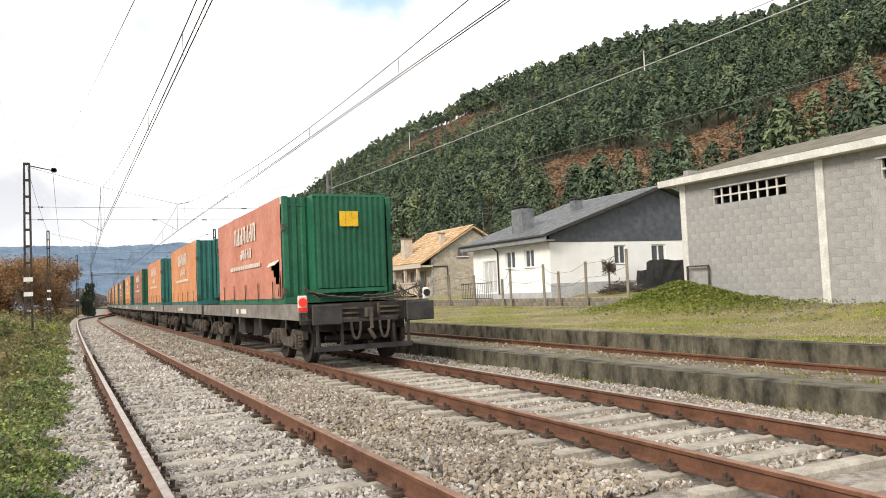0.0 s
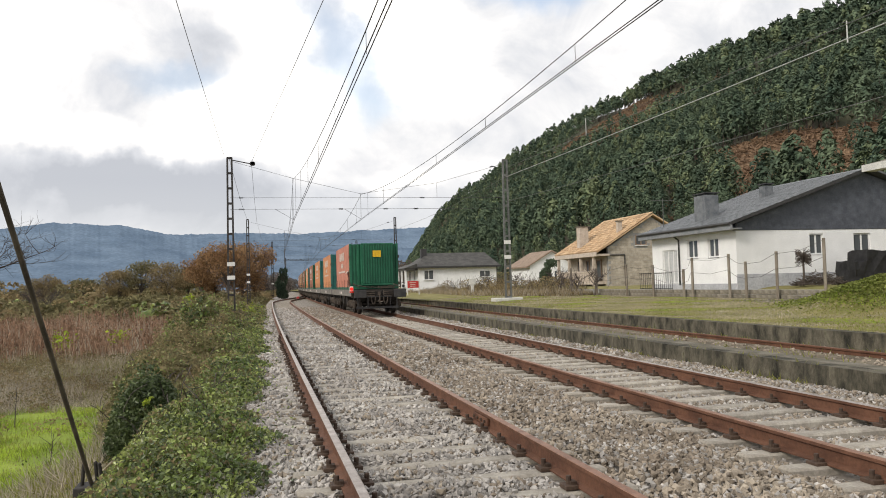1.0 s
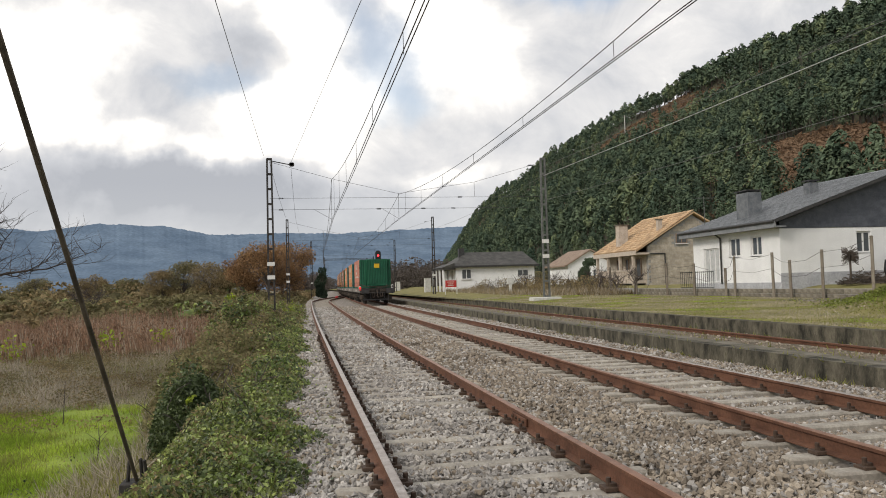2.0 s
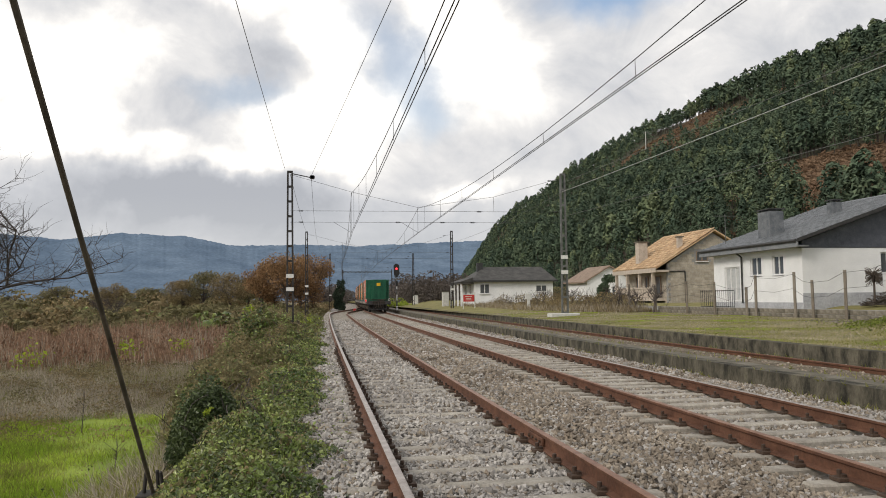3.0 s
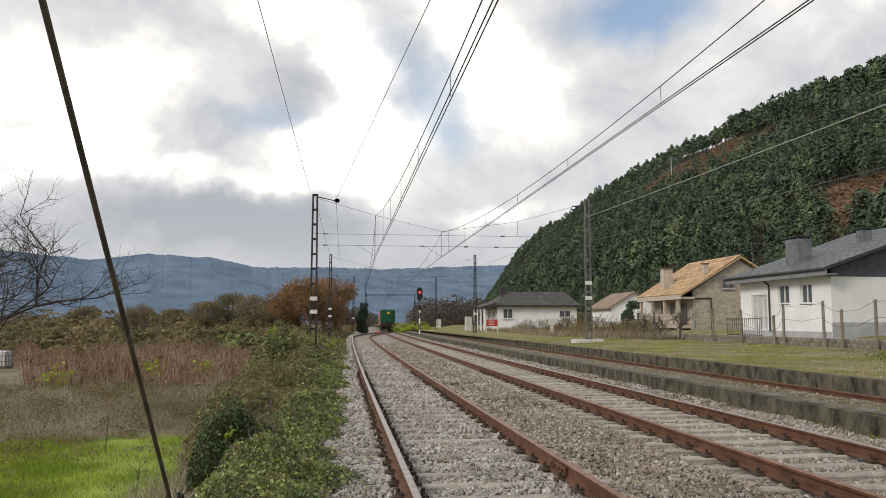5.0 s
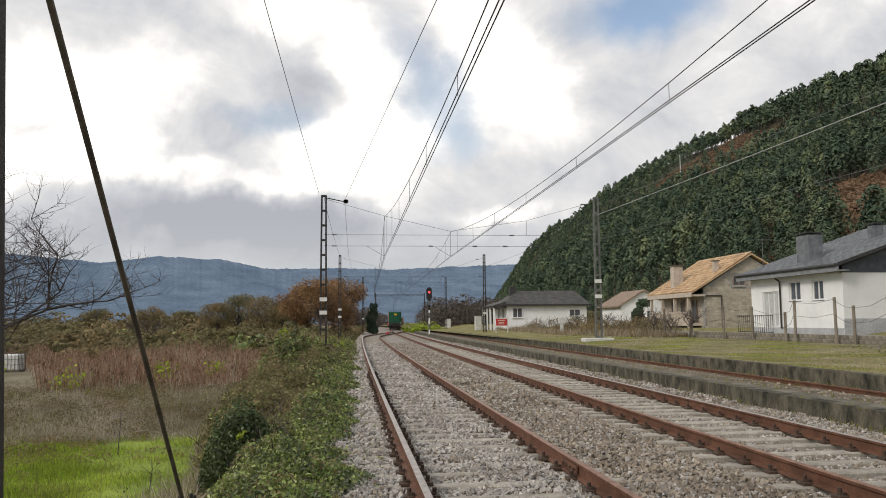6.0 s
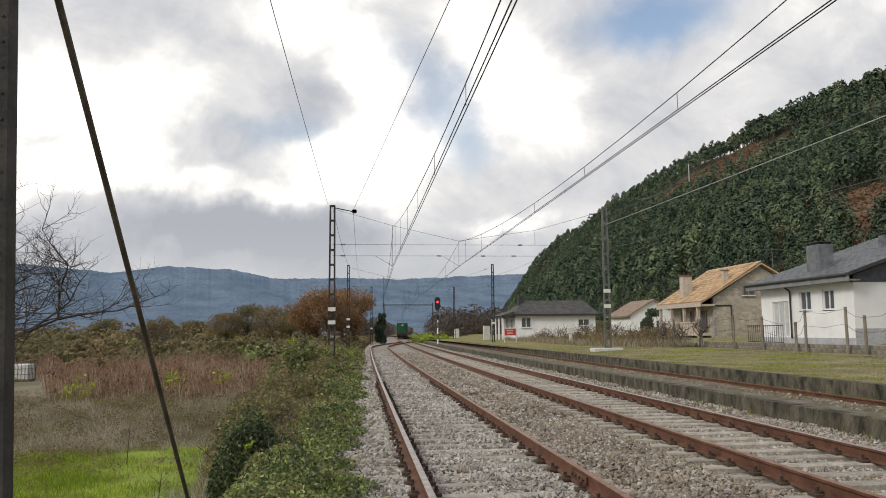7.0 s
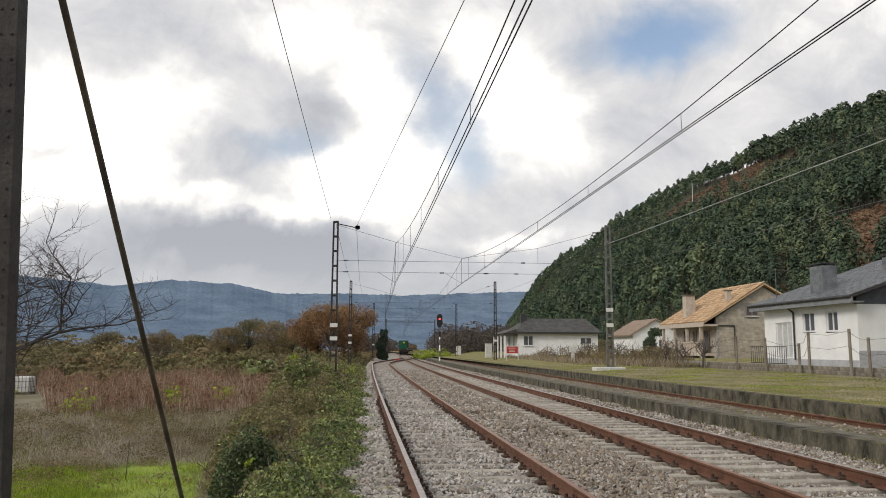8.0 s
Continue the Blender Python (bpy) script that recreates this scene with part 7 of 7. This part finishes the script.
# ---------- plants and clutter on the platform side ----------
def build_right_plants():
    rng = random.Random(13)
    nprng = np.random.default_rng(14)
    # far leafless woods behind the station throat
    spots = []
    for _ in range(150):
        d = rng.uniform(170, 330)
        x, y = polar(rng.uniform(3.4, 11.0), d)
        if x > main_x(y) + 9:
            spots.append((x, y, -0.5, rng.uniform(2.2, 4.0), rng.uniform(4.5, 8.5)))
    for _ in range(60):
        y = rng.uniform(215, 420)
        spots.append((main_x(y) + rng.uniform(-16, -7), y, -0.5, rng.uniform(2.2, 4.0), rng.uniform(4.0, 7.0)))
    clump_stuff("far_woods", "twigwood", spots, "grey brown leafless woods beyond the houses", "woods", 0.22, 9, 230, solid=False)
    spots = [(*polar(rng.uniform(3.8, 6.5), rng.uniform(118, 150)), -0.2, rng.uniform(0.6, 1.3), rng.uniform(0.8, 1.8)) for _ in range(9)]
    clump_stuff("yellow_shrubs", "lime", spots, "yellow green shrubs beside the signal", "shrub", 0.22, 10, 90)
    # brambles and bare shrubs along the gardens
    spots = []
    for _ in range(60):
        yy = rng.uniform(47, 88)
        spots.append((rng.uniform(18.0, 20.5) + (yy - 40) * 0.03, yy, 0.3, rng.uniform(0.5, 1.1), rng.uniform(0.6, 1.5)))
    clump_stuff("garden_brambles", "dryleaf", spots, "brown tangled brambles along the garden fence", "brambles", 0.10, 11, 220, solid=False)
    spots = [(rng.uniform(27, 46), rng.uniform(104, 130), 1.0, rng.uniform(1.0, 2.2), rng.uniform(1.5, 3.0)) for _ in range(24)]
    clump_stuff("garden_shrubs", "olive", spots, "olive shrubs and small trees behind the houses", "shrubs", 0.22, 12, 200)
    bm = bm_new()
    for _ in range(420):
        yy = rng.uniform(45, 86)
        x0 = rng.uniform(18.2, 20.6) + (yy - 40) * 0.03
        p = Vector((x0, yy, 0.3))
        for _s in range(3):
            q = p + Vector((rng.uniform(-0.35, 0.35), rng.uniform(-0.45, 0.45), rng.uniform(0.15, 0.7)))
            rod(bm, p, q, 0.012, 3, 0.008)
            p = q
    stuff("bare_canes", mesh_of(bm, "bare_canes", M["twig"]), "bare brown canes along the garden fence", "canes")
    for yy, hgt, sd in ((43.5, 2.6, 31), (46.5, 2.3, 32), (49.5, 2.7, 33), (60, 2.6, 34), (69, 2.8, 35)):
        bare_tree(19.4 + (yy - 43) * 0.03, yy, 0.35, hgt, sd, "small pruned leafless fruit tree", 3, thick=0.03)
    # short grass and weeds on the yard
    n = 80000
    y = 8 + 52 * nprng.random(n) ** 1.5
    x = 11.72 + nprng.random(n) * 8.0
    m = (x < 17.9) | (y > 19.4)
    x, y = x[m], y[m]
    patch = np.sin(x * 1.1 + 2) * np.sin(y * 0.7) + 0.6 * np.sin(x * 2.7 + y * 1.3) + nprng.normal(0, 0.3, len(x))
    z = np.array([yard_z(a, b) for a, b in zip(x, y)])
    mound = np.exp(-((x - 17.4) / 1.6) ** 2 - ((y - 18.5) / 2.6) ** 2)
    hgt = (0.042 + 0.10 * mound) * nprng.uniform(0.5, 1.4, len(x))
    for key, sel, lab in (("blade", (patch > 0.8) | (mound > 0.3), "bright grass on the yard"), ("blade2", (patch <= 0.8) & (patch > 0.0) & (mound <= 0.3), "dull grass on the yard"), ("straw", (patch <= 0.0) & (mound <= 0.3), "dry yellowish grass on the yard")):
        k = int(sel.sum())
        v, f = scatter(BLADE_V, BLADE_F, np.stack([x, y, z - 0.01], 1)[sel], spin_turns(nprng, k, 0.5), np.stack([np.full(k, 0.03), np.full(k, 0.03), hgt[sel]], 1))
        stuff("yard_" + key, np_mesh("yard_" + key, v, f, M[key]), lab, "grass")
    # tall dry grass between the yard and the gardens
    n = 26000
    y = 45 + 57 * nprng.random(n) ** 1.3
    x = 20.4 - 4.6 * nprng.random(n) ** 1.5 * np.clip((y - 26) / 34, 0.15, 1) + np.clip(y - 50, 0, 60) * 0.03
    m = np.sin(x * 1.7 + y * 0.6) * np.sin(y * 0.83) + nprng.normal(0, 0.4, n) > -0.45
    x, y = x[m], y[m]
    z = np.array([yard_z(a, b) for a, b in zip(x, y)]) - 0.02
    hgt = (0.28 + 0.22 * np.sin(x * 2.3 + y) * np.sin(y * 0.7)) * nprng.uniform(0.6, 1.7, len(x))
    for key, sel, lab in (("straw", nprng.random(len(x)) < 0.45, "tall pale dry grass along the gardens"), ("dryleaf", None, "brown dead weeds along the gardens")):
        sel = ~last if sel is None else sel
        last = sel
        k = int(sel.sum())
        v, f = scatter(BLADE_V, BLADE_F, np.stack([x, y, z], 1)[sel], spin_turns(nprng, k, 0.4), np.stack([np.full(k, 0.055), np.full(k, 0.055), hgt[sel]], 1))
        stuff("garden_" + key, np_mesh("garden_" + key, v, f, M[key]), lab, "grass")
    # leafy weeds on the mound
    n = 9000
    x, y = nprng.normal(17.1, 0.75, n), nprng.normal(18.3, 1.9, n)
    m = (x < 17.95)
    x, y = x[m], y[m]
    z = np.array([yard_z(a, b) for a, b in zip(x, y)]) + nprng.uniform(0.0, 0.14, len(x))
    s = nprng.uniform(0.05, 0.13, len(x))
    v, f = scatter(LEAF_V, LEAF_F, np.stack([x, y, z], 1), spin_turns(nprng, len(x), 0.5), np.stack([s, s, s], 1))
    stuff("mound_weeds", np_mesh("mound_weeds", v, f, M["weed"]), "low green weeds over the earth mound", "weeds")
    # weeds and moss tufts along the platform edges
    n = 5200
    y = 6 + 54 * nprng.random(n) ** 1.4
    pick = nprng.random(n)
    x = np.where(pick < 0.30, nprng.normal(7.76, 0.05, n), np.where(pick < 0.5, nprng.normal(8.57, 0.06, n), np.where(pick < 0.75, nprng.normal(11.36, 0.06, n), nprng.uniform(8.6, 11.3, n))))
    z = np.where(x < 7.8, -0.2, np.where(x < 8.55, 0.09, np.where(x < 9.7, -0.02, -0.11)))
    clustered = np.sin(y * 1.9) * np.sin(y * 0.73 + pick * 3) > -0.2
    x, y, z = x[clustered], y[clustered], z[clustered]
    k = len(x)
    hh = nprng.uniform(0.04, 0.15, k)
    v, f = scatter(BLADE_V, BLADE_F, np.stack([x + y * y / (2 * R_CURVE), y, z - 0.01], 1), spin_turns(nprng, k, 0.5), np.stack([np.full(k, 0.025), np.full(k, 0.025), hh], 1))
    stuff("edge_weeds", np_mesh("edge_weeds", v, f, M["blade2"]), "dull weeds along the platform edges", "weeds")
    # rubble at the foot of the garden wall
    octa = np.array([(1, 0, 0), (-1, 0, 0), (0, 1, 0), (0, -1, 0), (0, 0, 1), (0, 0, -1)], float)
    tri = np.array([(0, 2, 4), (2, 1, 4), (1, 3, 4), (3, 0, 4), (2, 0, 5), (1, 2, 5), (3, 1, 5), (0, 3, 5)])
    n = 330
    x = np.concatenate([nprng.normal(18.6, 0.5, 220), nprng.normal(16.0, 0.6, 110)])
    y = np.concatenate([nprng.normal(25.2, 0.9, 220), nprng.normal(13.2, 0.9, 110)])
    z = np.array([yard_z(a, b) for a, b in zip(x, y)])
    s = nprng.uniform(0.02, 0.075, n)
    v, f = scatter(octa, tri, np.stack([x, y, z], 1), random_turns(nprng, n), np.stack([s, s, s * 0.6], 1))
    stuff("rubble", np_mesh("rubble", v, f, M["wallblock"]), "broken stones and rubble in the grass", "rubble")


build_right_plants()

# black sheeted stack and a heap of vine cuttings by the white house
t = empty("sheeted_stack", 26.9, 31.0, 0.9, "stack covered with black plastic sheet by the house wall", "tarpaulin")
bm = bm_new()
rng = random.Random(4)
for x0, x1, z1 in ((0, 0.9, 1.05), (0.7, 2.2, 1.55), (1.9, 2.7, 0.95)):
    box(bm, x0, x1, 0 + 0.05 * x0, 1.2, -0.5, z1)
bmesh.ops.subdivide_edges(bm, edges=bm.edges[:], cuts=3, use_grid_fill=True)
for v in bm.verts:
    v.co += Vector((rng.uniform(-.05, .05), rng.uniform(-.05, .05), rng.uniform(-.06, .04)))
part("sheet", bm, M["tarp"], t)
t = empty("cuttings_heap", 25.0, 31.0, 0.9, "heap of brown vine cuttings behind the wall", "heap")
bm = bm_new()
for k in range(500):
    a, r = rng.uniform(0, 6.28), 1.3 * math.sqrt(rng.random())
    zz = 0.8 * (1 - r / 1.35) * rng.random()
    p = Vector((r * math.cos(a), r * 0.6 * math.sin(a), zz))
    rod(bm, p, p + Vector((rng.uniform(-.4, .4), rng.uniform(-.3, .3), rng.uniform(-.05, .12))), 0.016, 3)
part("cuttings", bm, M["gear"], t)
bm = bm_new()
for k in range(160):
    a = rng.uniform(0, 6.28)
    p = Vector((-0.3, 0, 1.0 + rng.uniform(0, 0.35)))
    rod(bm, p, p + Vector((0.35 * math.cos(a), 0.35 * math.sin(a), rng.uniform(-.3, .3))), 0.014, 3)
rod(bm, (-0.3, 0, 0), (-0.3, 0, 1.1), 0.05, 6)
dead = empty("dead_shrub", 24.6, 31.2, 1.0, "dead brown dried shrub by the wall", "shrub")
part("stem", bm, M["gear"], dead)

# plastic tank in the field
t = empty("water_tank", -20.2, 50.0, left_ground(-20.2, 50), "white caged plastic tank standing in the field", "tank")
bm = bm_new()
box(bm, -0.5, 0.5, -0.5, 0.5, 0.12, 1.05)
part("tank_body", bm, M["plate"], t, bevel=0.06)
bm = bm_new()
for k in range(6):
    u = -0.52 + k * 0.208
    for s in (-0.52, 0.52):
        beam(bm, (u, s, 0.1), (u, s, 1.1), 0.02, 0.02)
        beam(bm, (s, u, 0.1), (s, u, 1.1), 0.02, 0.02)
for zz in (0.12, 0.45, 0.78, 1.1):
    for s in (-0.53, 0.53):
        beam(bm, (-0.53, s, zz), (0.53, s, zz), 0.02, 0.02)
        beam(bm, (s, -0.53, zz), (s, 0.53, zz), 0.02, 0.02)
part("cage", bm, M["mastgrey"], t)
bm = bm_new()
for s in (-0.4, 0.0, 0.4):
    box(bm, -0.55, 0.55, s - 0.06, s + 0.06, 0.0, 0.1)
part("pallet", bm, M["wood"], t)


# ---------- small railway things ----------
h = empty("shed_door_frame", 17.86, 18.5, 0.75, "rusty iron gate frame at the shed corner", "gate")
bm = bm_new()
for yy in (-0.45, 0.45):
    beam(bm, (0, yy, -0.3), (0, yy, 1.05), 0.05, 0.05)
beam(bm, (0, -0.45, 1.05), (0, 0.45, 1.05), 0.05, 0.05)
box(bm, -0.05, 0.02, -0.45, -0.33, 0.1, 0.3)
part("frame", bm, M["gear"], h)

h = empty("iron_railing", 20.1, 35.6, 0.8, "black wrought iron railing on the garden wall", "railing")
for zz in (0.05, 0.85):
    bm = bm_new()
    beam(bm, (0, 0, zz), (0, 3.4, zz), 0.035, 0.035)
    part("rail", bm, M["black"], h)
for k in range(18):
    bm = bm_new()
    rod(bm, (0, k * 0.2, 0.0), (0, k * 0.2, 0.9), 0.012, 5)
    part("bar", bm, M["black"], h)

for yy, off in ((8.45, 0.8675), (26.4, -0.8675)):
    h = empty("rail_joint", siding_x(yy) + off, yy, 0, "rusty bolted fishplate joint of the siding rail", "rail joint", "rail joints")
    for sx in (-1, 1):
        bm = bm_new()
        box(bm, sx * 0.028 - 0.014, sx * 0.028 + 0.014, -0.28, 0.28, -0.125, -0.045)
        pl = part("fishplate", bm, M["rust"], h, bevel=0.006)
        for k in range(4):
            bm = bm_new()
            rod(bm, (sx * 0.042, -0.21 + k * 0.14, -0.085), (sx * 0.062, -0.21 + k * 0.14, -0.085), 0.017, 6)
            part("bolt", bm, M["clip"], pl)

for yy, dx in ((104, 2.2), (108, 2.0)):
    h = empty("point_lamp", main_x(yy) - dx, yy, -0.2, "small red point indicator lamp between the tracks", "point indicator", "point indicators")
    bm = bm_new()
    box(bm, -0.13, 0.13, -0.1, 0.1, 0.0, 0.36)
    part("housing", bm, M["redsign"], h, bevel=0.03)
    bm = bm_new()
    box(bm, -0.3, 0.3, -0.25, 0.25, -0.08, 0.0)
    part("foot", bm, M["grime"], h)

h = empty("signal_gantry", main_x(170), 170, -0.2, "distant steel catenary portal across the tracks", "gantry")
for x in (-4.0, 6.6):
    bm = bm_new()
    beam(bm, (x, 0, 0), (x, 0, 8.0), 0.2, 0.2)
    part("post", bm, M["mast"], h)
bm = bm_new()
for zz in (7.35, 7.65):
    beam(bm, (-4, 0, zz), (6.6, 0, zz), 0.07, 0.07)
for k in range(12):
    x = -4 + k * 0.88
    beam(bm, (x, 0, 7.35), (x + 0.88, 0, 7.65), 0.04, 0.04)
part("truss", bm, M["mast"], h)

h = empty("distant_signal_post", 2.9, 122, -0.5, "slim pale distant signal post", "signal")
bm = bm_new()
rod(bm, (0, 0, 0), (0, 0, 3.6), 0.07, 8)
part("post", bm, M["plate"], h)
bm = bm_new()
box(bm, -0.22, 0.22, -0.1, 0.1, 3.2, 4.2)
part("head", bm, M["plate"], h, bevel=0.05)


motions()
